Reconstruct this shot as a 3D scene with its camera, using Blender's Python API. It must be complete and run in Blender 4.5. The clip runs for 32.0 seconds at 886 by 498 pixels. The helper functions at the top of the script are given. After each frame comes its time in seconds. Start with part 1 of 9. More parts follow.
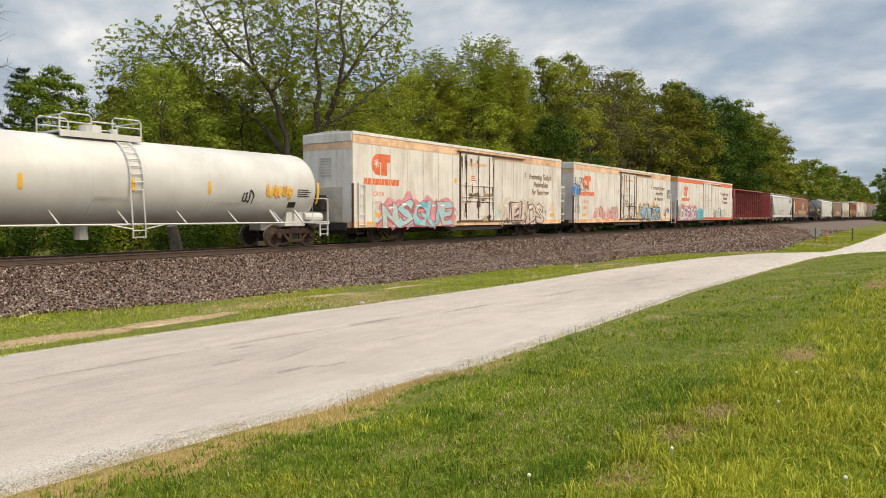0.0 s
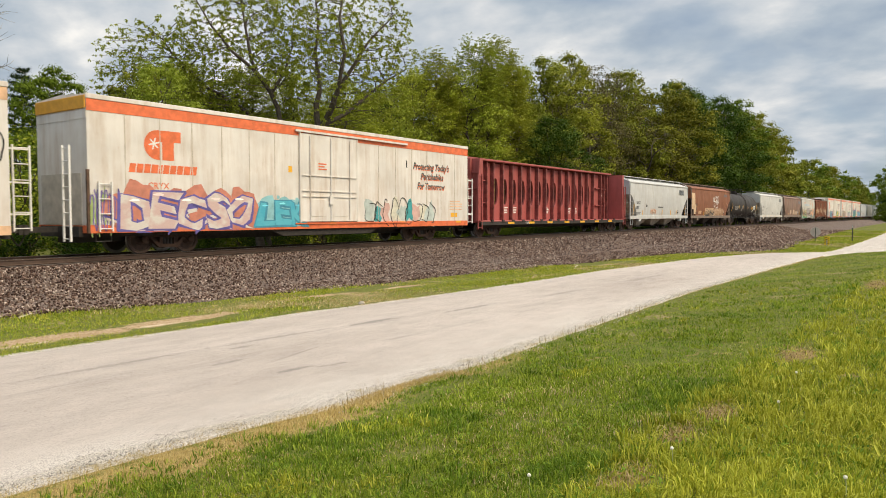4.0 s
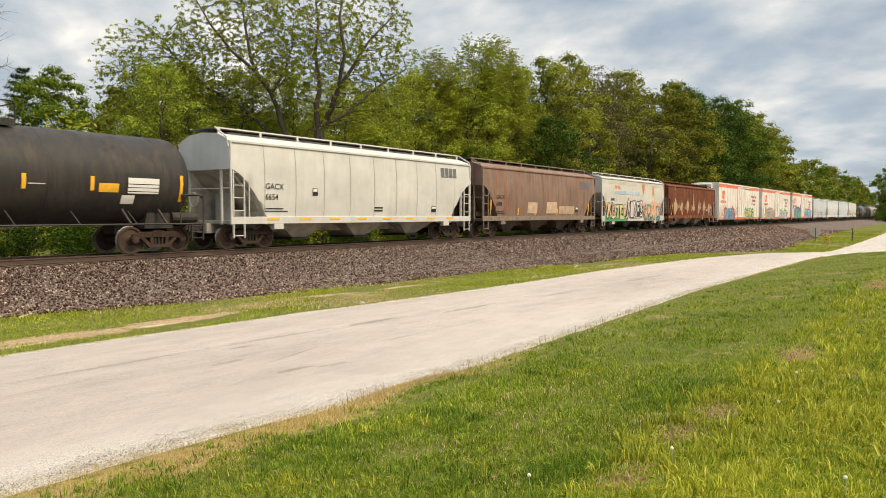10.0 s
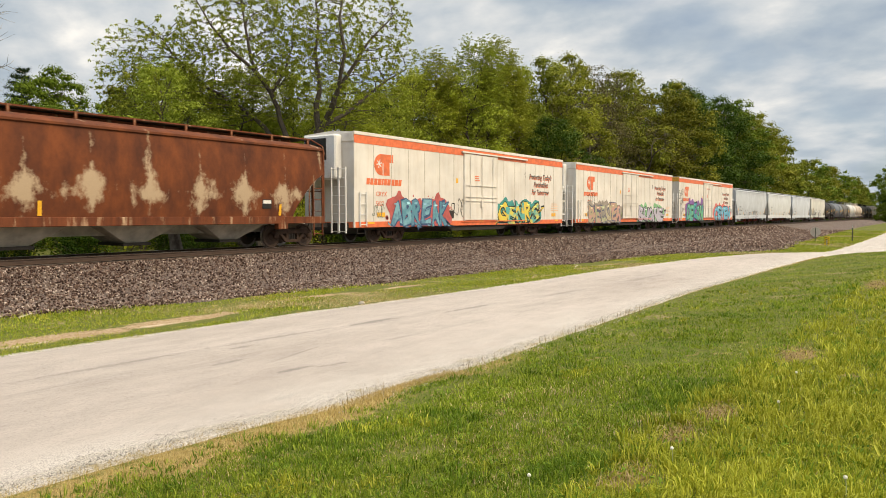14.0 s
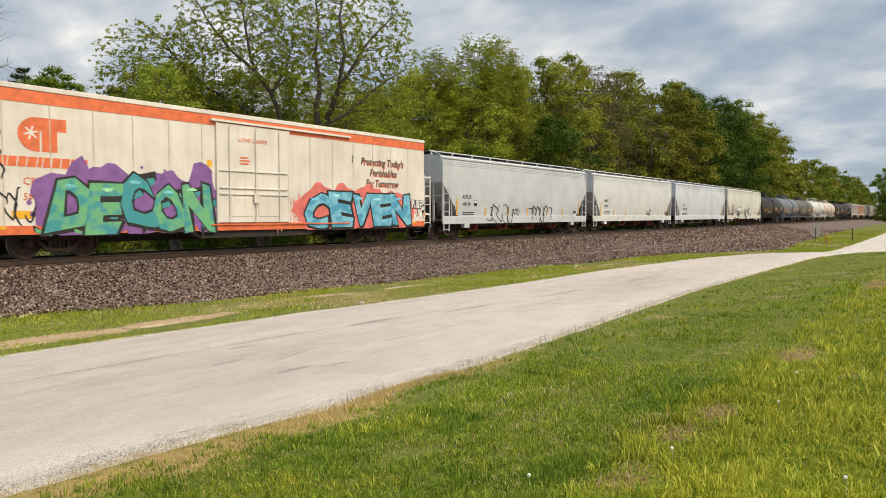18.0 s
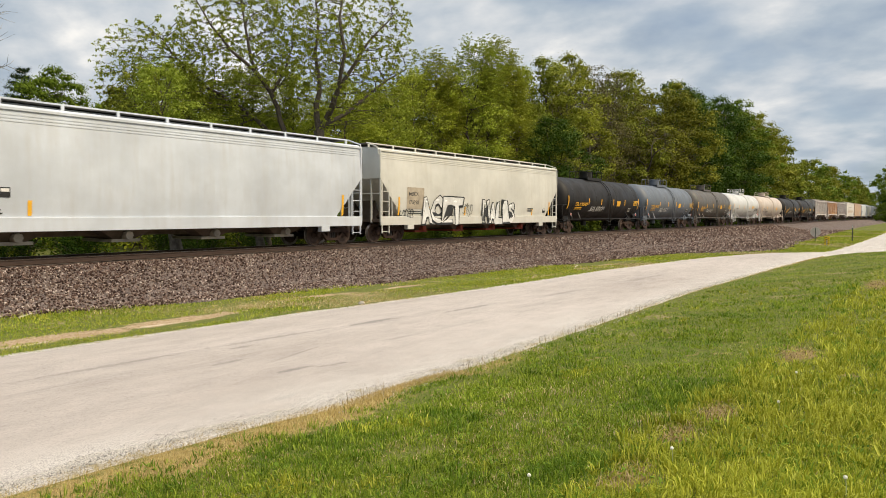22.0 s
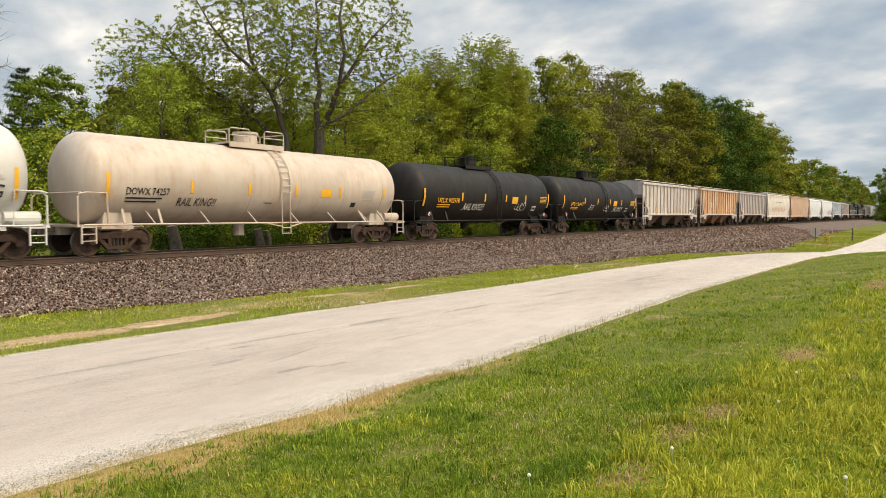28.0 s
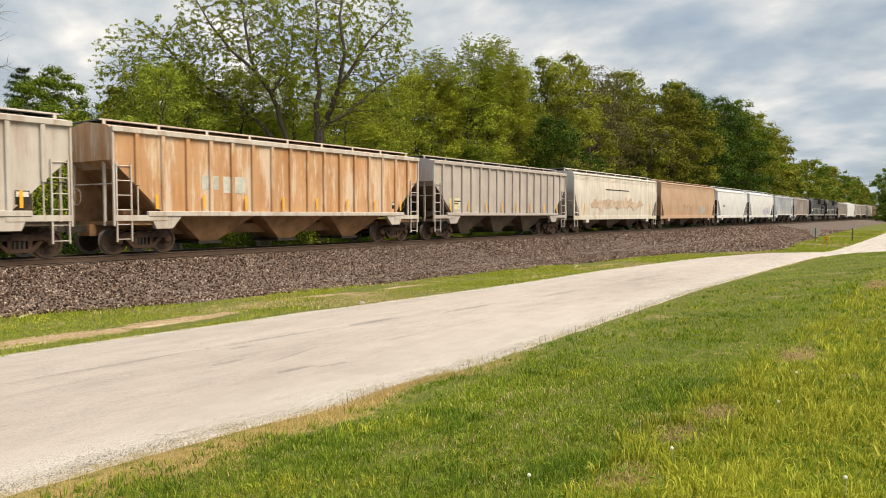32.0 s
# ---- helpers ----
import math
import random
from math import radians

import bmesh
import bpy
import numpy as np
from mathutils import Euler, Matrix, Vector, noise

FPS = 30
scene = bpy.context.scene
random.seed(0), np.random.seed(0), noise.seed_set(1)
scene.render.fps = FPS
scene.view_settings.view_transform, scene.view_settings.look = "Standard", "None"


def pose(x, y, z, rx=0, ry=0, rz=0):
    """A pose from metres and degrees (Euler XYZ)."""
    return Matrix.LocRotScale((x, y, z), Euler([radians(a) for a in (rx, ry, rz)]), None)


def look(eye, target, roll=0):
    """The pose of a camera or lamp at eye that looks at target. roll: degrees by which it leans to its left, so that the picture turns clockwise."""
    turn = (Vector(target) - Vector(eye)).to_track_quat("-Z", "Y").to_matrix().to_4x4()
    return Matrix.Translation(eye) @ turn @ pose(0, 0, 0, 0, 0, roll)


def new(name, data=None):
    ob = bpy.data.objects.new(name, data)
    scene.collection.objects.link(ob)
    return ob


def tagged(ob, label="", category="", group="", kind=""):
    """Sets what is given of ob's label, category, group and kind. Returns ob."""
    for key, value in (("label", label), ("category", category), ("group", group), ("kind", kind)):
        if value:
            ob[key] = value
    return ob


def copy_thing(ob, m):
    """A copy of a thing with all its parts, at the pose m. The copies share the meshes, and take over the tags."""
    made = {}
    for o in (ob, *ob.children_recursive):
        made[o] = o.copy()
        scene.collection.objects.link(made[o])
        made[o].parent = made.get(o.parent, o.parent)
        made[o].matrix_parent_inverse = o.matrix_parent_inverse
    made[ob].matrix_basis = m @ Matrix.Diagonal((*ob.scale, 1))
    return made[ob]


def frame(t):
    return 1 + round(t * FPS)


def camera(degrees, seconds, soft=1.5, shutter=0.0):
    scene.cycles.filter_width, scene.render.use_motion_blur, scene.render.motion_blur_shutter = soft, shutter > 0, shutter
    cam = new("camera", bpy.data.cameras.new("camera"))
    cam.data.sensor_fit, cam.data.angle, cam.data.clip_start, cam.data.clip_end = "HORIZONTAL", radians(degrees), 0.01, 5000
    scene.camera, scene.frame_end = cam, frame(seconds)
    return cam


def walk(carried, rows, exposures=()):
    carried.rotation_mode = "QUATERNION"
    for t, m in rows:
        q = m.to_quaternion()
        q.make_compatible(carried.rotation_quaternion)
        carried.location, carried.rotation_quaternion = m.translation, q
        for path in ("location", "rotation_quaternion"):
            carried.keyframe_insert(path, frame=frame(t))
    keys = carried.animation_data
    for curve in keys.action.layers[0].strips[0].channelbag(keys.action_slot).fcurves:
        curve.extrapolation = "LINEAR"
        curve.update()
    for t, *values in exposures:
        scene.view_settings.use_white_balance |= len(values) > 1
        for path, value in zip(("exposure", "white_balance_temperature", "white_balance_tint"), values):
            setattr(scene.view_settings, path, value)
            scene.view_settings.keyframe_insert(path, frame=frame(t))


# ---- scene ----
# Axes: x runs along the railway (the train rolls towards -x), y across it, z up.
# The road lies at z = 0; the camera stands on the grass bank beside it.
cam = camera(63.66, 32.0, soft=0.7, shutter=0.08)
EYE = (0.0, 0.0, 2.1)
HEADING = radians(35.38)
AIM = (100 * math.cos(HEADING), 100 * math.sin(HEADING), 2.1 - 100 * 60.5 / 1263)
walk(cam, [(0.0, look(EYE, AIM)), (32.0, look(EYE, AIM))], [
    (0.0, -0.01, 6700, 11), (3.0, -0.01, 6700, 11), (5.5, 0.13, 7050, 11), (10.0, 0.16, 7050, 11), (14.0, 0.11, 7050, 11), (16.5, 0.0, 6700, 11), (18.0, -0.02, 6700, 11),
    (21.0, 0.03, 6750, 11), (23.0, 0.08, 6900, 11), (24.0, 0.15, 7050, 11), (25.0, 0.21, 7100, 11), (28.0, 0.14, 7050, 11), (32.0, 0.14, 7050, 11)])

# ---------------------------------------------------------------- light
SUN_ELEV, SUN_AZ = radians(48), radians(-82)      # azimuth from +x towards +y
world = bpy.data.worlds.new("sky")
scene.world = world
world.use_nodes = True


def sky_world():
    nt = world.node_tree
    nt.nodes.clear()
    N, L = nt.nodes.new, nt.links.new
    out, bg = N("ShaderNodeOutputWorld"), N("ShaderNodeBackground")
    sky = N("ShaderNodeTexSky")
    sky.sky_type, sky.sun_disc = "NISHITA", False
    sky.sun_elevation, sky.sun_rotation = SUN_ELEV, math.pi / 2 - SUN_AZ
    sky.air_density, sky.dust_density, sky.ozone_density = 1.0, 1.5, 2.0
    co = N("ShaderNodeTexCoord")
    sep = N("ShaderNodeSeparateXYZ")
    L(co.outputs["Generated"], sep.inputs[0])
    up = N("ShaderNodeMath"); up.operation = "MAXIMUM"; up.inputs[1].default_value = 0.0
    L(sep.outputs["Z"], up.inputs[0])
    lift = N("ShaderNodeMath"); lift.operation = "ADD"; lift.inputs[1].default_value = 0.30
    L(up.outputs[0], lift.inputs[0])
    px = N("ShaderNodeMath"); px.operation = "DIVIDE"
    py = N("ShaderNodeMath"); py.operation = "DIVIDE"
    L(sep.outputs["X"], px.inputs[0]); L(lift.outputs[0], px.inputs[1])
    L(sep.outputs["Y"], py.inputs[0]); L(lift.outputs[0], py.inputs[1])
    flat = N("ShaderNodeCombineXYZ")
    L(px.outputs[0], flat.inputs[0]); L(py.outputs[0], flat.inputs[1])

    def cloud_noise(scale, detail, rough, dist, shift, stretch=(1, 1, 1)):
        mp = N("ShaderNodeMapping")
        mp.inputs["Location"].default_value = shift
        mp.inputs["Rotation"].default_value = (0, 0, radians(-28))
        mp.inputs["Scale"].default_value = stretch
        L(flat.outputs[0], mp.inputs[0])
        n = N("ShaderNodeTexNoise")
        n.inputs["Scale"].default_value, n.inputs["Detail"].default_value = scale, detail
        n.inputs["Roughness"].default_value, n.inputs["Distortion"].default_value = rough, dist
        L(mp.outputs[0], n.inputs["Vector"])
        return n.outputs["Fac"]

    def ramp(fac, *stops):
        r = N("ShaderNodeValToRGB")
        el = r.color_ramp.elements
        while len(el) < len(stops):
            el.new(0.5)
        for e, (pos, col) in zip(el, stops):
            e.position, e.color = pos, (*col, 1)
        L(fac, r.inputs[0])
        return r.outputs[0]

    def mix(kind, fac, a, b):
        m = N("ShaderNodeMix"); m.data_type, m.blend_type = "RGBA", kind
        if isinstance(fac, float):
            m.inputs[0].default_value = fac
        else:
            L(fac, m.inputs[0])
        for sock, v in ((m.inputs[6], a), (m.inputs[7], b)):
            if isinstance(v, tuple):
                sock.default_value = (*v, 1)
            else:
                L(v, sock)
        return m.outputs[2]

    big = cloud_noise(1.5, 4.0, 0.50, 0.1, (5.6, 2.9, 0.4), (1.0, 0.9, 1))
    small = cloud_noise(4.6, 6.0, 0.52, 0.05, (0.3, 5.2, 2.4), (1.0, 0.8, 1))
    # grey-blue bellies, white breaks
    tone = mix("MIX", 0.5, big, small)
    cloud = ramp(tone, (0.37, CLOUD_DARK), (0.47, CLOUD_MID), (0.555, CLOUD_LIGHT), (0.64, CLOUD_WHITE))
    cover = ramp(big, (0.28, (0.35, 0.35, 0.35)), (0.46, (1, 1, 1)))
    scaled = mix("MULTIPLY", 1.0, sky.outputs[0], SKY_GAIN)
    col = mix("MIX", cover, scaled, cloud)
    zen = N("ShaderNodeMapRange")
    zen.inputs["From Min"].default_value, zen.inputs["From Max"].default_value = 0.38, 0.85
    zen.inputs["To Min"].default_value, zen.inputs["To Max"].default_value = 1.0, 2.0
    L(sep.outputs["Z"], zen.inputs["Value"])
    bright = N("ShaderNodeVectorMath"); bright.operation = "SCALE"
    L(col, bright.inputs[0]); L(zen.outputs[0], bright.inputs["Scale"])
    L(bright.outputs[0], bg.inputs["Color"])
    bg.inputs["Strength"].default_value = 0.12
    L(bg.outputs[0], out.inputs[0])


CLOUD_DARK, CLOUD_MID, CLOUD_LIGHT, CLOUD_WHITE = (2.55, 3.3, 4.3), (3.65, 4.35, 5.1), (5.4, 5.8, 6.2), (8.2, 8.2, 8.0)
SKY_GAIN = (0.9, 0.95, 1.0)
sky_world()
sun = new("sun", bpy.data.lights.new("sun", "SUN"))
sun.data.energy, sun.data.angle, sun.data.color = 3.45, radians(36), (1.0, 0.85, 0.60)
sun.matrix_world = look((0, 0, 0), (-math.cos(SUN_ELEV) * math.cos(SUN_AZ), -math.cos(SUN_ELEV) * math.sin(SUN_AZ), -math.sin(SUN_ELEV)))


# ---------------------------------------------------------------- materials
def nodes_of(name):
    m = bpy.data.materials.new(name)
    m.use_nodes = True
    nt = m.node_tree
    return m, nt, nt.nodes["Principled BSDF"]


def noise_node(nt, scale, detail=4.0, rough=0.6, stretch=(1, 1, 1), coord="Object", shift=(0, 0, 0)):
    co, mp, n = nt.nodes.new("ShaderNodeTexCoord"), nt.nodes.new("ShaderNodeMapping"), nt.nodes.new("ShaderNodeTexNoise")
    mp.inputs["Scale"].default_value, mp.inputs["Location"].default_value = stretch, shift
    nt.links.new(co.outputs[coord], mp.inputs[0])
    nt.links.new(mp.outputs[0], n.inputs["Vector"])
    n.inputs["Scale"].default_value, n.inputs["Detail"].default_value, n.inputs["Roughness"].default_value = scale, detail, rough
    return n.outputs["Fac"]


def ramp_node(nt, fac, *stops):
    r = nt.nodes.new("ShaderNodeValToRGB")
    el = r.color_ramp.elements
    while len(el) < len(stops):
        el.new(0.5)
    for e, (pos, col) in zip(el, stops):
        e.position, e.color = pos, (*col, 1)
    nt.links.new(fac, r.inputs[0])
    return r.outputs[0]


def mix_node(nt, fac, a, b, kind="MIX"):
    m = nt.nodes.new("ShaderNodeMix")
    m.data_type, m.blend_type = "RGBA", kind
    if isinstance(fac, (int, float)):
        m.inputs[0].default_value = fac
    else:
        nt.links.new(fac, m.inputs[0])
    for sock, v in ((m.inputs[6], a), (m.inputs[7], b)):
        if isinstance(v, tuple):
            sock.default_value = (*v, 1)
        else:
            nt.links.new(v, sock)
    return m.outputs[2]


def bump(nt, bsdf, fac, strength, dist):
    b = nt.nodes.new("ShaderNodeBump")
    b.inputs["Strength"].default_value, b.inputs["Distance"].default_value = strength, dist
    nt.links.new(fac, b.inputs["Height"])
    nt.links.new(b.outputs[0], bsdf.inputs["Normal"])


def grey(v):
    return (v, v, v)


def scaled(c, k):
    return tuple(min(1, v * k) for v in c)


def mat_plain(name, col, rough=0.6, metal=0.0, grain=12.0, vary=0.18, bumped=0.0):
    """Paint or metal with a soft grain."""
    m, nt, b = nodes_of(name)
    n = noise_node(nt, grain, 5)
    c = ramp_node(nt, n, (0.3, scaled(col, 1 - vary)), (0.7, scaled(col, 1 + vary)))
    nt.links.new(c, b.inputs["Base Color"])
    b.inputs["Roughness"].default_value, b.inputs["Metallic"].default_value = rough, metal
    if bumped:
        bump(nt, b, n, bumped, 0.01)
    return m


def mat_car(name, col, dirt=(0.16, 0.12, 0.09), amount=0.4, rust=None, rust_cut=0.62, patch=None, rough=0.45, seed=0.0, streak=9.0, rust_run=0.28, gloss=0.5):
    """Weathered rolling-stock paint: broad fading, vertical rain streaks of dirt, blooms of rust, patches of other paint."""
    m, nt, b = nodes_of(name)
    broad = noise_node(nt, 0.55, 3, 0.6, (1, 1, 1.2), shift=(seed, seed * 1.7, 0))
    c = ramp_node(nt, broad, (0.3, scaled(col, 0.86)), (0.7, scaled(col, 1.08)))
    streaks = noise_node(nt, streak, 5, 0.65, (0.35, 0.35, 0.035), shift=(seed * 3.1, 0, seed))
    blotch = noise_node(nt, 1.1, 5, 0.65, (1, 1, 0.6), shift=(0, seed, seed * 2.3))
    cut = nt.nodes.new("ShaderNodeMath"); cut.operation = "MULTIPLY"
    nt.links.new(ramp_node(nt, streaks, (0.42, grey(0)), (0.64, grey(1))), cut.inputs[0])
    nt.links.new(ramp_node(nt, blotch, (0.36, grey(0.2)), (0.60, grey(1))), cut.inputs[1])
    amt = nt.nodes.new("ShaderNodeMath"); amt.operation = "MULTIPLY"; amt.inputs[1].default_value = amount
    nt.links.new(cut.outputs[0], amt.inputs[0])
    c = mix_node(nt, amt.outputs[0], c, dirt)
    if patch:
        pn = noise_node(nt, 0.9, 2, 0.5, (0.8, 1, 1.0), shift=(seed * 5 + 2, 1, seed))
        c = mix_node(nt, ramp_node(nt, pn, (0.60, grey(0)), (0.63, grey(0.8))), c, patch)
    if rust:
        rn = noise_node(nt, 2.6, 7, 0.72, (0.7, 0.7, rust_run), shift=(seed * 2 + 4, 0, seed * 0.7))
        c = mix_node(nt, ramp_node(nt, rn, (rust_cut, grey(0)), (rust_cut + 0.10, grey(0.9))), c, rust)
    fine = noise_node(nt, 60, 3, 0.6)
    c = mix_node(nt, 0.10, c, ramp_node(nt, fine, (0.3, grey(0.25)), (0.7, grey(1.0))), "MULTIPLY")
    nt.links.new(c, b.inputs["Base Color"])
    b.inputs["Specular IOR Level"].default_value = gloss
    r = ramp_node(nt, blotch, (0.3, grey(rough - 0.08)), (0.7, grey(rough + 0.15)))
    nt.links.new(r, b.inputs["Roughness"])
    bump(nt, b, noise_node(nt, 1.4, 2, 0.5), 0.25, 0.02)
    return m


def mat_rust_cells(name, rust, deep, pale, pitch):
    """Heavily rusted plate on which old pale paint is left along the seams and in a ragged belt."""
    m, nt, b = nodes_of(name)

    def calc(op, a, b2):
        n = nt.nodes.new("ShaderNodeMath"); n.operation = op
        for sock, v in ((n.inputs[0], a), (n.inputs[1], b2)):
            if isinstance(v, (int, float)):
                sock.default_value = v
            else:
                nt.links.new(v, sock)
        return n.outputs[0]
    co, sp = nt.nodes.new("ShaderNodeTexCoord"), nt.nodes.new("ShaderNodeSeparateXYZ")
    nt.links.new(co.outputs["Object"], sp.inputs[0])
    seam = calc("MULTIPLY", calc("ABSOLUTE", calc("SUBTRACT", calc("FRACT", calc("DIVIDE", sp.outputs["X"], pitch), 0), 0.5), 0), 2.0)
    seam = calc("POWER", seam, 3.0)
    belt = calc("MAXIMUM", calc("SUBTRACT", 1.0, calc("DIVIDE", calc("ABSOLUTE", calc("SUBTRACT", sp.outputs["Z"], 2.1), 0), 1.0)), 0.0)
    ragged = noise_node(nt, 2.3, 7, 0.72, (0.8, 0.8, 0.45), shift=(3, 1, 2))
    gate = noise_node(nt, 1.1, 4, 0.7, (0.6, 1, 0.8), shift=(8, 2, 0))
    worn_to = calc("ADD", calc("MULTIPLY", calc("ADD", calc("MULTIPLY", seam, 0.34), calc("MULTIPLY", belt, 0.36)), calc("MULTIPLY", gate, 1.7)), ragged)
    c = ramp_node(nt, noise_node(nt, 1.4, 5, 0.65, (1, 1, 0.5)), (0.34, deep), (0.66, rust))
    c = mix_node(nt, ramp_node(nt, worn_to, (0.78, grey(0)), (0.94, grey(0.92))), c, pale)
    c = mix_node(nt, 0.25, c, ramp_node(nt, noise_node(nt, 40, 4, 0.7), (0.3, grey(0.4)), (0.7, grey(1))), "MULTIPLY")
    nt.links.new(c, b.inputs["Base Color"])
    b.inputs["Roughness"].default_value = 0.8
    b.inputs["Specular IOR Level"].default_value = 0.25
    bump(nt, b, noise_node(nt, 9, 4, 0.6), 0.3, 0.01)
    return m


def mat_island(name, stops, rough=0.8, translucent=0.0, object_vary=0.0):
    """Colour by separate piece, for leaves, blades and stones."""
    m, nt, b = nodes_of(name)
    g = nt.nodes.new("ShaderNodeNewGeometry")
    c = ramp_node(nt, g.outputs["Random Per Island"], *stops)
    big = noise_node(nt, 0.35, 3, 0.6)
    c = mix_node(nt, 0.55, c, ramp_node(nt, big, (0.3, grey(0.5)), (0.7, grey(1.0))), "MULTIPLY")
    if object_vary:
        info = nt.nodes.new("ShaderNodeObjectInfo")
        hue = nt.nodes.new("ShaderNodeHueSaturation")
        mr = nt.nodes.new("ShaderNodeMapRange")
        mr.inputs["To Min"].default_value, mr.inputs["To Max"].default_value = 0.5 - object_vary, 0.5 + object_vary
        nt.links.new(info.outputs["Random"], mr.inputs["Value"])
        nt.links.new(mr.outputs[0], hue.inputs["Hue"])
        nt.links.new(c, hue.inputs["Color"])
        c = hue.outputs[0]
    nt.links.new(c, b.inputs["Base Color"])
    b.inputs["Roughness"].default_value = rough
    b.inputs["Specular IOR Level"].default_value = 0.10
    if translucent:
        t, mx = nt.nodes.new("ShaderNodeBsdfTranslucent"), nt.nodes.new("ShaderNodeMixShader")
        nt.links.new(c, t.inputs[0])
        mx.inputs[0].default_value = translucent
        nt.links.new(b.outputs[0], mx.inputs[1])
        nt.links.new(t.outputs[0], mx.inputs[2])
        nt.links.new(mx.outputs[0], nt.nodes["Material Output"].inputs[0])
    return m


# ---------------------------------------------------------------- mesh helpers
class Shape:
    """Collects boxes, bars, rods and lofts into one mesh."""

    def __init__(self):
        self.v, self.f, self.smooth = [], [], False

    def add(self, verts, faces):
        k = len(self.v)
        self.v += [tuple(p) for p in verts]
        self.f += [tuple(i + k for i in q) for q in faces]
        return self

    def box(self, x0, x1, y0, y1, z0, z1, c=0.0):
        if c <= 0:
            p = [(x, y, z) for x in (x0, x1) for y in (y0, y1) for z in (z0, z1)]
            return self.add(p, [(0, 1, 3, 2), (4, 6, 7, 5), (0, 4, 5, 1), (2, 3, 7, 6), (0, 2, 6, 4), (1, 5, 7, 3)])
        prof = [(y0 + c, z0), (y1 - c, z0), (y1, z0 + c), (y1, z1 - c), (y1 - c, z1), (y0 + c, z1), (y0, z1 - c), (y0, z0 + c)]
        mid = [((y0 + y1) / 2 + (y - (y0 + y1) / 2) * (1 - 2 * c / (y1 - y0)), (z0 + z1) / 2 + (z - (z0 + z1) / 2) * (1 - 2 * c / (z1 - z0))) for y, z in prof]
        return self.loft([(x0, mid), (x0 + c, prof), (x1 - c, prof), (x1, mid)])

    def loft(self, sections, closed=True):
        """Sections (x, [(y, z)...]) joined along x, capped."""
        n = len(sections[0][1])
        verts = [(x, y, z) for x, prof in sections for y, z in prof]
        faces = []
        for s in range(len(sections) - 1):
            for i in range(n if closed else n - 1):
                a, b2 = s * n + i, s * n + (i + 1) % n
                faces.append((a, b2, b2 + n, a + n))
        if closed:
            faces.append(tuple(reversed(range(n))))
            faces.append(tuple(range((len(sections) - 1) * n, len(sections) * n)))
        return self.add(verts, faces)

    def prism(self, prof, y0, y1):
        """Profile of (x, z) extruded across y."""
        n = len(prof)
        verts = [(x, y0, z) for x, z in prof] + [(x, y1, z) for x, z in prof]
        faces = [(i, (i + 1) % n, (i + 1) % n + n, i + n) for i in range(n)]
        return self.add(verts, faces + [tuple(reversed(range(n))), tuple(range(n, 2 * n))])

    def rod(self, pts, r, n=6):
        """A round rod through points."""
        pts = [Vector(p) for p in pts]
        rings = []
        for i, p in enumerate(pts):
            d = (pts[min(i + 1, len(pts) - 1)] - pts[max(i - 1, 0)]).normalized()
            a = d.cross(Vector((0, 0, 1)) if abs(d.z) < 0.9 else Vector((1, 0, 0))).normalized()
            b2 = d.cross(a)
            rr = r[i] if isinstance(r, (list, tuple)) else r
            rings.append([p + rr * (math.cos(t) * a + math.sin(t) * b2) for t in (2 * math.pi * k / n for k in range(n))])
        verts = [q for ring in rings for q in ring]
        faces = [(s * n + i, s * n + (i + 1) % n, (s + 1) * n + (i + 1) % n, (s + 1) * n + i) for s in range(len(rings) - 1) for i in range(n)]
        return self.add(verts, faces + [tuple(reversed(range(n))), tuple(range((len(rings) - 1) * n, len(rings) * n))])

    def lathe_y(self, prof, x, y, z, n=20):
        """Profile (radius, across) turned round an axle along y."""
        verts = [(x + r * math.cos(2 * math.pi * k / n), y + a, z + r * math.sin(2 * math.pi * k / n)) for r, a in prof for k in range(n)]
        faces = [(s * n + k, s * n + (k + 1) % n, (s + 1) * n + (k + 1) % n, (s + 1) * n + k) for s in range(len(prof) - 1) for k in range(n)]
        m = len(prof) - 1
        return self.add(verts, faces + [tuple(range(n)), tuple(reversed(range(m * n, m * n + n)))])

    def mesh(self, name, material, angle=35):
        me = bpy.data.meshes.new(name)
        me.from_pydata(self.v, [], self.f)
        if material:
            me.materials.append(material)
        if self.smooth:
            me.polygons.foreach_set("use_smooth", [True] * len(me.polygons))
            me.set_sharp_from_angle(angle=radians(angle))
        bm = bmesh.new()
        bm.from_mesh(me)
        bmesh.ops.recalc_face_normals(bm, faces=bm.faces)
        bm.to_mesh(me)
        bm.free()
        return me


def part(name, shape, material, parent, label=""):
    """One mesh object under a thing or a part."""
    me = shape if isinstance(shape, bpy.types.Mesh) else shape.mesh(name, material)
    ob = new(name, me)
    ob.parent = parent
    return tagged(ob, label)


def numpy_mesh(name, verts, faces, material):
    """One big mesh from arrays; all faces have the same number of corners."""
    me = bpy.data.meshes.new(name)
    k = faces.shape[1]
    me.vertices.add(len(verts)); me.loops.add(faces.size); me.polygons.add(len(faces))
    me.vertices.foreach_set("co", np.asarray(verts, np.float32).ravel())
    me.loops.foreach_set("vertex_index", np.asarray(faces, np.int32).ravel())
    me.polygons.foreach_set("loop_start", np.arange(0, faces.size, k, dtype=np.int32))
    me.update(calc_edges=True)
    me.materials.append(material)
    return me


# ---------------------------------------------------------------- ground, road, railway
TRACK_Y, RAIL_Z = 23.05, 0.79
TOE_Y, TOE_Z, SHOULDER_Y = 16.6, -0.08, 21.2


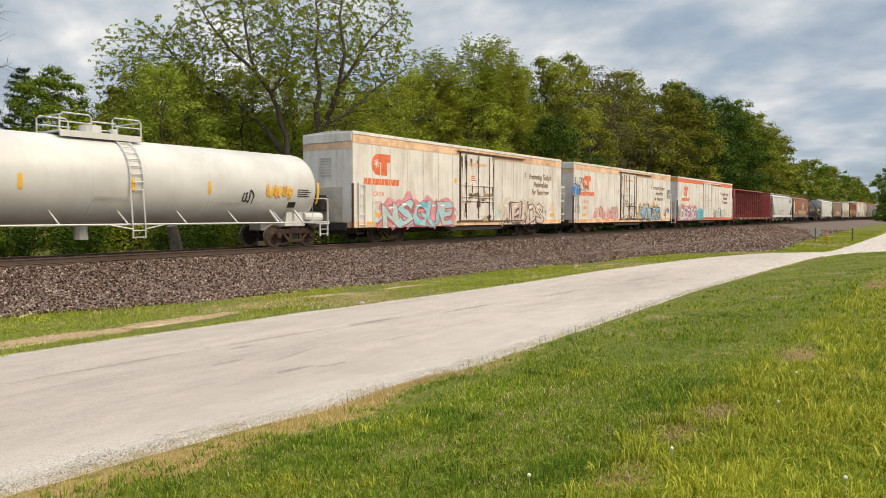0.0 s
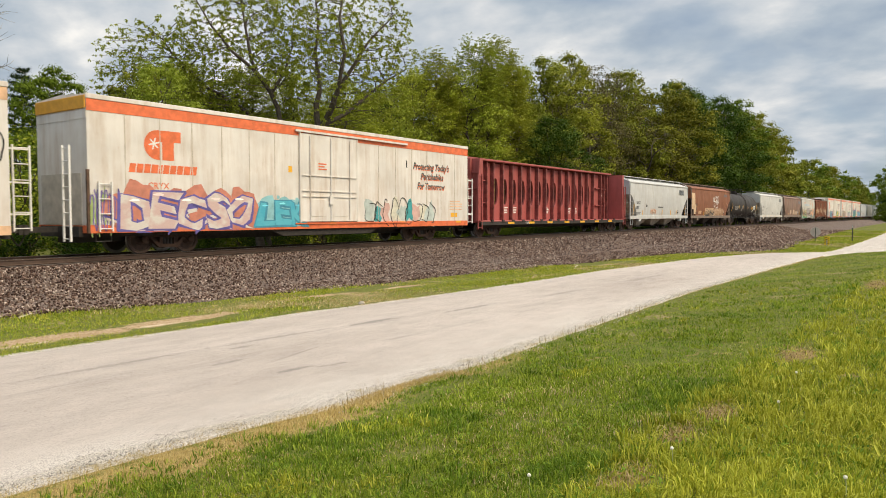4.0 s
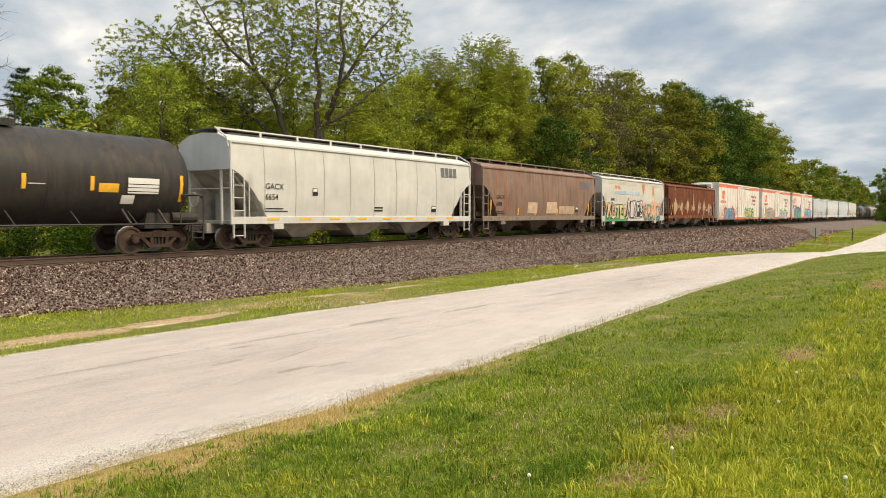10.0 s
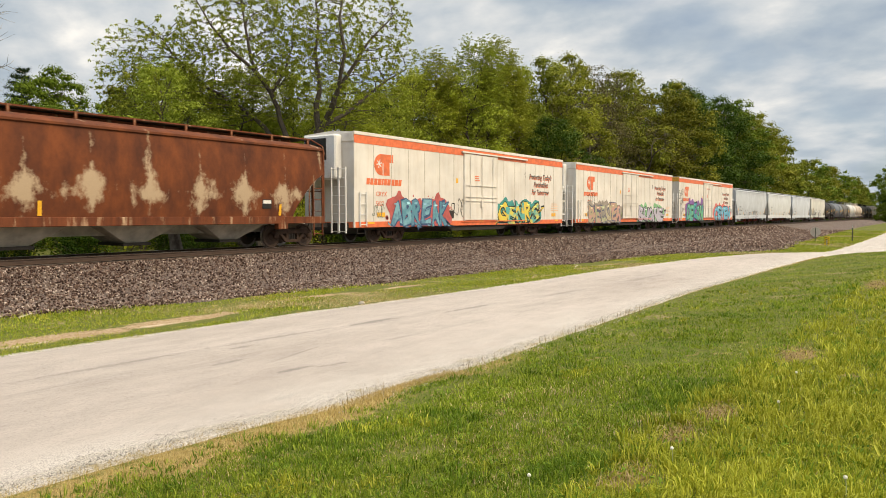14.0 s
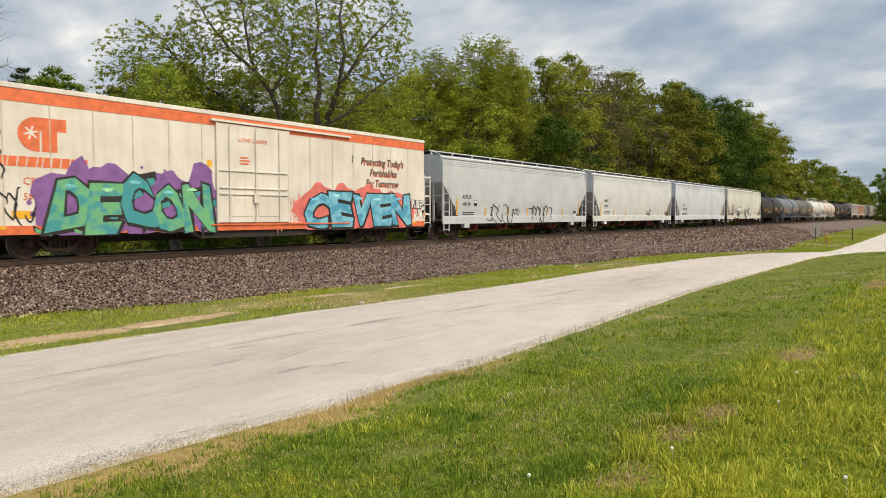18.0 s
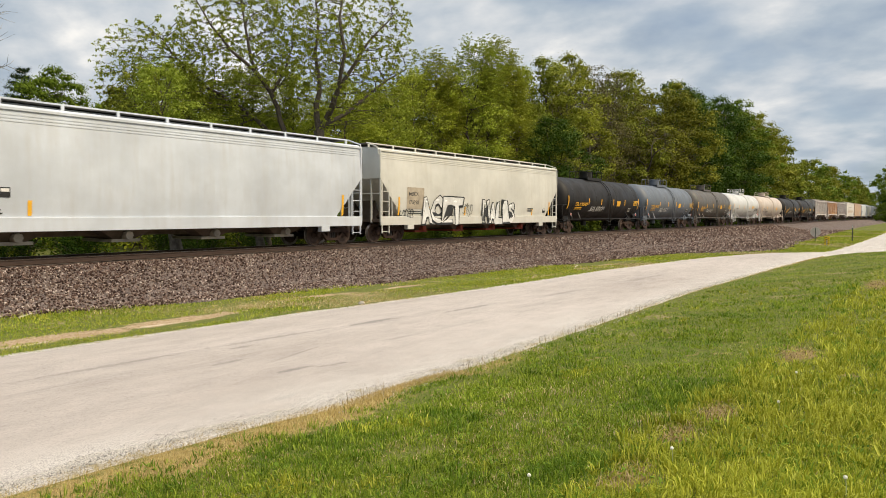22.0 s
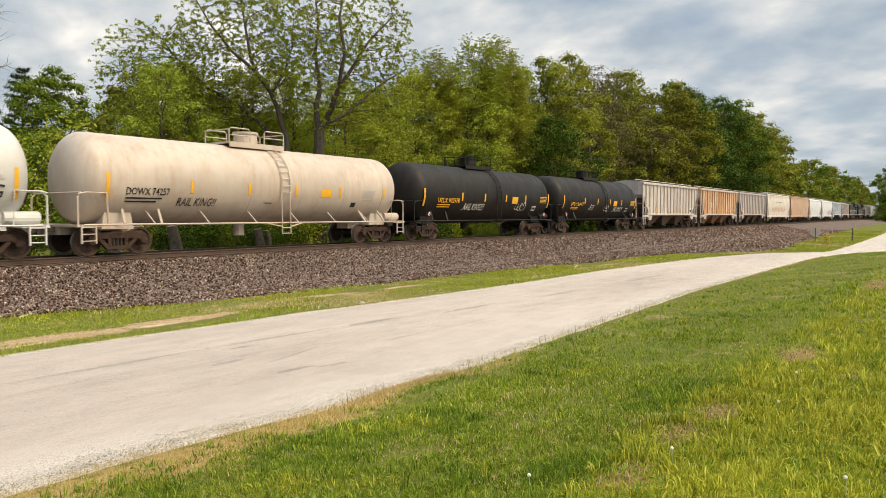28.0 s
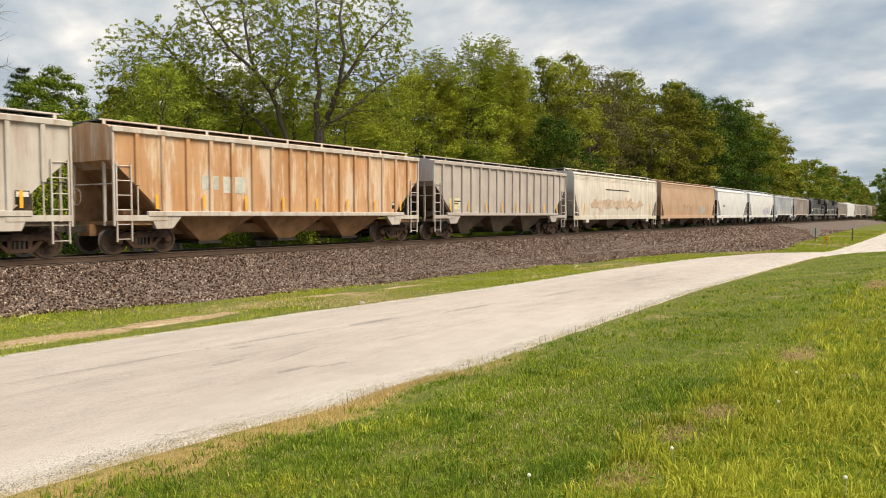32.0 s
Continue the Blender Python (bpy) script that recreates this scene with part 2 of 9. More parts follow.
def bank(x, y):
    """Height of the ground sheet."""
    z = -0.03
    foot = 5.6 if x < 40 else min(5.6, road_edges(x)[0])
    if y < foot:
        z += 0.48 * min(1, max(0, (foot - y) / 4.0)) ** 1.2
    if y > 11.5:
        z -= 0.08 * min(1, (y - 11.5) / 3)
    if y > 28:
        z += 0.35 * min(1, (y - 28) / 6)
    near = max(0, 1 - math.hypot(x - 12, y - 8) / 60)
    return z + 0.05 * near * noise.noise((x * 0.35, y * 0.35, 0)) * (1 if (y < 5.0 or y > 11.6) else 0)


def road_edges(x):
    """Near and far edge of the road beside the railway at x."""
    def lerp(table):
        for (a, ya), (b2, yb) in zip(table, table[1:]):
            if x <= b2:
                t = max(0, (x - a) / (b2 - a))
                return ya + (yb - ya) * t
        return table[-1][1]
    near = lerp([(-300, 5.9), (2, 5.85), (4.2, 5.78), (5.7, 5.5), (8.5, 5.45), (12, 5.5), (20, 5.75), (31, 5.6), (38, 5.3), (42.6, 4.95), (45.5, 4.2), (48.3, 3.0), (53, 1.4), (62, 0.7), (80, 0.8), (120, 1.8), (700, 2.0)])
    far = lerp([(-300, 11.4), (6, 11.45), (9, 11.35), (13, 11.05), (17, 10.8), (26, 10.6), (31, 10.25), (36.2, 9.75), (40.6, 8.75), (43, 7.8), (45.4, 5.6), (50, 5.4), (62, 5.45), (96, 6.0), (113, 6.6), (700, 7.5)])
    return near, far


FLARE_X = (-40, 3, 6.9, 11.6, 20.2, 27.7, 36, 39, 40.8, 43.4, 47, 52, 57, 66, 90, 153, 300)
FLARE_Y = (16.6, 16.6, 16.3, 15.4, 14.7, 13.7, 12.8, 12.3, 11.0, 9.4, 8.3, 8.6, 9.3, 9.6, 10.8, 13.0, 15.5)


def flare(x):
    """Where the spilt ballast ends towards the road."""
    return np.interp(x, FLARE_X, FLARE_Y)


def bands(xs):
    return sorted(set(xs))


def ground_sheet():
    xs = bands([-3000, -1500, -700, -350, -180, -90, -50] + [-30 + i * 1.5 for i in range(75)] + [85, 95, 110, 130, 160, 200, 260, 350, 500, 700, 1000, 1600, 3000])
    ys = bands([-3000, -1200, -500, -200, -90, -45, -25] + [-15 + i * 0.75 for i in range(60)] + [31, 34, 40, 50, 70, 110, 200, 500, 1200, 3000])
    nx = len(xs)
    verts = [(x, y, bank(x, y)) for y in ys for x in xs]
    faces = [(j * nx + i, j * nx + i + 1, (j + 1) * nx + i + 1, (j + 1) * nx + i) for j in range(len(ys) - 1) for i in range(nx - 1)]
    me = bpy.data.meshes.new("ground")
    me.from_pydata(verts, [], faces)
    me.materials.append(M_GROUND)
    tagged(new("ground", me), "flat verge of mown grass and bare dry earth", "ground", kind="structure")


# bare spots along the line where the mown verge meets the lime-green grass: x, y, half length, half width
BARE_SPOTS = ((4.30, 1.64, 0.42, 0.20), (5.32, 1.62, 0.34, 0.17), (6.05, 1.52, 0.42, 0.18), (9.35, 1.45, 0.80, 0.24), (19.54, 1.33, 1.80, 0.35))


def spot_mask(nt, x, y, rx, ry, turn=0.0, grain=2.6, lo=0.60, hi=0.69, most=0.95):
    """A ragged oval patch at (x, y)."""
    co, mp, gr = nt.nodes.new("ShaderNodeTexCoord"), nt.nodes.new("ShaderNodeMapping"), nt.nodes.new("ShaderNodeTexGradient")
    mp.vector_type = "TEXTURE"
    mp.inputs["Location"].default_value, mp.inputs["Scale"].default_value, mp.inputs["Rotation"].default_value = (x, y, 0), (rx, ry, 1000), (0, 0, radians(turn))
    gr.gradient_type = "SPHERICAL"
    nt.links.new(co.outputs["Object"], mp.inputs[0])
    nt.links.new(mp.outputs[0], gr.inputs[0])
    rag = nt.nodes.new("ShaderNodeMath"); rag.operation = "MULTIPLY_ADD"
    nt.links.new(gr.outputs["Fac"], rag.inputs[0])
    rag.inputs[1].default_value = 0.45
    nt.links.new(noise_node(nt, grain, 7, 0.75), rag.inputs[2])
    return ramp_node(nt, rag.outputs[0], (lo, grey(0)), (hi, grey(most)))


def mat_ground():
    m, nt, b = nodes_of("grass_soil")
    n = noise_node(nt, 0.5, 6, 0.65)
    f = noise_node(nt, 14, 5, 0.7)
    fine = noise_node(nt, 45, 4, 0.7)
    green = ramp_node(nt, f, (0.3, (0.095, 0.11, 0.024)), (0.7, (0.20, 0.215, 0.055)))
    earth = ramp_node(nt, f, (0.3, (0.26, 0.165, 0.085)), (0.5, (0.44, 0.31, 0.19)), (0.7, (0.66, 0.54, 0.40)))
    thatch = ramp_node(nt, f, (0.3, (0.13, 0.085, 0.035)), (0.5, (0.26, 0.18, 0.08)), (0.7, (0.44, 0.33, 0.17)))
    cover = ramp_node(nt, n, (0.58, grey(0)), (0.68, grey(0.75)))
    c = mix_node(nt, cover, green, earth)
    for x, y, rx, ry in ((6.2, 12.85, 2.6, 0.75), (9.0, 13.0, 2.2, 0.60), (13.0, 13.75, 2.4, 0.45), (17.0, 13.4, 1.8, 0.35), (21.0, 11.6, 4.0, 0.4), (28.0, 12.0, 4.0, 0.4), *BARE_SPOTS):
        c = mix_node(nt, spot_mask(nt, x, y, rx, ry), c, earth if y > 5 else thatch)
    for x, y, rx, ry in ((3.2, 5.25, 2.6, 0.62), (5.6, 5.2, 1.6, 0.45), (8.4, 5.2, 1.2, 0.35)):
        c = mix_node(nt, spot_mask(nt, x, y, rx, ry), c, ramp_node(nt, fine, (0.3, (0.22, 0.155, 0.06)), (0.7, (0.50, 0.38, 0.16))))
    # paler ragged patches in the worn strip
    for x, y, rx, ry in ((5.6, 12.45, 0.9, 0.20), (8.2, 12.75, 0.9, 0.20), (16.4, 13.4, 0.8, 0.14)):
        c = mix_node(nt, spot_mask(nt, x, y, rx, ry, 0, 5.0, 0.70, 0.85), c, (0.62, 0.51, 0.38))
    c = mix_node(nt, 0.5, c, ramp_node(nt, fine, (0.3, grey(0.5)), (0.65, grey(1.0))), "MULTIPLY")
    nt.links.new(c, b.inputs["Base Color"])
    b.inputs["Roughness"].default_value = 0.95
    b.inputs["Specular IOR Level"].default_value = 0.1
    bump(nt, b, f, 0.6, 0.05)
    return m


def mat_road():
    m, nt, b = nodes_of("worn_chip_seal")
    fine = noise_node(nt, 26, 6, 0.85)
    chips = noise_node(nt, 95, 3, 0.7)
    mid = noise_node(nt, 2.6, 6, 0.72, (0.45, 1, 1))
    broad = noise_node(nt, 0.45, 4, 0.6, (0.25, 1, 1))
    tracks = noise_node(nt, 1.25, 7, 0.72, (0.10, 1.3, 1), shift=(4, 0, 0))
    c = ramp_node(nt, broad, (0.3, (0.46, 0.40, 0.36)), (0.7, (0.60, 0.532, 0.487)))
    c = mix_node(nt, ramp_node(nt, tracks, (0.58, grey(0)), (0.70, grey(0.35))), c, (0.30, 0.28, 0.265))
    c = mix_node(nt, 0.42, c, ramp_node(nt, mid, (0.32, grey(0.60)), (0.62, grey(1.0))), "MULTIPLY")
    # the long worn joint of the old surface, and smudges of tar beside it
    for x, y, rx, ry, turn, k in ((5.4, 9.46, 2.6, 0.16, -1.2, 0.55), (8.2, 9.36, 2.4, 0.15, -3.5, 0.6), (10.6, 9.17, 1.5, 0.22, -2.5, 0.85), (13.4, 8.75, 1.8, 0.20, -3, 0.7), (17.5, 8.4, 2.6, 0.22, -2, 0.55), (23, 8.2, 4.0, 0.3, -1, 0.45),
                                  (6.4, 8.3, 0.55, 0.12, 0, 0.6), (6.65, 7.2, 0.60, 0.14, -6, 0.75), (7.2, 7.0, 0.5, 0.10, -10, 0.6), (5.6, 6.2, 0.45, 0.10, 8, 0.4), (7.3, 9.1, 0.5, 0.14, 0, 0.6), (7.5, 8.0, 1.3, 0.06, 14, 0.5), (9.5, 7.6, 1.0, 0.12, -4, 0.35)):
        c = mix_node(nt, spot_mask(nt, x, y, rx, ry, turn, 7.0, 0.68, 0.84, k), c, (0.25, 0.23, 0.215))
    c = mix_node(nt, 0.75, c, ramp_node(nt, fine, (0.30, grey(0.45)), (0.48, grey(0.90)), (0.72, grey(1.0))), "MULTIPLY")
    c = mix_node(nt, 0.6, c, ramp_node(nt, chips, (0.32, grey(0.32)), (0.46, grey(1.0))), "MULTIPLY")
    # loose dark and white chippings towards the verge
    co, sp = nt.nodes.new("ShaderNodeTexCoord"), nt.nodes.new("ShaderNodeSeparateXYZ")
    nt.links.new(co.outputs["Object"], sp.inputs[0])
    edge = nt.nodes.new("ShaderNodeMapRange")
    for k, v in (("From Min", 7.0), ("From Max", 5.75), ("To Min", 0.0), ("To Max", 1.0)):
        edge.inputs[k].default_value = v
    nt.links.new(sp.outputs["Y"], edge.inputs["Value"])
    chip2 = noise_node(nt, 80, 2, 0.5, shift=(3, 8, 1))
    lay = noise_node(nt, 1.3, 5, 0.7, (0.5, 1, 1), shift=(9, 2, 0))
    amt = nt.nodes.new("ShaderNodeMath"); amt.operation = "MULTIPLY"
    nt.links.new(edge.outputs[0], amt.inputs[0])
    nt.links.new(ramp_node(nt, lay, (0.40, grey(0.10)), (0.62, grey(0.85))), amt.inputs[1])
    c = mix_node(nt, amt.outputs[0], c, ramp_node(nt, chip2, (0.38, (0.15, 0.14, 0.135)), (0.45, (0.46, 0.43, 0.40)), (0.56, (0.74, 0.69, 0.63))))
    nt.links.new(c, b.inputs["Base Color"])
    b.inputs["Roughness"].default_value = 0.92
    bump(nt, b, fine, 0.7, 0.02)
    return m


def mat_ballast():
    m, nt, b = nodes_of("ballast_bed")
    v = nt.nodes.new("ShaderNodeTexVoronoi")
    co = nt.nodes.new("ShaderNodeTexCoord")
    nt.links.new(co.outputs["Object"], v.inputs["Vector"])
    v.inputs["Scale"].default_value = 20
    c = ramp_node(nt, v.outputs["Color"], (0.2, (0.045, 0.028, 0.023)), (0.5, (0.135, 0.094, 0.078)), (0.8, (0.30, 0.225, 0.19)))
    c = mix_node(nt, 0.35, c, ramp_node(nt, noise_node(nt, 0.7, 5, 0.65), (0.3, (0.09, 0.065, 0.055)), (0.7, (0.22, 0.17, 0.145))))
    nt.links.new(c, b.inputs["Base Color"])
    b.inputs["Roughness"].default_value = 0.9
    bump(nt, b, v.outputs["Distance"], 1.0, 0.06)
    return m


M_GROUND, M_ROAD, M_BALLAST = mat_ground(), mat_road(), mat_ballast()
M_STONE = mat_island("ballast_stone", ((0.0, (0.026, 0.014, 0.011)), (0.35, (0.090, 0.053, 0.041)), (0.65, (0.19, 0.126, 0.100)), (0.86, (0.38, 0.285, 0.235)), (1.0, (0.68, 0.58, 0.51))), 0.85)
M_RAIL = mat_plain("rusty_rail", (0.10, 0.065, 0.05), 0.65, 0.3, 6)
M_RAILTOP = mat_plain("polished_rail_head", (0.45, 0.44, 0.43), 0.3, 1.0, 6)
M_TIE = mat_plain("creosoted_tie", (0.075, 0.058, 0.048), 0.9, 0, 8, 0.4, 0.6)
ground_sheet()


def road_mesh():
    xs = [-300, -150, -80, -40] + [-20 + i * 0.4 for i in range(300)] + [105, 113, 130, 160, 220, 300, 420, 600]
    verts, faces = [], []
    cols = [0, 0.015, 0.3, 0.5, 0.7, 0.985, 1.0]
    for x in xs:
        a, b2 = road_edges(x)
        a += 0.12 * noise.noise((x * 0.9, 3, 0)) + 0.06 * noise.noise((x * 4, 7, 0))
        b2 += 0.10 * noise.noise((x * 0.8, 13, 0)) + 0.05 * noise.noise((x * 4, 17, 0))
        for k, u in enumerate(cols):
            verts.append((x, a + (b2 - a) * u, -0.03 if k in (0, 6) else -0.006 + 0.06 * u * (1 - u)))
    n = len(cols)
    for i in range(len(xs) - 1):
        for j in range(n - 1):
            faces.append((i * n + j, (i + 1) * n + j, (i + 1) * n + j + 1, i * n + j + 1))
    me = bpy.data.meshes.new("road")
    me.from_pydata(verts, [], faces)
    me.materials.append(M_ROAD)
    tagged(new("road", me), "pale worn chip-seal country road with faint cracks", "road", kind="structure")


road_mesh()
X0, X1 = -560.0, 1000.0


def railway():
    s = Shape()
    top = RAIL_Z - 0.20
    prof = [(TOE_Y - 0.5, TOE_Z - 0.3), (TOE_Y, TOE_Z), (SHOULDER_Y - 0.25, top - 0.06), (SHOULDER_Y, top), (2 * TRACK_Y - SHOULDER_Y, top), (2 * TRACK_Y - TOE_Y - 1.5, 0.1), (2 * TRACK_Y - TOE_Y - 1.5, -0.4)]
    s.loft([(x, prof) for x in (X0 - 300, -30, 60, X1 + 300)])
    tagged(new("ballast_bed", s.mesh("ballast_bed", M_BALLAST)), "sloping bed of grey-brown crushed stone ballast", "ballast", kind="structure")
    # the apron of spilt stone that widens towards the crossing
    xs = [-40 + 0.8 * i for i in range(260)] + [175, 200, 240, 300]
    edge = [float(flare(x)) + 0.35 * noise.noise((x * 0.5, 2, 0)) + 0.15 * noise.noise((x * 2.1, 5, 0)) for x in xs]
    cols = [(x, e + (TOE_Y + 0.25 - e) * u) for x, e in zip(xs, edge) for u in (0.0, 0.06, 0.4, 0.75, 1.0)]
    verts = [(x, y, (bank(x, y) - 0.02 if i % 5 == 0 else bank(x, y) + 0.03) if i % 5 < 4 else TOE_Z + 0.035) for i, (x, y) in enumerate(cols)]
    faces = [(i * 5 + k, i * 5 + 5 + k, i * 5 + 6 + k, i * 5 + 1 + k) for i in range(len(xs) - 1) for k in range(4)]
    me = bpy.data.meshes.new("ballast_apron")
    me.from_pydata(verts, [], faces)
    me.materials.append(M_BALLAST)
    tagged(new("ballast_apron", me), "spilt grey-brown ballast spread over the ground", "ballast", kind="structure")
    for side in (-1, 1):
        y = TRACK_Y + side * 0.755
        z = RAIL_Z
        r = [(y - 0.07, z - 0.17), (y + 0.07, z - 0.17), (y + 0.07, z - 0.155), (y + 0.012, z - 0.135), (y + 0.012, z - 0.05), (y + 0.036, z - 0.035),
             (y + 0.036, z - 0.008), (y + 0.028, z - 0.002), (y - 0.028, z - 0.002), (y - 0.036, z - 0.008), (y - 0.036, z - 0.035), (y - 0.012, z - 0.05), (y - 0.012, z - 0.135), (y - 0.07, z - 0.155)]
        rail = new("rail", Shape().loft([(X0, r), (X1, r)]).mesh("rail", M_RAIL))
        tagged(rail, "rust-brown steel rail on the ballast", "rail", "rails of the track")
        part("rail_head", Shape().box(X0, X1, y - 0.026, y + 0.026, z - 0.004, z + 0.001), M_RAILTOP, rail, "polished steel running surface")
    # sleepers: the nearest are single things, the rest one row
    tie = Shape().box(-0.115, 0.115, TRACK_Y - 1.3, TRACK_Y + 1.3, RAIL_Z - 0.35, RAIL_Z - 0.172, 0.012).mesh("railway_tie", M_TIE)
    far = Shape()
    x = X0
    while x < X1:
        if -4 < x < 76:
            t = tagged(new("railway_tie", tie), "dark creosoted wooden railway tie in the ballast", "railway tie", "ties under the rails")
            t.location = (x, 0.03 * math.sin(x * 7), 0)
        elif x < 420:
            far.box(x - 0.115, x + 0.115, TRACK_Y - 1.3, TRACK_Y + 1.3, RAIL_Z - 0.35, RAIL_Z - 0.172)
        x += 0.5
    tagged(new("railway_ties", far.mesh("railway_ties", M_TIE)), "long row of dark wooden railway ties", "railway ties", kind="stuff")


railway()


def value_noise(x, y, scale, seed, octaves=3):
    """Smooth patchy values in 0..1 over the plan."""
    total, amp, norm = 0.0, 1.0, 0.0
    for o in range(octaves):
        px, py = x * scale * 2 ** o + seed * 17.3, y * scale * 2 ** o - seed * 9.1
        ix, iy = np.floor(px), np.floor(py)
        fx, fy = px - ix, py - iy
        fx, fy = fx * fx * (3 - 2 * fx), fy * fy * (3 - 2 * fy)
        rnd = lambda a, b2: np.modf(np.abs(np.sin(a * 127.1 + b2 * 311.7 + seed * 74.7) * 43758.5453))[0]
        low = rnd(ix, iy) * (1 - fx) + rnd(ix + 1, iy) * fx
        high = rnd(ix, iy + 1) * (1 - fx) + rnd(ix + 1, iy + 1) * fx
        total, norm, amp = total + amp * (low * (1 - fy) + high * fy), norm + amp, amp * 0.55
    return total / norm


def ground_heights(x, y):
    """Height of the ground sheet under many points at once."""
    return np.array([bank(a, b2) for a, b2 in zip(x, y)])


def ballast_stones():
    """Loose stones over the slope that faces the road."""
    rng = np.random.default_rng(5)
    count = 62000
    x = rng.uniform(0, 1, count) ** 1.6 * 112 + 2
    low = flare(x) - 0.15 + 0.5 * (value_noise(x, x * 0, 0.5, 41) - 0.5)
    y = low + rng.uniform(0, 1, count) * (SHOULDER_Y + 0.4 - low)
    u = (y - TOE_Y) / (SHOULDER_Y - TOE_Y)
    z = np.where(u < 0, ground_heights(x, y) + 0.03, np.minimum(TOE_Z + u * (RAIL_Z - 0.2 - TOE_Z), RAIL_Z - 0.2))
    size = rng.uniform(0.018, 0.040, count) * (1 + (x > 30) * 0.35 + (x > 50) * 0.3 + (x > 75) * 0.5)
    oct_ = np.array([(1, 0, 0), (-1, 0, 0), (0, 1, 0), (0, -1, 0), (0, 0, 1), (0, 0, -1)], float)
    p = oct_[None] * rng.uniform(0.6, 1.25, (count, 6, 1)) + rng.normal(0, 0.22, (count, 6, 3))
    q = rng.normal(size=(count, 4)); q /= np.linalg.norm(q, axis=1, keepdims=True)
    a, b2, c, d = q.T
    rot = np.stack([np.stack([1 - 2 * (c * c + d * d), 2 * (b2 * c - a * d), 2 * (b2 * d + a * c)], -1),
                    np.stack([2 * (b2 * c + a * d), 1 - 2 * (b2 * b2 + d * d), 2 * (c * d - a * b2)], -1),
                    np.stack([2 * (b2 * d - a * c), 2 * (c * d + a * b2), 1 - 2 * (b2 * b2 + c * c)], -1)], 1)
    p = np.einsum("nij,nkj->nki", rot, p) * size[:, None, None] + np.stack([x, y, z + 0.012], -1)[:, None]
    tri = np.array([(0, 2, 4), (2, 1, 4), (1, 3, 4), (3, 0, 4), (2, 0, 5), (1, 2, 5), (3, 1, 5), (0, 3, 5)])
    faces = (np.arange(count)[:, None, None] * 6 + tri[None]).reshape(-1, 3)
    tagged(new("ballast_stones", numpy_mesh("ballast_stones", p.reshape(-1, 3), faces, M_STONE)), "loose grey and reddish crushed ballast stones", "ballast", kind="stuff")


ballast_stones()


# ---------------------------------------------------------------- grass
def mat_grass():
    m, nt, b = nodes_of("grass_blade")
    g = nt.nodes.new("ShaderNodeNewGeometry")
    green = ramp_node(nt, g.outputs["Random Per Island"], (0.0, (0.075, 0.12, 0.014)), (0.5, (0.26, 0.35, 0.036)), (0.93, (0.46, 0.54, 0.075)), (1.0, (0.66, 0.60, 0.30)))
    lime = ramp_node(nt, g.outputs["Random Per Island"], (0.0, (0.17, 0.22, 0.02)), (0.6, (0.46, 0.52, 0.05)), (1.0, (0.76, 0.77, 0.17)))
    n = noise_node(nt, 0.55, 4, 0.62, shift=(2.0, 0.6, 0))
    co, sp = nt.nodes.new("ShaderNodeTexCoord"), nt.nodes.new("ShaderNodeSeparateXYZ")
    nt.links.new(co.outputs["Object"], sp.inputs[0])
    band = nt.nodes.new("ShaderNodeMapRange")
    for k, v in (("From Min", 2.15), ("From Max", 1.2), ("To Min", -0.2), ("To Max", 0.2)):
        band.inputs[k].default_value = v
    nt.links.new(sp.outputs["Y"], band.inputs["Value"])
    add = nt.nodes.new("ShaderNodeMath"); add.operation = "ADD"
    nt.links.new(n, add.inputs[0]); nt.links.new(band.outputs[0], add.inputs[1])
    c = mix_node(nt, ramp_node(nt, add.outputs[0], (0.44, grey(0)), (0.58, grey(0.92))), green, lime)
    dry = noise_node(nt, 1.7, 6, 0.72, shift=(7.0, 3.0, 0))
    c = mix_node(nt, ramp_node(nt, dry, (0.53, grey(0)), (0.68, grey(0.75))), c, (0.42, 0.39, 0.13))
    tone = noise_node(nt, 3.4, 5, 0.7, shift=(1.0, 9.0, 0))
    c = mix_node(nt, 0.6, c, ramp_node(nt, tone, (0.34, grey(0.55)), (0.62, grey(1.0))), "MULTIPLY")
    nt.links.new(c, b.inputs["Base Color"])
    b.inputs["Roughness"].default_value = 0.7
    b.inputs["Specular IOR Level"].default_value = 0.3
    t, mx = nt.nodes.new("ShaderNodeBsdfTranslucent"), nt.nodes.new("ShaderNodeMixShader")
    nt.links.new(c, t.inputs[0])
    mx.inputs[0].default_value = 0.3
    nt.links.new(b.outputs[0], mx.inputs[1]); nt.links.new(t.outputs[0], mx.inputs[2])
    nt.links.new(mx.outputs[0], nt.nodes["Material Output"].inputs[0])
    return m


M_GRASS = mat_grass()
M_TURF = mat_island("green_turf", ((0.0, (0.125, 0.195, 0.016)), (0.5, (0.265, 0.36, 0.034)), (1.0, (0.46, 0.53, 0.075))), 0.7, 0.3)
M_LIME = mat_island("yellow_green_blade", ((0.0, (0.255, 0.276, 0.019)), (0.5, (0.451, 0.468, 0.044)), (1.0, (0.680, 0.671, 0.119))), 0.65, 0.3)
M_DARK = mat_island("dark_green_blade", ((0.0, (0.075, 0.145, 0.013)), (0.5, (0.155, 0.262, 0.023)), (1.0, (0.28, 0.40, 0.045))), 0.65, 0.3)
M_GOLD = mat_island("golden_dead_grass", ((0.0, (0.34, 0.24, 0.08)), (0.5, (0.56, 0.42, 0.16)), (1.0, (0.74, 0.60, 0.30))), 0.9)
M_STALK = mat_island("brown_seed_stalk", ((0.0, (0.27, 0.19, 0.075)), (1.0, (0.54, 0.42, 0.21))), 0.9)
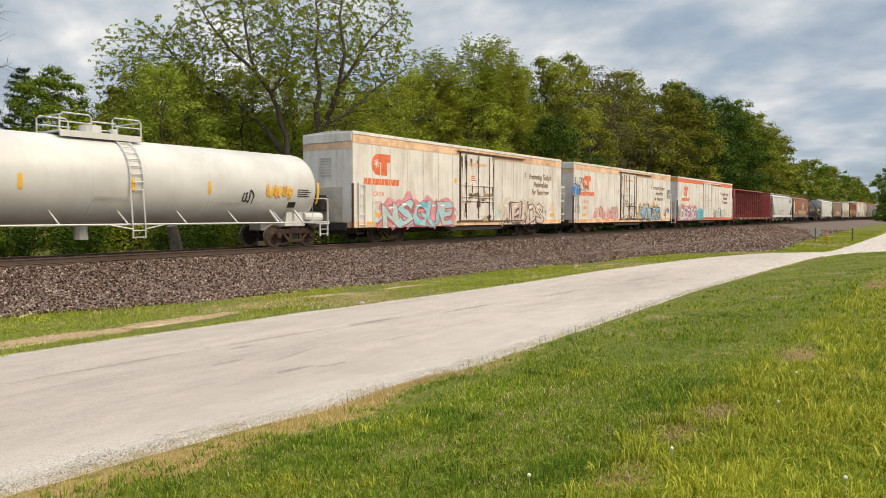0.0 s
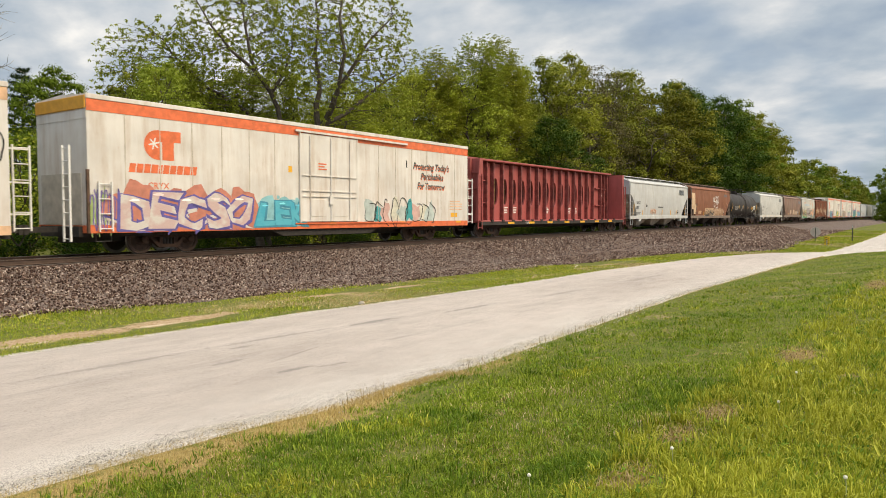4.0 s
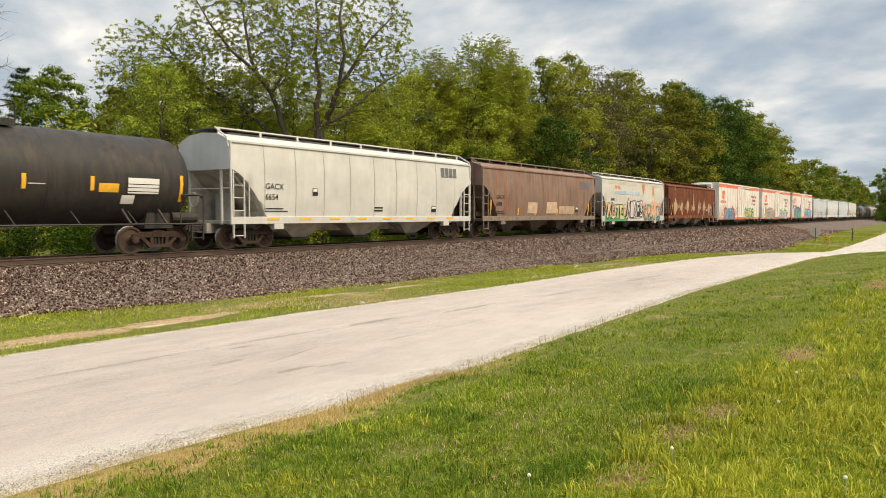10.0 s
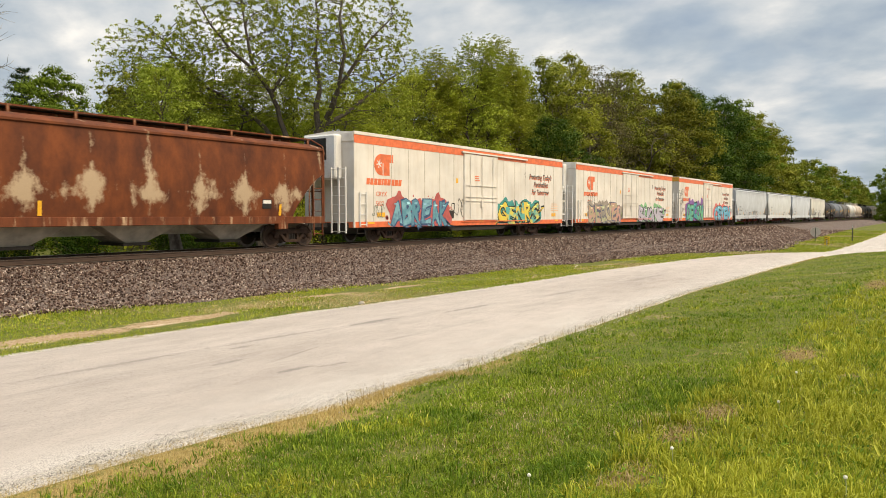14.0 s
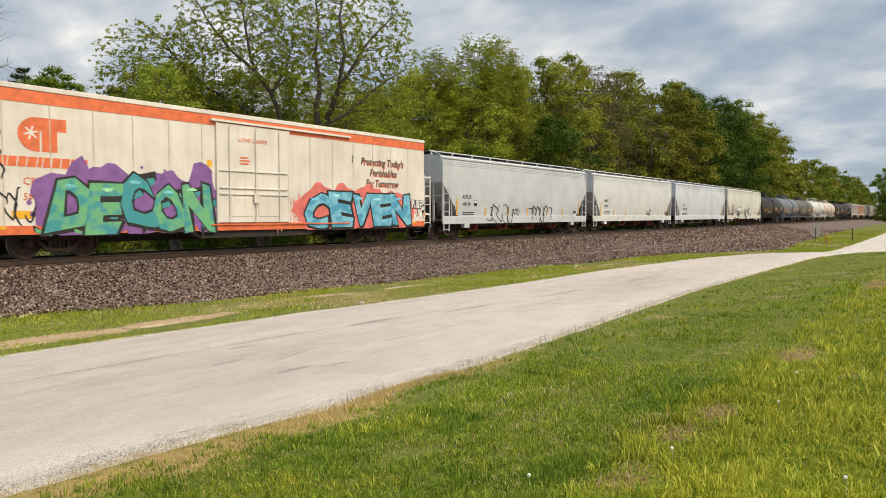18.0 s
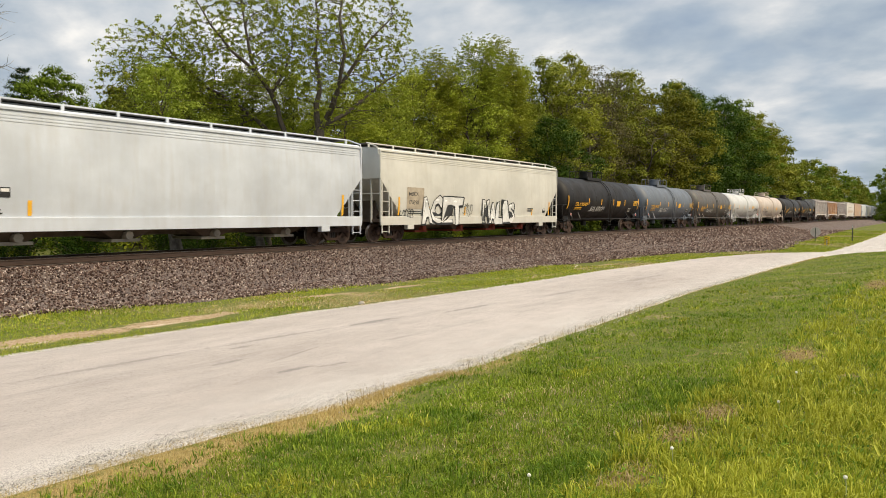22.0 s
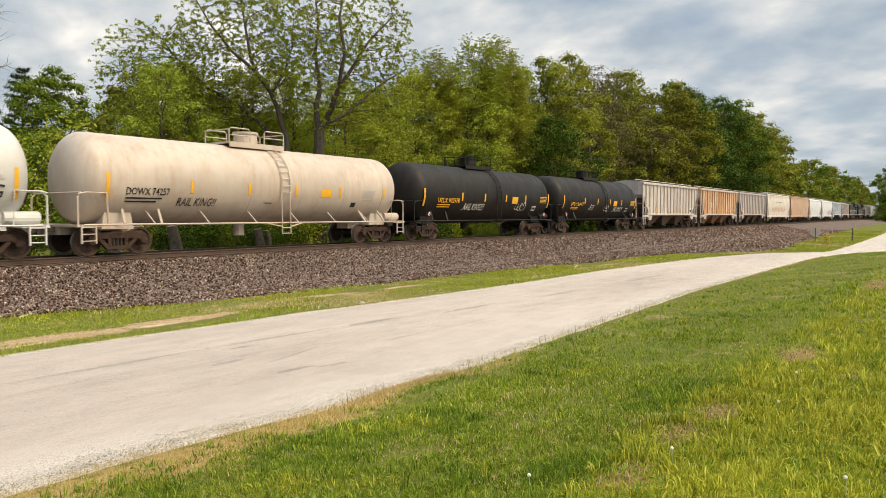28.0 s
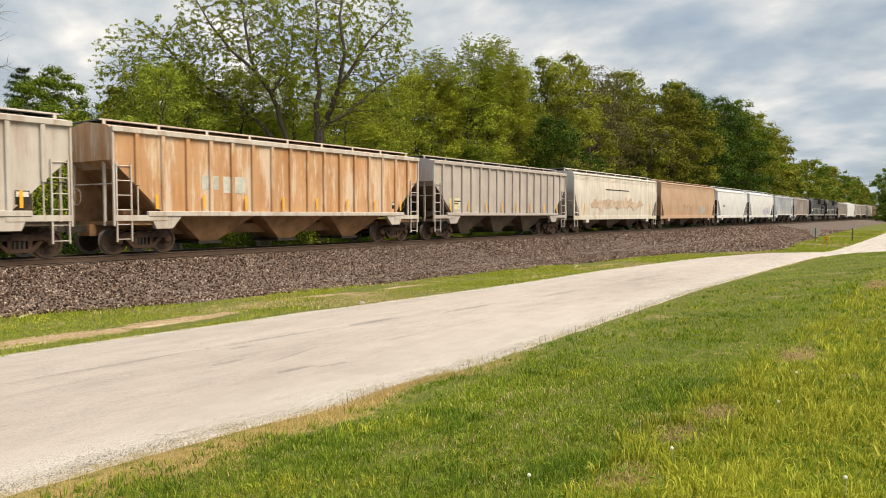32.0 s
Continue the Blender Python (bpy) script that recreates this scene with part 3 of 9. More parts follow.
M_STRAW = mat_island("straw", ((0.0, (0.36, 0.27, 0.11)), (0.5, (0.58, 0.45, 0.22)), (1.0, (0.80, 0.68, 0.42))), 0.9)


def field(x, y, k, s):
    """Smooth pseudo-random value in about -1..1."""
    return (np.sin(x * k + s) * np.cos(y * k * 1.3 - s * 2) + np.sin((x + y) * k * 0.61 + s * 3) + np.cos((x - 1.7 * y) * k * 0.43 + s)) / 3


def blades(name, x, y, z, height, width, rng, label, material=None, bent=True, out=None, arch=0.75):
    """Blades of grass; bent ones have a knee, and lean towards the bearing out."""
    n = len(x)
    az = rng.uniform(0, 2 * np.pi, n)
    lean = rng.uniform(0.05, arch if bent else 1.5, n) * height
    la = rng.uniform(0, 2 * np.pi, n) if out is None else out + rng.normal(0, 0.5, n)
    wx, wy = np.cos(az) * width / 2, np.sin(az) * width / 2
    lx, ly = np.cos(la) * lean, np.sin(la) * lean
    base = np.stack([x, y, z], -1)
    w = np.stack([wx, wy, wx * 0], -1)
    mid = base + np.stack([lx * 0.35, ly * 0.35, height * 0.65], -1)
    tip = base + np.stack([lx, ly, height * np.clip(1.12 - 0.35 * lean / np.maximum(height, 1e-4), 0.55, 1)], -1)
    if not bent:
        v = np.stack([base - w, base + w, tip], 1).reshape(-1, 3)
        return tagged(new(name, numpy_mesh(name, v, np.arange(n * 3).reshape(-1, 3), material or M_GRASS)), label, "grass", kind="stuff")
    v = np.stack([base - w, base + w, mid - w * 0.75, mid + w * 0.75, tip], 1).reshape(-1, 3)
    tri = np.array([(0, 1, 3), (0, 3, 2), (2, 3, 4)])
    f = (np.arange(n)[:, None, None] * 5 + tri[None]).reshape(-1, 3)
    return tagged(new(name, numpy_mesh(name, v, f, material or M_GRASS)), label, "grass", kind="stuff")


def worn(x, y):
    """How bare the verge is."""
    k = np.zeros(len(x))
    for a, b2, rx, ry in BARE_SPOTS + ((5.6, 3.05, 0.30, 0.22), (4.55, 3.45, 0.30, 0.20), (6.2, 3.0, 0.3, 0.15)):
        k = np.maximum(k, np.exp(-(((x - a) / rx) ** 2 + ((y - b2) / ry) ** 2)))
    return k * (0.5 + value_noise(x, y, 3.0, 5))


def lime_share(x, y):
    """Share of the yellow-green coarse grass: a broad drift along the bank, with stray clumps outside it."""
    k = np.clip((1.80 - y + 0.9 * (value_noise(x, y, 0.9, 2) - 0.5)) / 0.35, 0, 1) * np.clip((y + 0.6 - 0.05 * x) / 0.5, 0.15, 1)
    return np.clip(k * (0.34 + 0.95 * value_noise(x, y, 1.6, 3)) + 0.35 * (value_noise(x, y, 1.1, 8) > 0.74), 0, 1)


def near_grass():
    rng = np.random.default_rng(11)
    grid = np.linspace(-10, 60, 700)
    edge = np.array([road_edges(v)[0] for v in grid])

    def spots(n, power=1.0, far=46.0):
        r = 3.2 * (far / 3.2) ** (rng.uniform(0, 1, n) ** power)
        az = np.radians(rng.uniform(-3, 76, n))
        x, y = r * np.cos(az), r * np.sin(az)
        return x, y, r, np.interp(x, grid, edge) - y
    # turf: blades over all of the verge, thick and short, of three colours in drifts
    x, y, r, d = spots(560000)
    fringe = np.where(x < 6.5, 0.04 + 0.30 * value_noise(x, y * 0, 1.4, 4), -0.10 + 0.25 * value_noise(x, y * 0, 1.1, 4)) + 0.10 * rng.uniform(0, 1, len(x)) ** 2
    golden = np.clip((7.0 - x) / 1.6, 0, 1) * 0.72
    keep = (d > fringe) & (rng.uniform(0, 1, len(x)) > worn(x, y) * 0.75) & (rng.uniform(0, 1, len(x)) > 0.93 * (d < golden * (0.6 + 0.8 * value_noise(x, y, 1.5, 6))))
    x, y, r, d = x[keep], y[keep], r[keep], d[keep]
    z = ground_heights(x, y) - 0.008
    lush = value_noise(x, y, 1.3, 1)
    clump = value_noise(x, y, 5.5, 9, 2)
    h = (0.020 + 0.050 * clump * (0.45 + lush)) * rng.uniform(0.55, 1.25, len(x)) * np.where(x > 7, 1.0, np.clip(0.45 + d / 1.6, 0.45, 1))
    w = (0.0022 + 0.00082 * r) * rng.uniform(0.7, 1.35, len(x))
    pick = rng.uniform(0, 1, len(x))
    lime = pick < lime_share(x, y) * 0.92
    dark = ~lime & (rng.uniform(0, 1, len(x)) < np.clip((value_noise(x, y, 1.0, 12) - 0.46) * 8, 0.03, 0.92))
    dry = ~lime & ~dark & (rng.uniform(0, 1, len(x)) < 0.07 + 0.25 * np.clip((value_noise(x, y, 2.2, 14) - 0.62) * 6, 0, 1))
    near = r < 9.0
    for name, k, mat, label in (("verge_grass", ~(lime | dark | dry), M_TURF, "short green spring grass on the verge"), ("yellow_green_grass", lime, M_LIME, "coarse yellow-green grass on the verge"),
                                ("dark_grass", dark, M_DARK, "dark green grass and clover on the verge"), ("withered_grass", dry, M_STRAW, "withered straw blades among the grass")):
        for q, bent in ((near, True), (~near, False)):
            j = k & q
            blades(name, x[j], y[j], z[j], h[j], w[j], rng, label, mat, bent, None, 1.1)
    # the rest of the bank round the viewer, a little thinner
    n = 90000
    x, y = rng.uniform(-9, 16, n), rng.uniform(-9, 6.5, n)
    r, az = np.hypot(x, y), np.degrees(np.arctan2(y, x))
    keep = ((az < -3) | (az > 76) | (r < 3.2)) & (np.interp(x, grid, edge) - y > 0.1)
    x, y = x[keep], y[keep]
    blades("verge_grass", x, y, ground_heights(x, y) - 0.01, 0.025 + 0.045 * rng.uniform(0.2, 1.3, len(x)), 0.009 * rng.uniform(0.7, 1.6, len(x)), rng, "uneven green and yellow-green spring grass on the bank", M_GRASS, False)

    # tufts: fans of longer arching blades out of one root
    def tufts(name, n, per, weight, tall, wide, mat, label, far=22.0):
        cx, cy, cr, cd = spots(n, 1.0, far)
        k = (cd > 0.35) & (rng.uniform(0, 1, n) < weight(cx, cy)) & (worn(cx, cy) < 0.35)
        cx, cy, cr = cx[k], cy[k], cr[k]
        big = rng.uniform(0.55, 1.25, len(cx)) * (0.6 + 0.8 * value_noise(cx, cy, 2.0, 21))
        a = rng.uniform(0, 6.283, (len(cx), per))
        dd = rng.uniform(0, 0.035, (len(cx), per)) * (0.6 + big[:, None]) * (1 + 0.05 * cr[:, None])
        x, y = (cx[:, None] + np.cos(a) * dd).ravel(), (cy[:, None] + np.sin(a) * dd).ravel()
        r = np.repeat(cr, per)
        hh = tall * np.repeat(big, per) * rng.uniform(0.5, 1.15, len(x))
        blades(name, x, y, np.repeat(ground_heights(cx, cy), per) - 0.01, hh, (wide + 0.00085 * r) * rng.uniform(0.7, 1.4, len(x)), rng, label, mat, True, a.ravel(), 1.25)
    tufts("yellow_green_tufts", 15000, 13, lambda x, y: 1.0 * lime_share(x, y), 0.115, 0.0044, M_LIME, "tufts of coarse bright yellow-green grass")
    tufts("green_tufts", 9000, 14, lambda x, y: np.clip((value_noise(x, y, 1.5, 23) - 0.42) * 4, 0.03, 0.8), 0.085, 0.0036, M_TURF, "tufts of taller green grass")
    tufts("dark_tufts", 4500, 14, lambda x, y: np.clip((value_noise(x, y, 1.1, 25) - 0.50) * 5, 0, 0.8), 0.095, 0.0040, M_DARK, "tufts of dark green grass")
    # golden dead grass along the gravel, widest where the road comes nearest
    n = 46000
    x = np.concatenate([rng.uniform(0, 1, 38000) ** 1.1 * 7.5 + 0.3, rng.uniform(0, 1, 8000) ** 1.3 * 34 + 6])
    wide = 0.10 + 0.60 * np.clip((6.8 - x) / 2.5, 0, 1) + 0.45 * np.exp(-((x - 8.4) / 0.9) ** 2)
    y = np.interp(x, grid, edge) + 0.02 - np.abs(rng.normal(0, 0.62, n)) * wide
    r = np.hypot(x, y)
    blades("dry_grass", x, y, ground_heights(x, y) - 0.005, 0.020 + 0.045 * rng.uniform(0, 1, n) ** 1.5, (0.0025 + 0.0007 * r), rng, "short golden dead grass at the gravel edge", M_GOLD, False)
    # flattened litter in the bare spots
    cx, cy = [], []
    for a, b2, rx, ry in BARE_SPOTS:
        cx.append(a + rng.normal(0, rx * 0.5, 200)); cy.append(b2 + rng.normal(0, ry * 0.5, 200))
    x, y = np.concatenate(cx), np.concatenate(cy)
    n = len(x)
    blades("thatch", x, y, ground_heights(x, y) + rng.uniform(0.0, 0.015, n), np.full(n, 0.035), 0.0035 + 0.0006 * np.hypot(x, y), rng, "flattened dead grass on bare soil", M_STALK, True, None, 3.0)
    # grass gone to seed, standing at the road's edge
    cx = np.concatenate([rng.normal(6.3, 0.25, 22), rng.normal(8.2, 0.5, 18), rng.normal(11.2, 0.8, 26), rng.normal(14.5, 1.2, 22)])
    cy = np.interp(cx, grid, edge) - np.abs(rng.normal(0.10, 0.10, len(cx)))
    blades("seeding_grass", cx, cy, ground_heights(cx, cy), rng.uniform(0.10, 0.22, len(cx)), np.full(len(cx), 0.004) + 0.0003 * cx, rng, "thin brown seeding grass stalks at the road's edge", M_STALK, True, None, 0.3)


def strip_grass():
    rng = np.random.default_rng(12)
    n = 210000
    x = rng.uniform(0, 1, n) ** 1.5 * 110 + 1
    y = rng.uniform(0, 1, n)
    far = np.interp(x, np.linspace(0, 112, 500), [road_edges(v)[1] for v in np.linspace(0, 112, 500)])
    y = far + 0.05 + y * (TOE_Y + 0.45 - far)
    bare = field(x, y, 0.9, 3) + 0.4 * field(x, y, 3.7, 1)
    bald = 1.1 * np.exp(-(((y - 12.85) / 0.55) ** 2)) * np.clip((11.0 - x) / 2.5, 0, 1) + 0.8 * np.exp(-(((y - 13.7) / 0.4) ** 2)) * np.exp(-(((x - 13.5) / 2.6) ** 2))
    keep = ((bare + bald < 0.42 + rng.uniform(-0.25, 0.25, n)) | (x > 45)) & (y < flare(x) + 0.25 + rng.normal(0, 0.12, n))
    x, y = x[keep], y[keep]
    z = np.array([bank(a, b2) for a, b2 in zip(x, y)]) - 0.01
    h = 0.03 + 0.060 * rng.uniform(0.2, 1, len(x)) * np.clip(field(x, y, 1.3, 5) + 0.6 + 0.6 * (y > flare(x) - 0.8), 0.2, 1.7)
    r = np.hypot(x, y)
    dry = (field(x, y, 0.8, 9) + 0.5 * field(x, y, 3.1, 4) + rng.normal(0, 0.25, len(x))) > 0.45
    lime = ~dry & (rng.uniform(0, 1, len(x)) < 0.10 + 0.6 * value_noise(x, y, 0.8, 31))
    for name, k, mat, label in (("roadside_grass", ~dry & ~lime, M_TURF, "patchy green grass between road and ballast"), ("yellow_green_grass", lime, M_LIME, "bright yellow-green grass between road and ballast"), ("dry_grass", dry, M_STRAW, "dead straw-coloured grass between road and ballast")):
        blades(name, x[k], y[k], z[k], h[k], 0.006 + 0.0010 * r[k], rng, label, mat, False)


near_grass()
strip_grass()


def weeds():
    """Broad leaves of clover and dock low in the verge."""
    rng = np.random.default_rng(31)
    n = 700
    r = 3.4 * (20 / 3.4) ** rng.uniform(0, 1, n)
    az = np.radians(rng.uniform(0, 74, n))
    cx, cy = r * np.cos(az), r * np.sin(az)
    keep = (np.array([road_edges(v)[0] for v in cx]) - cy > 0.4) & (field(cx, cy, 2.1, 6) > -0.1)
    cx, cy, r = cx[keep], cy[keep], r[keep]
    per = 7
    a = rng.uniform(0, 6.283, (len(cx), per))
    ln = rng.uniform(0.012, 0.032, (len(cx), per))
    z0 = np.array([bank(p, q) for p, q in zip(cx, cy)])[:, None] + rng.uniform(0.03, 0.08, (len(cx), per))
    bx, by = cx[:, None] + rng.normal(0, 0.05, a.shape), cy[:, None] + rng.normal(0, 0.05, a.shape)
    dx, dy = np.cos(a) * ln, np.sin(a) * ln
    v = np.stack([np.stack([bx, by, z0], -1), np.stack([bx + dx * 0.6 - dy * 0.5, by + dy * 0.6 + dx * 0.5, z0 + 0.012], -1), np.stack([bx + dx * 1.2, by + dy * 1.2, z0 + rng.uniform(-0.01, 0.03, a.shape)], -1), np.stack([bx + dx * 0.6 + dy * 0.5, by + dy * 0.6 - dx * 0.5, z0 + 0.012], -1)], 2).reshape(-1, 3)
    tagged(new("weeds", numpy_mesh("weeds", v, np.arange(len(v)).reshape(-1, 4), M_DARK)), "small broad-leaved weeds and clover in the grass", "weeds", kind="stuff")


weeds()


def dandelions():
    """White seed heads on thin stalks standing in the verge."""
    m_puff = mat_plain("dandelion_down", (0.86, 0.83, 0.74), 0.9)
    m_stalk = mat_plain("dandelion_stalk", (0.30, 0.34, 0.14), 0.7)
    rng = random.Random(77)
    for x, y in ((3.81, 2.06), (4.68, 1.46), (7.63, 1.18), (4.68, 0.45), (6.30, 1.10)):
        d = tagged(new("dandelion"), "white dandelion seed head on a thin stalk in the grass", "flower", "dandelions in the verge")
        d.location = (x, y, bank(x, y))
        h = rng.uniform(0.10, 0.15)
        part("stalk", Shape().rod([(0, 0, -0.01), (0.01, 0, h * 0.6), (0.012, 0.006, h)], 0.003, 4), m_stalk, d)
        puff = Shape()
        for i in range(60):
            z = 1 - 2 * (i + 0.5) / 60
            a, r = i * 2.39996, math.sqrt(1 - z * z)
            n = Vector((r * math.cos(a), r * math.sin(a), z))
            t = n.orthogonal().normalized()
            u = n.cross(t)
            c = Vector((0.012, 0.006, h)) + n * 0.011
            puff.add([tuple(c + t * 0.006), tuple(c + u * 0.006), tuple(c - t * 0.006), tuple(c - u * 0.006)], [(0, 1, 2, 3)])
        part("seed_head", puff, m_puff, d)


dandelions()


def gravel_shoulders():
    m, nt, b = nodes_of("shoulder_gravel")
    f, g2 = noise_node(nt, 62, 3, 0.75), noise_node(nt, 2.2, 5, 0.7)
    c = ramp_node(nt, f, (0.36, (0.13, 0.12, 0.11)), (0.45, (0.46, 0.42, 0.37)), (0.58, (0.76, 0.70, 0.63)))
    c = mix_node(nt, ramp_node(nt, g2, (0.5, grey(0)), (0.66, grey(0.7))), c, (0.36, 0.29, 0.16))
    nt.links.new(c, b.inputs["Base Color"])
    b.inputs["Roughness"].default_value = 0.95
    bump(nt, b, f, 1.0, 0.03)
    for side in (0, 1):
        verts, faces = [], []
        xs = [-40 + 0.25 * i for i in range(600)]
        for x in xs:
            e = road_edges(x)[side]
            w = ((0.13 if side == 0 else 0.50) + (0.07 if side == 0 else 0.16) * noise.noise((x * 1.1, 5 + side, 0))) * (min(1, max(0.3, 1.25 - x / 22)) if side == 0 else 1)
            o = -w if side == 0 else w
            i = (0.2 if side == 0 else -0.10) * (1 + 0.9 * noise.noise((x * 1.7, 9, side)))
            if side:
                verts += [(x, e - 0.40, -0.022), (x, e + 0.15, bank(x, e + 0.15) + 0.007), (x, e + o, bank(x, e + o) - 0.02)]
            else:
                verts += [(x, e + i, 0.004), (x, e + o * 0.5, -0.006), (x, e + o, bank(x, e + o) + 0.006)]
        for k in range(len(xs) - 1):
            for j in (0, 1):
                faces.append((k * 3 + j, k * 3 + 3 + j, k * 3 + 4 + j, k * 3 + 1 + j))
        me = bpy.data.meshes.new("road_shoulder")
        me.from_pydata(verts, [], faces)
        me.materials.append(m)
        tagged(new("road_shoulder", me), "loose pale gravel along the edge of the road", "gravel", kind="structure")


def blob(rng, cx, cz, rx, rz, n=22, rough=0.2):
    out = []
    ph = [rng.uniform(0, 6.28) for _ in range(4)]
    for i in range(n):
        t = 2 * math.pi * i / n
        k = 1 + rough * (math.sin(3 * t + ph[0]) * 0.5 + math.sin(5 * t + ph[1]) * 0.35 + math.sin(8 * t + ph[2]) * 0.25)
        out.append((cx + rx * k * math.cos(t), cz + rz * k * math.sin(t)))
    return out


gravel_shoulders()


def loose_gravel():
    """Crumbs of stone spilt from the road's edge."""
    rng = np.random.default_rng(55)
    n = 9000
    x = rng.uniform(0, 1, n) ** 1.5 * 26 + 0.5
    grid = np.linspace(0, 27, 200)
    e = np.interp(x, grid, [road_edges(v)[0] for v in grid])
    y = e + rng.normal(0.0, 0.13, n)
    s = rng.uniform(0.003, 0.009, n) + 0.0002 * x
    z = np.where(y > e, 0.002, np.array([bank(p, q) for p, q in zip(x, y)])) + s * 0.4
    c = np.stack([x, y, z], -1)
    d = np.array([(1, 1, -0.7), (-1, 0.9, -0.6), (0.1, -1.2, -0.7), (0.1, 0.1, 1.0)])
    a = rng.uniform(0, 6.283, n)
    rot = np.stack([np.stack([np.cos(a), -np.sin(a), a * 0], -1), np.stack([np.sin(a), np.cos(a), a * 0], -1), np.stack([a * 0, a * 0, a * 0 + 1], -1)], 1)
    v = (c[:, None, :] + np.einsum("nij,kj->nki", rot, d) * s[:, None, None] * rng.uniform(0.6, 1.2, (n, 4, 1))).reshape(-1, 3)
    f = (np.arange(n)[:, None, None] * 4 + np.array([(0, 2, 1), (0, 1, 3), (1, 2, 3), (2, 0, 3)])[None]).reshape(-1, 3)
    m = mat_island("road_gravel", ((0.0, (0.30, 0.28, 0.26)), (0.5, (0.55, 0.52, 0.48)), (1.0, (0.74, 0.71, 0.66))), 0.9)
    tagged(new("loose_gravel", numpy_mesh("loose_gravel", v, f, m)), "loose pale gravel spilt along the road's edge", "gravel", kind="stuff")


def litter():
    """Bleached sticks and a stone lying on the ballast toe and the strip."""
    m_stick = mat_plain("bleached_wood", (0.66, 0.60, 0.50), 0.85, 0, 7, 0.3)
    for x, y, turn, long in ((27.38, 12.64, 20, 1.1), (7.3, 16.2, 35, 0.6), (9.3, 17.4, -20, 0.5), (12.6, 18.6, 60, 0.45)):
        st = tagged(new("stick"), "short bleached stick lying on the ground", "stick")
        st.matrix_basis = pose(x, y, ground_top(x, y) + 0.015, 0, 0, turn)
        part("branch", Shape().rod([(-long / 2, 0, 0), (0, 0.03, 0.012), (long / 2, -0.01, 0.004)], [0.022, 0.02, 0.013], 6), m_stick, st)
    sto = tagged(new("stone"), "fist-sized pale stone beside the road", "stone")
    sto.location = (12.59, 11.3, bank(12.59, 11.3) + 0.03)
    sh = Shape()
    sh.rod([(-0.10, 0, 0), (-0.06, 0.01, 0.01), (0.03, 0, 0.015), (0.09, 0, 0.0)], [0.015, 0.045, 0.05, 0.015], 7)
    part("rock", sh, mat_plain("pale_stone", (0.34, 0.31, 0.27), 0.9, 0, 12, 0.3), sto)


def ground_top(x, y):
    """Top of the ballast slope or of the ground."""
    k = min(1.0, max(0.0, (y - TOE_Y) / (SHOULDER_Y - TOE_Y)))
    return max(bank(x, y), bank(x, TOE_Y) + k * (RAIL_Z - 0.22 - bank(x, TOE_Y)))


loose_gravel()
litter()

# ---------------------------------------------------------------- trees
M_BARK = mat_plain("grey_bark", (0.072, 0.058, 0.045), 0.95, 0, 9, 0.45, 0.8)
M_BARK_GREY = mat_plain("grey_brown_bark", (0.10, 0.082, 0.064), 0.95, 0, 9, 0.4, 0.7)
M_BARK_PALE = mat_plain("pale_bark", (0.30, 0.28, 0.25), 0.95, 0, 9, 0.35, 0.6)
LEAF = {
    "spring": mat_island("young_leaf", ((0.0, (0.20, 0.25, 0.022)), (0.5, (0.32, 0.375, 0.040)), (1.0, (0.46, 0.50, 0.085))), 0.7, 0.35, 0.012),
    "fresh": mat_island("fresh_yellow_green_leaf", ((0.0, (0.27, 0.325, 0.026)), (0.5, (0.41, 0.47, 0.046)), (1.0, (0.58, 0.62, 0.10))), 0.7, 0.42, 0.010),
    "olive": mat_island("olive_leaf", ((0.0, (0.13, 0.15, 0.014)), (0.5, (0.20, 0.22, 0.022)), (1.0, (0.31, 0.33, 0.042))), 0.7, 0.2, 0.012),
    "gold": mat_island("golden_olive_leaf", ((0.0, (0.085, 0.090, 0.008)), (0.5, (0.135, 0.140, 0.012)), (1.0, (0.225, 0.225, 0.024))), 0.7, 0.2, 0.008),
    "deep": mat_island("deep_green_leaf", ((0.0, (0.026, 0.058, 0.006)), (0.5, (0.046, 0.092, 0.009)), (1.0, (0.085, 0.145, 0.017))), 0.7, 0.15, 0.010),
    "mid": mat_island("mid_green_leaf", ((0.0, (0.085, 0.135, 0.010)), (0.5, (0.135, 0.195, 0.017)), (1.0, (0.21, 0.28, 0.03))), 0.7, 0.2, 0.012),
    "bronze": mat_island("bronze_leaf", ((0.0, (0.095, 0.085, 0.032)), (0.5, (0.145, 0.13, 0.048)), (1.0, (0.23, 0.205, 0.075))), 0.7, 0.2, 0.01),
    "pine": mat_island("pine_needle", ((0.0, (0.022, 0.040, 0.016)), (1.0, (0.045, 0.075, 0.03))), 0.7, 0.15, 0.008),
}


def leaves_mesh(centres, spread, per, size, rng, material, droop=0.0):
    c = np.repeat(np.asarray(centres), per, 0)
    n = len(c)
    p = c + rng.normal(0, 1, (n, 3)) * np.array([spread, spread, spread * 0.75])
    p[:, 2] -= droop * rng.uniform(0, 1, n)
    a = rng.normal(size=(n, 3)); a /= np.linalg.norm(a, axis=1, keepdims=True)
    up = np.array([0, 0, 1.0]) + rng.normal(0, 0.8, (n, 3))
    b2 = np.cross(a, up); b2 /= np.linalg.norm(b2, axis=1, keepdims=True) + 1e-9
    s = size * rng.uniform(0.55, 1.25, (n, 1))
    v = np.stack([p - a * s, p + b2 * s * 0.55, p + a * s, p - b2 * s * 0.55], 1).reshape(-1, 3)
    return numpy_mesh("crown", v, np.arange(n * 4).reshape(-1, 4), material)


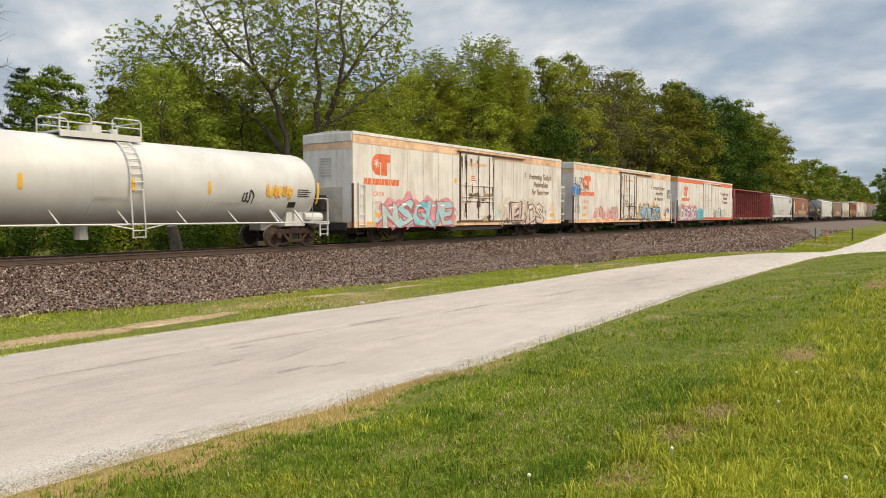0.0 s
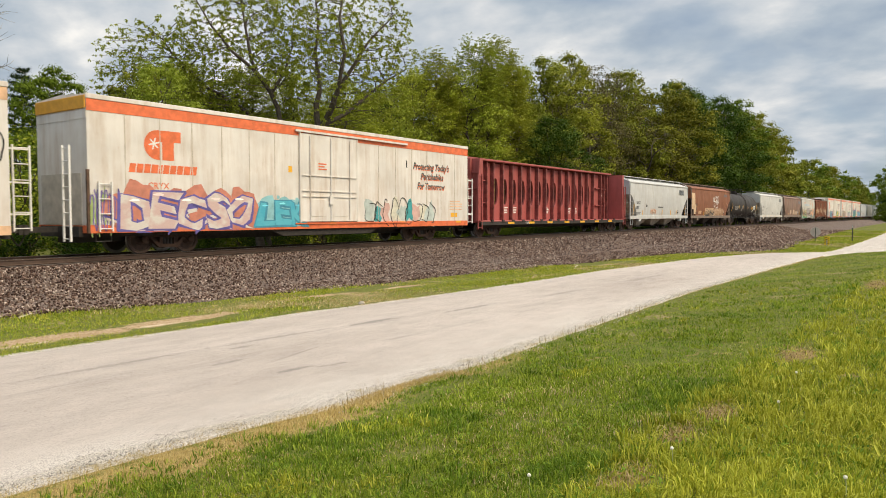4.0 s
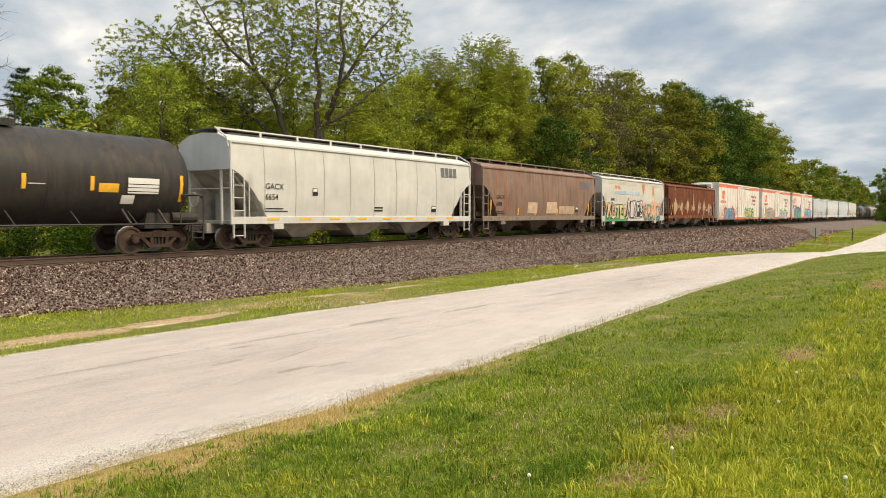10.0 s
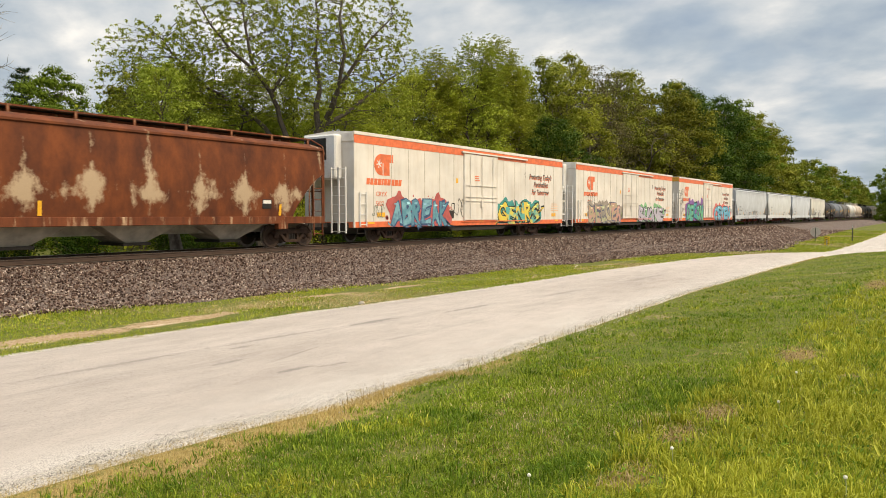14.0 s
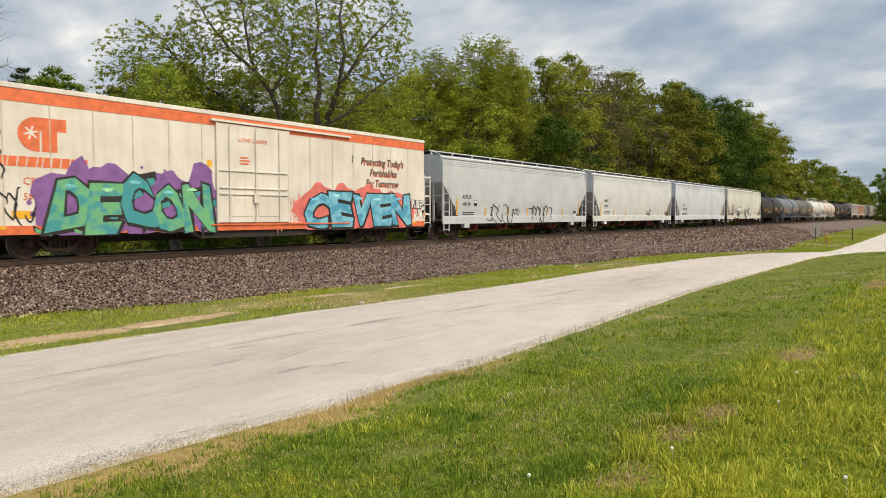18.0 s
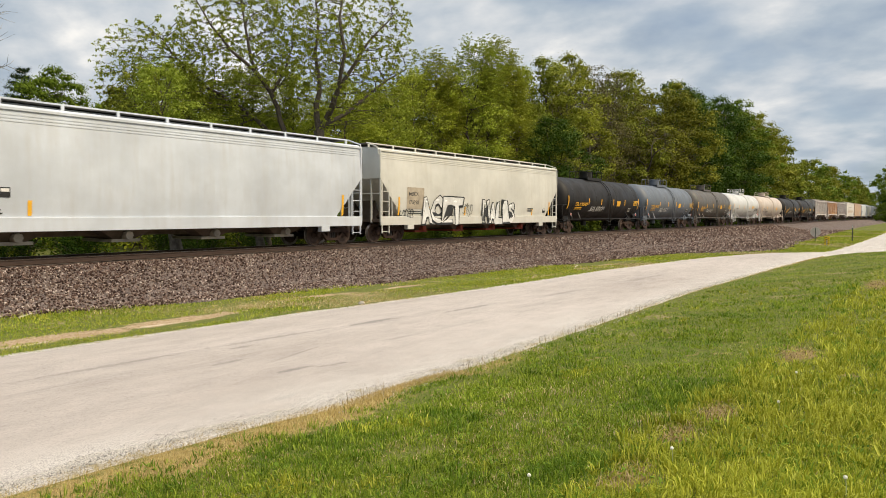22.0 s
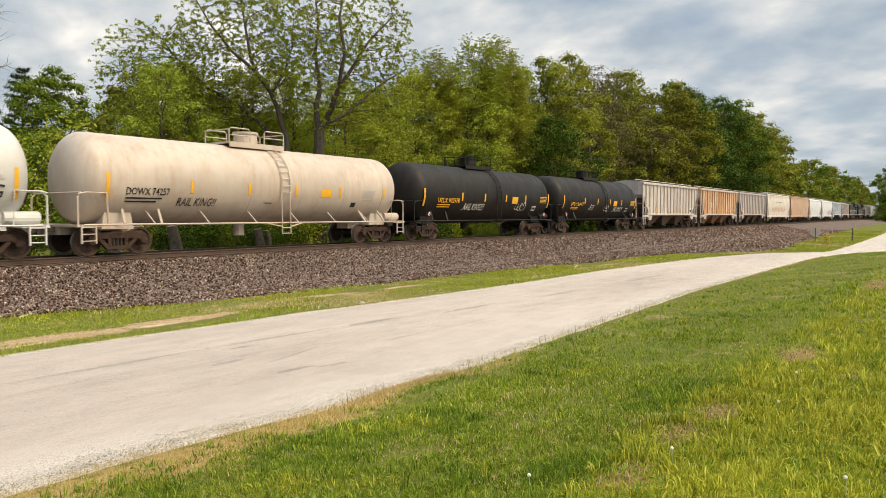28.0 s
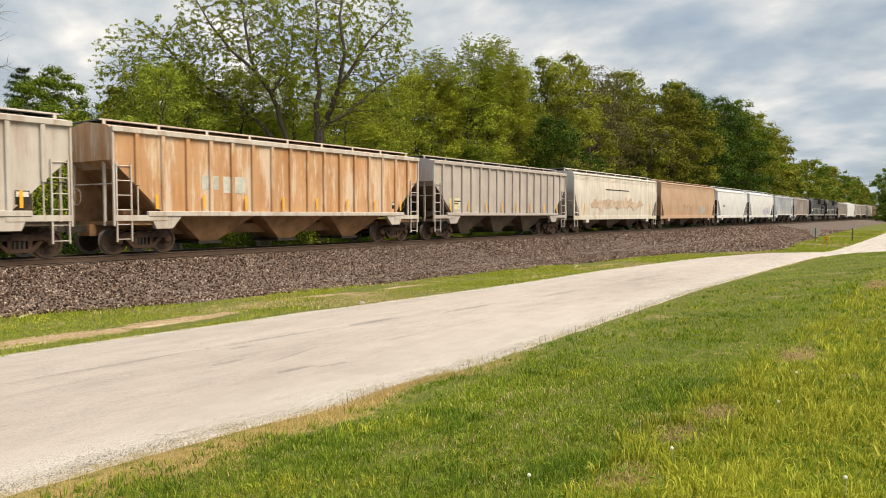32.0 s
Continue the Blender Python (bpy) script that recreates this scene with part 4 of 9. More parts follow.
def reach_out(wood, rng, p, targets, thick, tips, sides=6):
    """Branch from p towards a cloud of twig ends, splitting it in two at every fork."""
    n = len(targets)
    r = thick * math.sqrt(n)
    c = targets.mean(0)
    if n <= 2:
        for t in targets:
            t = Vector(t)
            mid = p.lerp(t, 0.55) + Vector(rng.normal(0, 0.06, 3)) * (t - p).length
            wood.rod([p, mid, t], [r * 0.8, r * 0.55, 0.004], 3)
            tips += [tuple(mid.lerp(t, 0.4)), tuple(t)]
        return
    d = Vector(c) - p
    q = p + d * rng.uniform(0.34, 0.5) + Vector(rng.normal(0, 0.045, 3)) * d.length
    mid = p.lerp(q, 0.5) + Vector(rng.normal(0, 0.022, 3)) * d.length
    wood.rod([p, mid, q], [r, r * 0.93, r * 0.84], max(3, sides))
    spread = targets - c
    w, ax = np.linalg.eigh(spread.T @ spread)
    side = spread @ (ax[:, 2] + rng.normal(0, 0.25, 3))
    order = np.argsort(side)
    cut = int(n * rng.uniform(0.36, 0.64))
    cut = min(n - 1, max(1, cut))
    reach_out(wood, rng, q, targets[order[:cut]], thick, tips, sides - 1)
    reach_out(wood, rng, q, targets[order[cut:]], thick, tips, sides - 1)


def leaf_spray(p, n_out, size, rng, material, droop=0.3):
    """Leaves at p, turned roughly to face n_out."""
    n = len(p)
    nn = n_out + rng.normal(0, 0.30, (n, 3)) + np.array([0, 0, droop])
    nn /= np.linalg.norm(nn, axis=1, keepdims=True) + 1e-9
    a = np.cross(nn, rng.normal(size=(n, 3))); a /= np.linalg.norm(a, axis=1, keepdims=True) + 1e-9
    b2 = np.cross(nn, a)
    s = size * rng.uniform(0.55, 1.25, (n, 1))
    v = np.stack([p - a * s, p + a * s * 0.55 + b2 * s * 0.75, p + a * s * 0.55 - b2 * s * 0.75], 1).reshape(-1, 3)
    return numpy_mesh("crown", v, np.arange(n * 3).reshape(-1, 3), material)


def wood_tree(name, label, seed, height, leaf, radius, low=0.12, lumps=22, leaves=3600, size=0.11, lump=0.34, widest=0.42, bark=None, twigs=5, thick=0.012, hollow=0.55):
    """A tree whose crown is made of billowing sprays of leaves at the ends of its boughs."""
    rng = np.random.default_rng(seed)
    root = tagged(new(name), label, "tree")
    cen, rad = [], []
    for k in range(lumps):
        u = (k + 0.5) / lumps
        v = u if u < 0.92 else 0.97
        env = (math.sin(math.pi / 2 * min(1, (v + 0.12) / widest)) if v < widest else math.cos(math.pi / 2 * (v - widest) / (1.06 - widest))) ** 0.75
        a = k * 2.4 + rng.normal(0, 0.4)
        R = radius * lump * rng.uniform(0.75, 1.3) * (0.72 + 0.4 * env)
        d = max(0.0, radius * env * rng.uniform(0.75, 1.1) - R * 0.7)
        cen.append((d * math.cos(a), d * math.sin(a), height * (low + (0.96 - low) * v) - R * 0.4))
        rad.append(R)
    cen, rad = np.array(cen), np.array(rad)
    # each bough carries smaller billows over its outer face
    per = 9
    sd = rng.normal(size=(lumps, per, 3))
    sd[:, :, 2] = np.abs(sd[:, :, 2]) - 0.45
    sd /= np.linalg.norm(sd, axis=2, keepdims=True)
    sub = (cen[:, None] + sd * rad[:, None, None] * np.array([0.72, 0.72, 0.58])).reshape(-1, 3)
    srad = np.repeat(rad, per) * rng.uniform(0.34, 0.58, lumps * per)
    share = srad ** 2 / (srad ** 2).sum()
    pick = rng.choice(lumps * per, leaves, p=share)
    d = rng.normal(size=(leaves, 3))
    d[:, 2] = np.where(d[:, 2] < -0.25, -d[:, 2] * rng.choice([-1, 1], leaves, p=[0.3, 0.7]), d[:, 2])
    d /= np.linalg.norm(d, axis=1, keepdims=True)
    deep = rng.uniform(0, 1, leaves) < (0.22 if hollow > 0.4 else 0.08)       # large shaded leaves inside the billows
    rr = (hollow + (1 - hollow) * rng.uniform(0, 1, (leaves, 1)) ** 0.7) * (1 + rng.normal(0, 0.16, (leaves, 1)))
    rr = np.where(deep[:, None], 0.45 * rr, rr)
    p = sub[pick] + d * rr * srad[pick][:, None] * np.array([1, 1, 0.75])
    twig = np.concatenate([cen + rng.normal(0, 0.45, cen.shape) * rad[:, None] for _ in range(twigs)])
    wood, tips = Shape(), []
    wood.smooth = True
    fork = Vector((rng.normal(0, 0.1), rng.normal(0, 0.1), height * (low + 0.10)))
    r0 = thick * math.sqrt(len(twig))
    wood.rod([(0, 0, -0.3), (0, 0, 0.25), fork], [r0 * 1.5, r0 * 1.15, r0], 8)
    reach_out(wood, rng, fork, twig, thick, tips, 6)
    part("trunk", wood, bark or M_BARK, root)
    part("crown", leaf_spray(p, d, size * np.where(deep, 1.7, 1.0)[:, None], rng, LEAF[leaf]), None, root)
    return root


def open_tree(name, label, seed, leaf, domes, stems, ends=420, clusters=3, size=0.15, thick=0.011, bark=None, per=6):
    """A spreading open-grown tree: every stem (base, fork) feeds the twig ends of its own domes; stars of leaves at the twigs."""
    rng = np.random.default_rng(seed)
    root = tagged(new(name), label, "tree")
    wood, tips = Shape(), []
    wood.smooth = True
    for (base, fork, share), (c, ax) in zip(stems, domes):
        n = int(ends * share)
        d = rng.normal(size=(n, 3)); d /= np.linalg.norm(d, axis=1, keepdims=True)
        d[:, 2] = np.where(d[:, 2] < -0.55, -d[:, 2], d[:, 2])
        t = np.array(c) + d * (rng.uniform(0, 1, (n, 1)) ** 0.30) * np.array(ax)
        r0 = thick * math.sqrt(n)
        a, b2 = Vector(base), Vector(fork)
        mid = a.lerp(b2, 0.5) + Vector(rng.normal(0, 0.12, 3))
        wood.rod([a, a.lerp(mid, 0.2), mid, b2], [r0 * 1.5, r0 * 1.2, r0 * 1.08, r0], 8)
        reach_out(wood, rng, b2, t, thick, tips, 7)
    part("trunk", wood, bark or M_BARK, root)
    if per:
        c = np.repeat(np.array(tips), clusters, 0)
        c = c + rng.normal(0, 0.22, c.shape)
        c = np.repeat(c, per, 0)
        out = rng.normal(size=c.shape); out[:, 2] = np.abs(out[:, 2]) * 0.4
        out /= np.linalg.norm(out, axis=1, keepdims=True)
        n = len(c)
        s = size * rng.uniform(0.7, 1.2, (n, 1))
        side = np.cross(out, rng.normal(0, 0.25, (n, 3)) + np.array([0, 0, 1.0])); side /= np.linalg.norm(side, axis=1, keepdims=True) + 1e-9
        drop = np.array([0, 0, -0.35]) * s
        v = np.stack([c, c + out * s * 0.7 + side * s * 0.28, c + out * s * 1.25 + drop, c + out * s * 0.7 - side * s * 0.28], 1).reshape(-1, 3)
        part("crown", numpy_mesh("crown", v, np.arange(n * 4).reshape(-1, 4), LEAF[leaf]), None, root)
    return root


def limb_tree(name, label, seed, leaf, limbs, domes, size=0.118, per=10, thick=0.0065):
    """A tree of given limbs; twig ends fill its domes, each fed from the nearest bend, with a star of leaves at every end."""
    rng = np.random.default_rng(seed)
    root = tagged(new(name), label, "tree")
    wood, tips, nodes = Shape(), [], []
    wood.smooth = True
    for k, (pts, r0, r1) in enumerate(limbs):
        fine = []
        for a, b2 in zip(pts, pts[1:]):
            a, b2 = Vector(a), Vector(b2)
            n = max(2, int((b2 - a).length / 0.7))
            fine += [a.lerp(b2, i / n) + Vector(rng.normal(0, 0.05, 3)) * (1 if i else 0) for i in range(n)]
        fine.append(Vector(pts[-1]))
        part("limb" if k else "trunk", smooth_rod(fine, [r0 + (r1 - r0) * i / (len(fine) - 1) for i in range(len(fine))]), M_BARK_GREY, root)
        nodes += [p for p in fine if p.z > 7.3]
    spots = np.array([tuple(p) for p in nodes])
    for c, ax, n in domes:
        d = rng.normal(size=(n, 3)); d /= np.linalg.norm(d, axis=1, keepdims=True)
        t = np.array(c) + d * (rng.uniform(0, 1, (n, 1)) ** 0.36) * np.array(ax)
        gap = np.linalg.norm(t[:, None] - spots[None], axis=2) + 1.2 * np.clip(spots[None, :, 2] - t[:, None, 2] + 0.3, 0, 9)
        owner = gap.argmin(1)
        for o in np.unique(owner):
            reach_out(wood, rng, nodes[o], t[owner == o], thick, tips, 5)
    part("branchwork", wood, M_BARK_GREY, root)
    c = np.repeat(np.array(tips), per, 0)
    out = rng.normal(size=c.shape); out[:, 2] = out[:, 2] * 0.55 + 0.1
    out /= np.linalg.norm(out, axis=1, keepdims=True)
    n = len(c)
    ln = size * rng.uniform(0.7, 1.25, (n, 1))
    side = np.cross(out, rng.normal(0, 0.3, (n, 3)) + np.array([0, 0, 1.0])); side /= np.linalg.norm(side, axis=1, keepdims=True) + 1e-9
    drop = np.array([0, 0, -0.45]) * ln
    v = np.stack([c, c + out * ln * 0.6 + side * ln * 0.30, c + out * ln * 1.25 + drop, c + out * ln * 0.6 - side * ln * 0.30], 1).reshape(-1, 3)
    part("crown", numpy_mesh("crown", v, np.arange(n * 4).reshape(-1, 4), LEAF[leaf]), None, root)
    return root


def smooth_rod(pts, radii):
    s = Shape()
    s.smooth = True
    return s.rod(pts, radii, 9)


def pine_tree(name, label, seed, height, reach):
    """A pine: a straight stem with whorls of rising boughs set with needle tufts."""
    rng = np.random.default_rng(seed)
    root = tagged(new(name), label, "tree")
    wood, tuft = Shape(), []
    wood.rod([(0, 0, -0.3), (0.05, 0, height * 0.5), (0, 0.05, height)], [0.22, 0.14, 0.02], 7)
    for k in range(20):
        u = 0.25 + 0.74 * k / 19
        for i in range(6):
            a = i * 1.047 + k * 0.5 + rng.normal(0, 0.2)
            ln = reach * (1.08 - u) ** 0.7 * rng.uniform(0.6, 1.15)
            p, q = Vector((0, 0, height * u)), Vector((math.cos(a) * ln, math.sin(a) * ln, height * u + 0.28 * ln))
            wood.rod([p, p.lerp(q, 0.5) - Vector((0, 0, 0.06 * ln)), q], [0.03, 0.02, 0.006], 3)
            tuft += [tuple(p.lerp(q, f)) for f in (0.4, 0.6, 0.75, 0.88, 1.0)]
    part("trunk", wood, M_BARK, root)
    c = np.repeat(np.array(tuft), 26, 0)
    d = rng.normal(size=c.shape); d /= np.linalg.norm(d, axis=1, keepdims=True)
    side = np.cross(d, rng.normal(size=c.shape)); side /= np.linalg.norm(side, axis=1, keepdims=True)
    ln = rng.uniform(0.16, 0.36, (len(c), 1))
    v = np.stack([c + side * 0.018, c - side * 0.018, c + d * ln], 1).reshape(-1, 3)
    part("needles", numpy_mesh("needles", v, np.arange(len(v)).reshape(-1, 3), LEAF["pine"]), None, root)
    return root


def grow(rng, base, direction, length, radius, depth, wood, tips, splits=3):
    """One shrub stem with its twigs."""
    pts, p, d = [base], base, direction.normalized()
    for i in range(3):
        d = (d + Vector(rng.normal(0, 0.15, 3)) + Vector((0, 0, 0.06))).normalized()
        p = p + d * (length / 3)
        pts.append(p)
        tips.append(tuple(p))
    wood.rod(pts, [radius * (1 - 0.2 * i) for i in range(4)], 3)
    if depth:
        for k in range(splits):
            nd = (d + Vector(rng.normal(0, 0.5, 3)) + Vector((0, 0, 0.15))).normalized()
            grow(rng, pts[1 + int(rng.integers(0, 3))], nd, length * 0.65, radius * 0.6, depth - 1, wood, tips, splits)


def make_shrub(name, label, seed, height, width, leaf, count=900, size=0.11):
    rng = np.random.default_rng(seed)
    root = tagged(new(name), label, "shrub")
    wood, tips = Shape(), []
    for i in range(7):
        a = rng.uniform(0, 2 * math.pi)
        d = Vector((math.cos(a) * rng.uniform(0.1, 0.9), math.sin(a) * rng.uniform(0.1, 0.9), 1))
        grow(rng, Vector((math.cos(a) * 0.2, math.sin(a) * 0.2, -0.1)), d, height * rng.uniform(0.35, 0.6), 0.03, 1, wood, tips, 3)
    part("stem", wood, M_BARK, root)
    tips = np.array(tips)
    tips[:, :2] *= width / max(0.5, np.abs(tips[:, :2]).max()) * 0.6
    tips[:, 2] *= height / tips[:, 2].max()
    part("foliage", leaves_mesh(tips, 0.28, max(2, count // len(tips)), size, rng, LEAF[leaf], 0.3), None, root)
    return root


def tree_height(x):
    """Roofline of the wood behind the railway."""
    t = [(-60, 13), (12, 10.5), (18, 10.2), (21, 12), (26, 13.5), (36, 14.5), (44, 13.8), (50, 16), (60, 17.6), (71, 19), (83, 18.4), (97, 19.6), (110, 21.6), (133, 23), (160, 24.4), (177, 21.5), (198, 19), (233, 18.6), (297, 18.6), (377, 16.5), (434, 15), (700, 14)]
    for (a, ha), (b2, hb) in zip(t, t[1:]):
        if x <= b2:
            return ha + (hb - ha) * max(0, (x - a) / (b2 - a))
    return 14


def wood_behind():
    kinds = [
        wood_tree("tree", "tall broadleaf tree in fresh olive-green spring leaf", 21, 10, "olive", 3.0, 0.12, 26, 18000, 0.067, 0.36, twigs=3),
        wood_tree("tree", "tall broadleaf tree with light yellow-green new leaves", 22, 10, "spring", 2.6, 0.16, 30, 17000, 0.050, 0.34, 0.5, None, 7, 0.010, 0.25),
        wood_tree("tree", "dense dark green broadleaf tree", 23, 10, "deep", 3.2, 0.06, 24, 18000, 0.069, 0.38, twigs=3),
        wood_tree("tree", "broadleaf tree with mid-green leaves at the wood's edge", 24, 10, "mid", 3.0, 0.06, 26, 18000, 0.069, 0.36, twigs=3),
        wood_tree("tree", "thinly leaved bronze-brown budding tree", 25, 10, "bronze", 2.7, 0.14, 34, 11000, 0.052, 0.36, 0.55, M_BARK_GREY, 9, 0.010, 0.2),
        wood_tree("tree", "rounded golden-olive broadleaf tree", 26, 10, "gold", 3.2, 0.05, 24, 18000, 0.069, 0.40, 0.5, twigs=3),
    ]
    near = [
        wood_tree("tree", "leafy tree in light green spring leaf beside the railway", 121, 10, "spring", 2.9, 0.08, 34, 23000, 0.049, 0.34, 0.45, None, 4),
        wood_tree("tree", "tree with thin yellow-green new leaves beside the railway", 122, 10, "fresh", 2.8, 0.10, 36, 19000, 0.046, 0.34, 0.5, None, 5, 0.010, 0.2),
        wood_tree("tree", "mid-green leafy tree beside the railway", 123, 10, "mid", 3.0, 0.06, 34, 23000, 0.049, 0.34, 0.45, None, 4),
    ]
    far = [
        wood_tree("tree", "distant dark green broadleaf tree of the wood", 31, 10, "deep", 3.1, 0.05, 14, 4000, 0.155, 0.42, twigs=2),
        wood_tree("tree", "distant light green broadleaf tree of the wood", 32, 10, "spring", 2.9, 0.05, 15, 4000, 0.149, 0.40, twigs=2),
        wood_tree("tree", "distant mid-green broadleaf tree of the wood", 33, 10, "mid", 3.1, 0.05, 14, 4000, 0.155, 0.42, twigs=2),
        wood_tree("tree", "distant olive-green broadleaf tree of the wood", 34, 10, "olive", 2.9, 0.05, 14, 4000, 0.155, 0.42, twigs=2),
    ]
    rng = random.Random(4)
    used = set()

    def put(src, x, y, h, w=1.0):
        if 60.2 < math.degrees(math.atan2(y, x)) < 69 and h > 6:
            return None
        k = h / 10
        m = pose(x, y, bank(x, y) - 0.05, 0, 0, rng.uniform(0, 360)) @ Matrix.Diagonal((k * w, k * w, k, 1))
        if src not in used:
            used.add(src)
            src.matrix_basis = m
            return src
        b2 = src.scale
        return copy_thing(src, m @ Matrix.Diagonal((1 / b2[0], 1 / b2[1], 1 / b2[2], 1)))
    # front rank along the railway, then the wood's depth
    x = -22.0
    while x < 430:
        h = tree_height(x)
        if x < 16: kind = 3
        elif x < 47: kind = rng.choice([1, 0, 1, 1])
        elif x < 53: kind = 1
        elif x < 64: kind = 0
        elif x < 72: kind = rng.choice([0, 1])
        elif x < 88: kind = rng.choice([4, 4, 4, 0])
        elif x < 106: kind = rng.choice([5, 5, 0])
        elif x < 142: kind = rng.choice([2, 2, 3])
        elif x < 172: kind = rng.choice([0, 3, 0])
        else: kind = 1
        f = rng.uniform(0.80, 1.03) if not 54 < x < 112 else rng.uniform(0.98, 1.14) * (0.88 if x < 66 else 1.0)
        if x > 172:
            put(far[rng.choice([3, 2, 3, 2])], x, rng.uniform(31, 35), h * f, rng.uniform(0.95, 1.2))
        elif x < 12:
            put(far[2], x, rng.uniform(33, 36), h * f, 1.1)
        elif 22 < x < 42:
            put(near[rng.choice([0, 2, 0]) if x < 29 else 1], x, rng.uniform(35, 38), h * 0.80, 1.05)
        elif x < 60:
            put(near[{0: 0, 5: 0, 1: 1, 4: 1, 3: 2, 2: 2}[kind]], x, rng.uniform(32, 35.5), h * f, rng.uniform(0.9, 1.1))
        else:
            put(kinds[kind], x, rng.uniform(32, 35.5), h * f, rng.uniform(0.85, 1.1))
        if x < 135:
            put(far[rng.choice([0, 2, 3, 3] if x < 120 else [0, 2, 0])], x + rng.uniform(-2, 2), rng.uniform(40, 46), h * (rng.uniform(0.72, 0.86) if x < 47 else rng.uniform(0.80, 0.97)), 1.25)
        if 12 < x < 62:
            put(far[rng.choice([0, 3])], x + rng.uniform(-2, 2), rng.uniform(50, 58), h * 0.8, 1.4)
        x += rng.uniform(3.3, 4.6) * (1 if x < 130 else 1.35 + (x > 172) * 0.6 + (x > 260) * 0.8)
    for i, (x, y, h) in enumerate(((26.5, 37.5, 11.5), (30.0, 36.5, 11.5), (33.5, 37.0, 12.5), (37.5, 35.0, 12.0), (41.0, 34.0, 12.0))):
        put(near[(1, 0, 1)[i % 3]], x, y, h, 1.15)
    # the trees where the railway leaves the view
    for x, y, h in ((262, 15.5, 18.5), (272, 12.5, 17), (284, 16.8, 18), (296, 13, 19), (310, 17.5, 17), (330, 16, 18), (350, 13, 17), (370, 18, 18)):
        put(far[2 if rng.random() < 0.6 else 0], x, y, h, 1.1)
    for i, src in enumerate(k for k in kinds + near + far if k not in used):
        put(src, 128 + 7 * i, 40, 19)
    # plain woods behind the camera
    for i in range(16):
        a = radians(195 + i * 10)
        put(far[rng.choice([0, 2, 3])], 80 * math.cos(a), 70 * math.sin(a) - 8, rng.uniform(10, 14), 1.4)


def single_trees():
    # seen from the road: across, depth and height of each limb's bends, then its thickness at both ends
    limbs = [([(0.0, 0, -0.4), (0.05, 0, 3.0), (-0.05, 0, 5.6), (0.0, 0, 7.0)], 0.40, 0.31),
             ([(0.0, 0, 7.0), (-0.15, 0.4, 8.6), (0.05, 0.6, 10.0), (-0.2, 0.8, 11.8), (0.0, 1.0, 13.8), (-0.2, 1.0, 15.8)], 0.20, 0.03),
             ([(0.0, 0, 7.0), (0.75, -0.5, 8.3), (1.15, -0.9, 9.4), (2.1, -1.2, 10.8), (3.0, -1.4, 12.2), (4.2, -1.5, 13.4)], 0.21, 0.03),
             ([(1.15, -0.9, 9.4), (1.5, -1.6, 11.3), (1.2, -1.8, 13.2), (1.5, -2.0, 15.4)], 0.13, 0.03),
             ([(0.3, 0.1, 7.4), (1.6, 1.2, 8.2), (2.9, 1.9, 9.4), (4.2, 2.3, 10.5), (5.5, 2.6, 11.3)], 0.15, 0.03),
             ([(-1.3, 0.2, -0.4), (-1.5, 0.1, 3.0), (-1.9, 0.0, 6.6), (-2.75, -0.3, 9.1), (-3.6, -0.5, 10.3), (-4.0, -0.6, 12.0), (-4.3, -0.6, 14.0), (-4.5, -0.7, 15.8)], 0.27, 0.03),
             ([(-1.6, 0.2, 5.0), (-3.2, 0.7, 7.2), (-4.9, 1.0, 8.6), (-6.6, 1.3, 9.6), (-8.2, 1.5, 11.2), (-9.6, 1.6, 12.8)], 0.17, 0.03),
             ([(-3.6, -0.5, 10.3), (-4.8, -1.4, 11.2), (-5.8, -2.0, 12.4), (-6.6, -2.2, 13.8)], 0.11, 0.03),
             ([(-2.75, -0.3, 9.1), (-2.0, 1.4, 10.6), (-1.6, 2.4, 12.4), (-1.5, 2.8, 14.2)], 0.11, 0.03)]
    domes = [((1.2, 0, 11.6), (5.0, 4.2, 5.2), 1500), ((-4.2, 0, 11.8), (4.3, 4.0, 4.8), 1050), ((-9.2, 1.4, 10.2), (4.0, 3.4, 3.7), 760)]
    t = limb_tree("walnut_tree", "spreading tree with stars of new leaves and dark forking limbs", 46, "spring", limbs, domes)
    t.matrix_basis = pose(30.67, 30.85, 0.1, 0, 0, -44.8)
    t = wood_tree("tree", "rounded young tree with golden-olive leaves", 53, 10.3, "olive", 3.0, 0.14, 34, 24000, 0.052)
    t.matrix_basis = pose(22.1, 35.7, 0.1, 0, 0, 40)
    pine_tree("pine_tree", "dark feathery pine at the end of the wood", 61, 12.2, 2.7).matrix_basis = pose(24.3, 53.8, 0.1)
    pine_tree("pine_tree", "dark feathery pine at the end of the wood", 161, 10.8, 2.4).matrix_basis = pose(22.6, 55.5, 0.1)
    t = wood_tree("tree", "rounded dark green tree beside the wood", 62, 12.3, "mid", 3.7, 0.1, 30, 42000, 0.085, 0.40, 0.62, hollow=0.42)
    t.matrix_basis = pose(24.6, 50, 0.1)
    for seed, x, y, h in ((81, 21.5, 44.0, 7.4), (82, 18.6, 41.0, 6.6), (83, 16.0, 43.0, 7.2)):
        t = wood_tree("tree", "low bright yellow-green tree at the end of the wood", seed, h, "mid" if seed == 82 else "spring", 3.2, 0.05, 24, 13000, 0.072)
        t.matrix_basis = pose(x, y, 0.1)
    t = wood_tree("tree", "low dense dark green tree at the railway's edge", 63, 11.2, "deep", 4.4, 0.04, 30, 32000, 0.075, 0.36, 0.45)
    t.matrix_basis = pose(57.9, 28.9, 0.1)
    t = wood_tree("tree", "small bright green tree at the railway's edge", 64, 7.6, "mid", 3.4, 0.05, 26, 20000, 0.068, 0.34, 0.4)
    t.matrix_basis = pose(47.0, 30.2, 0.1)
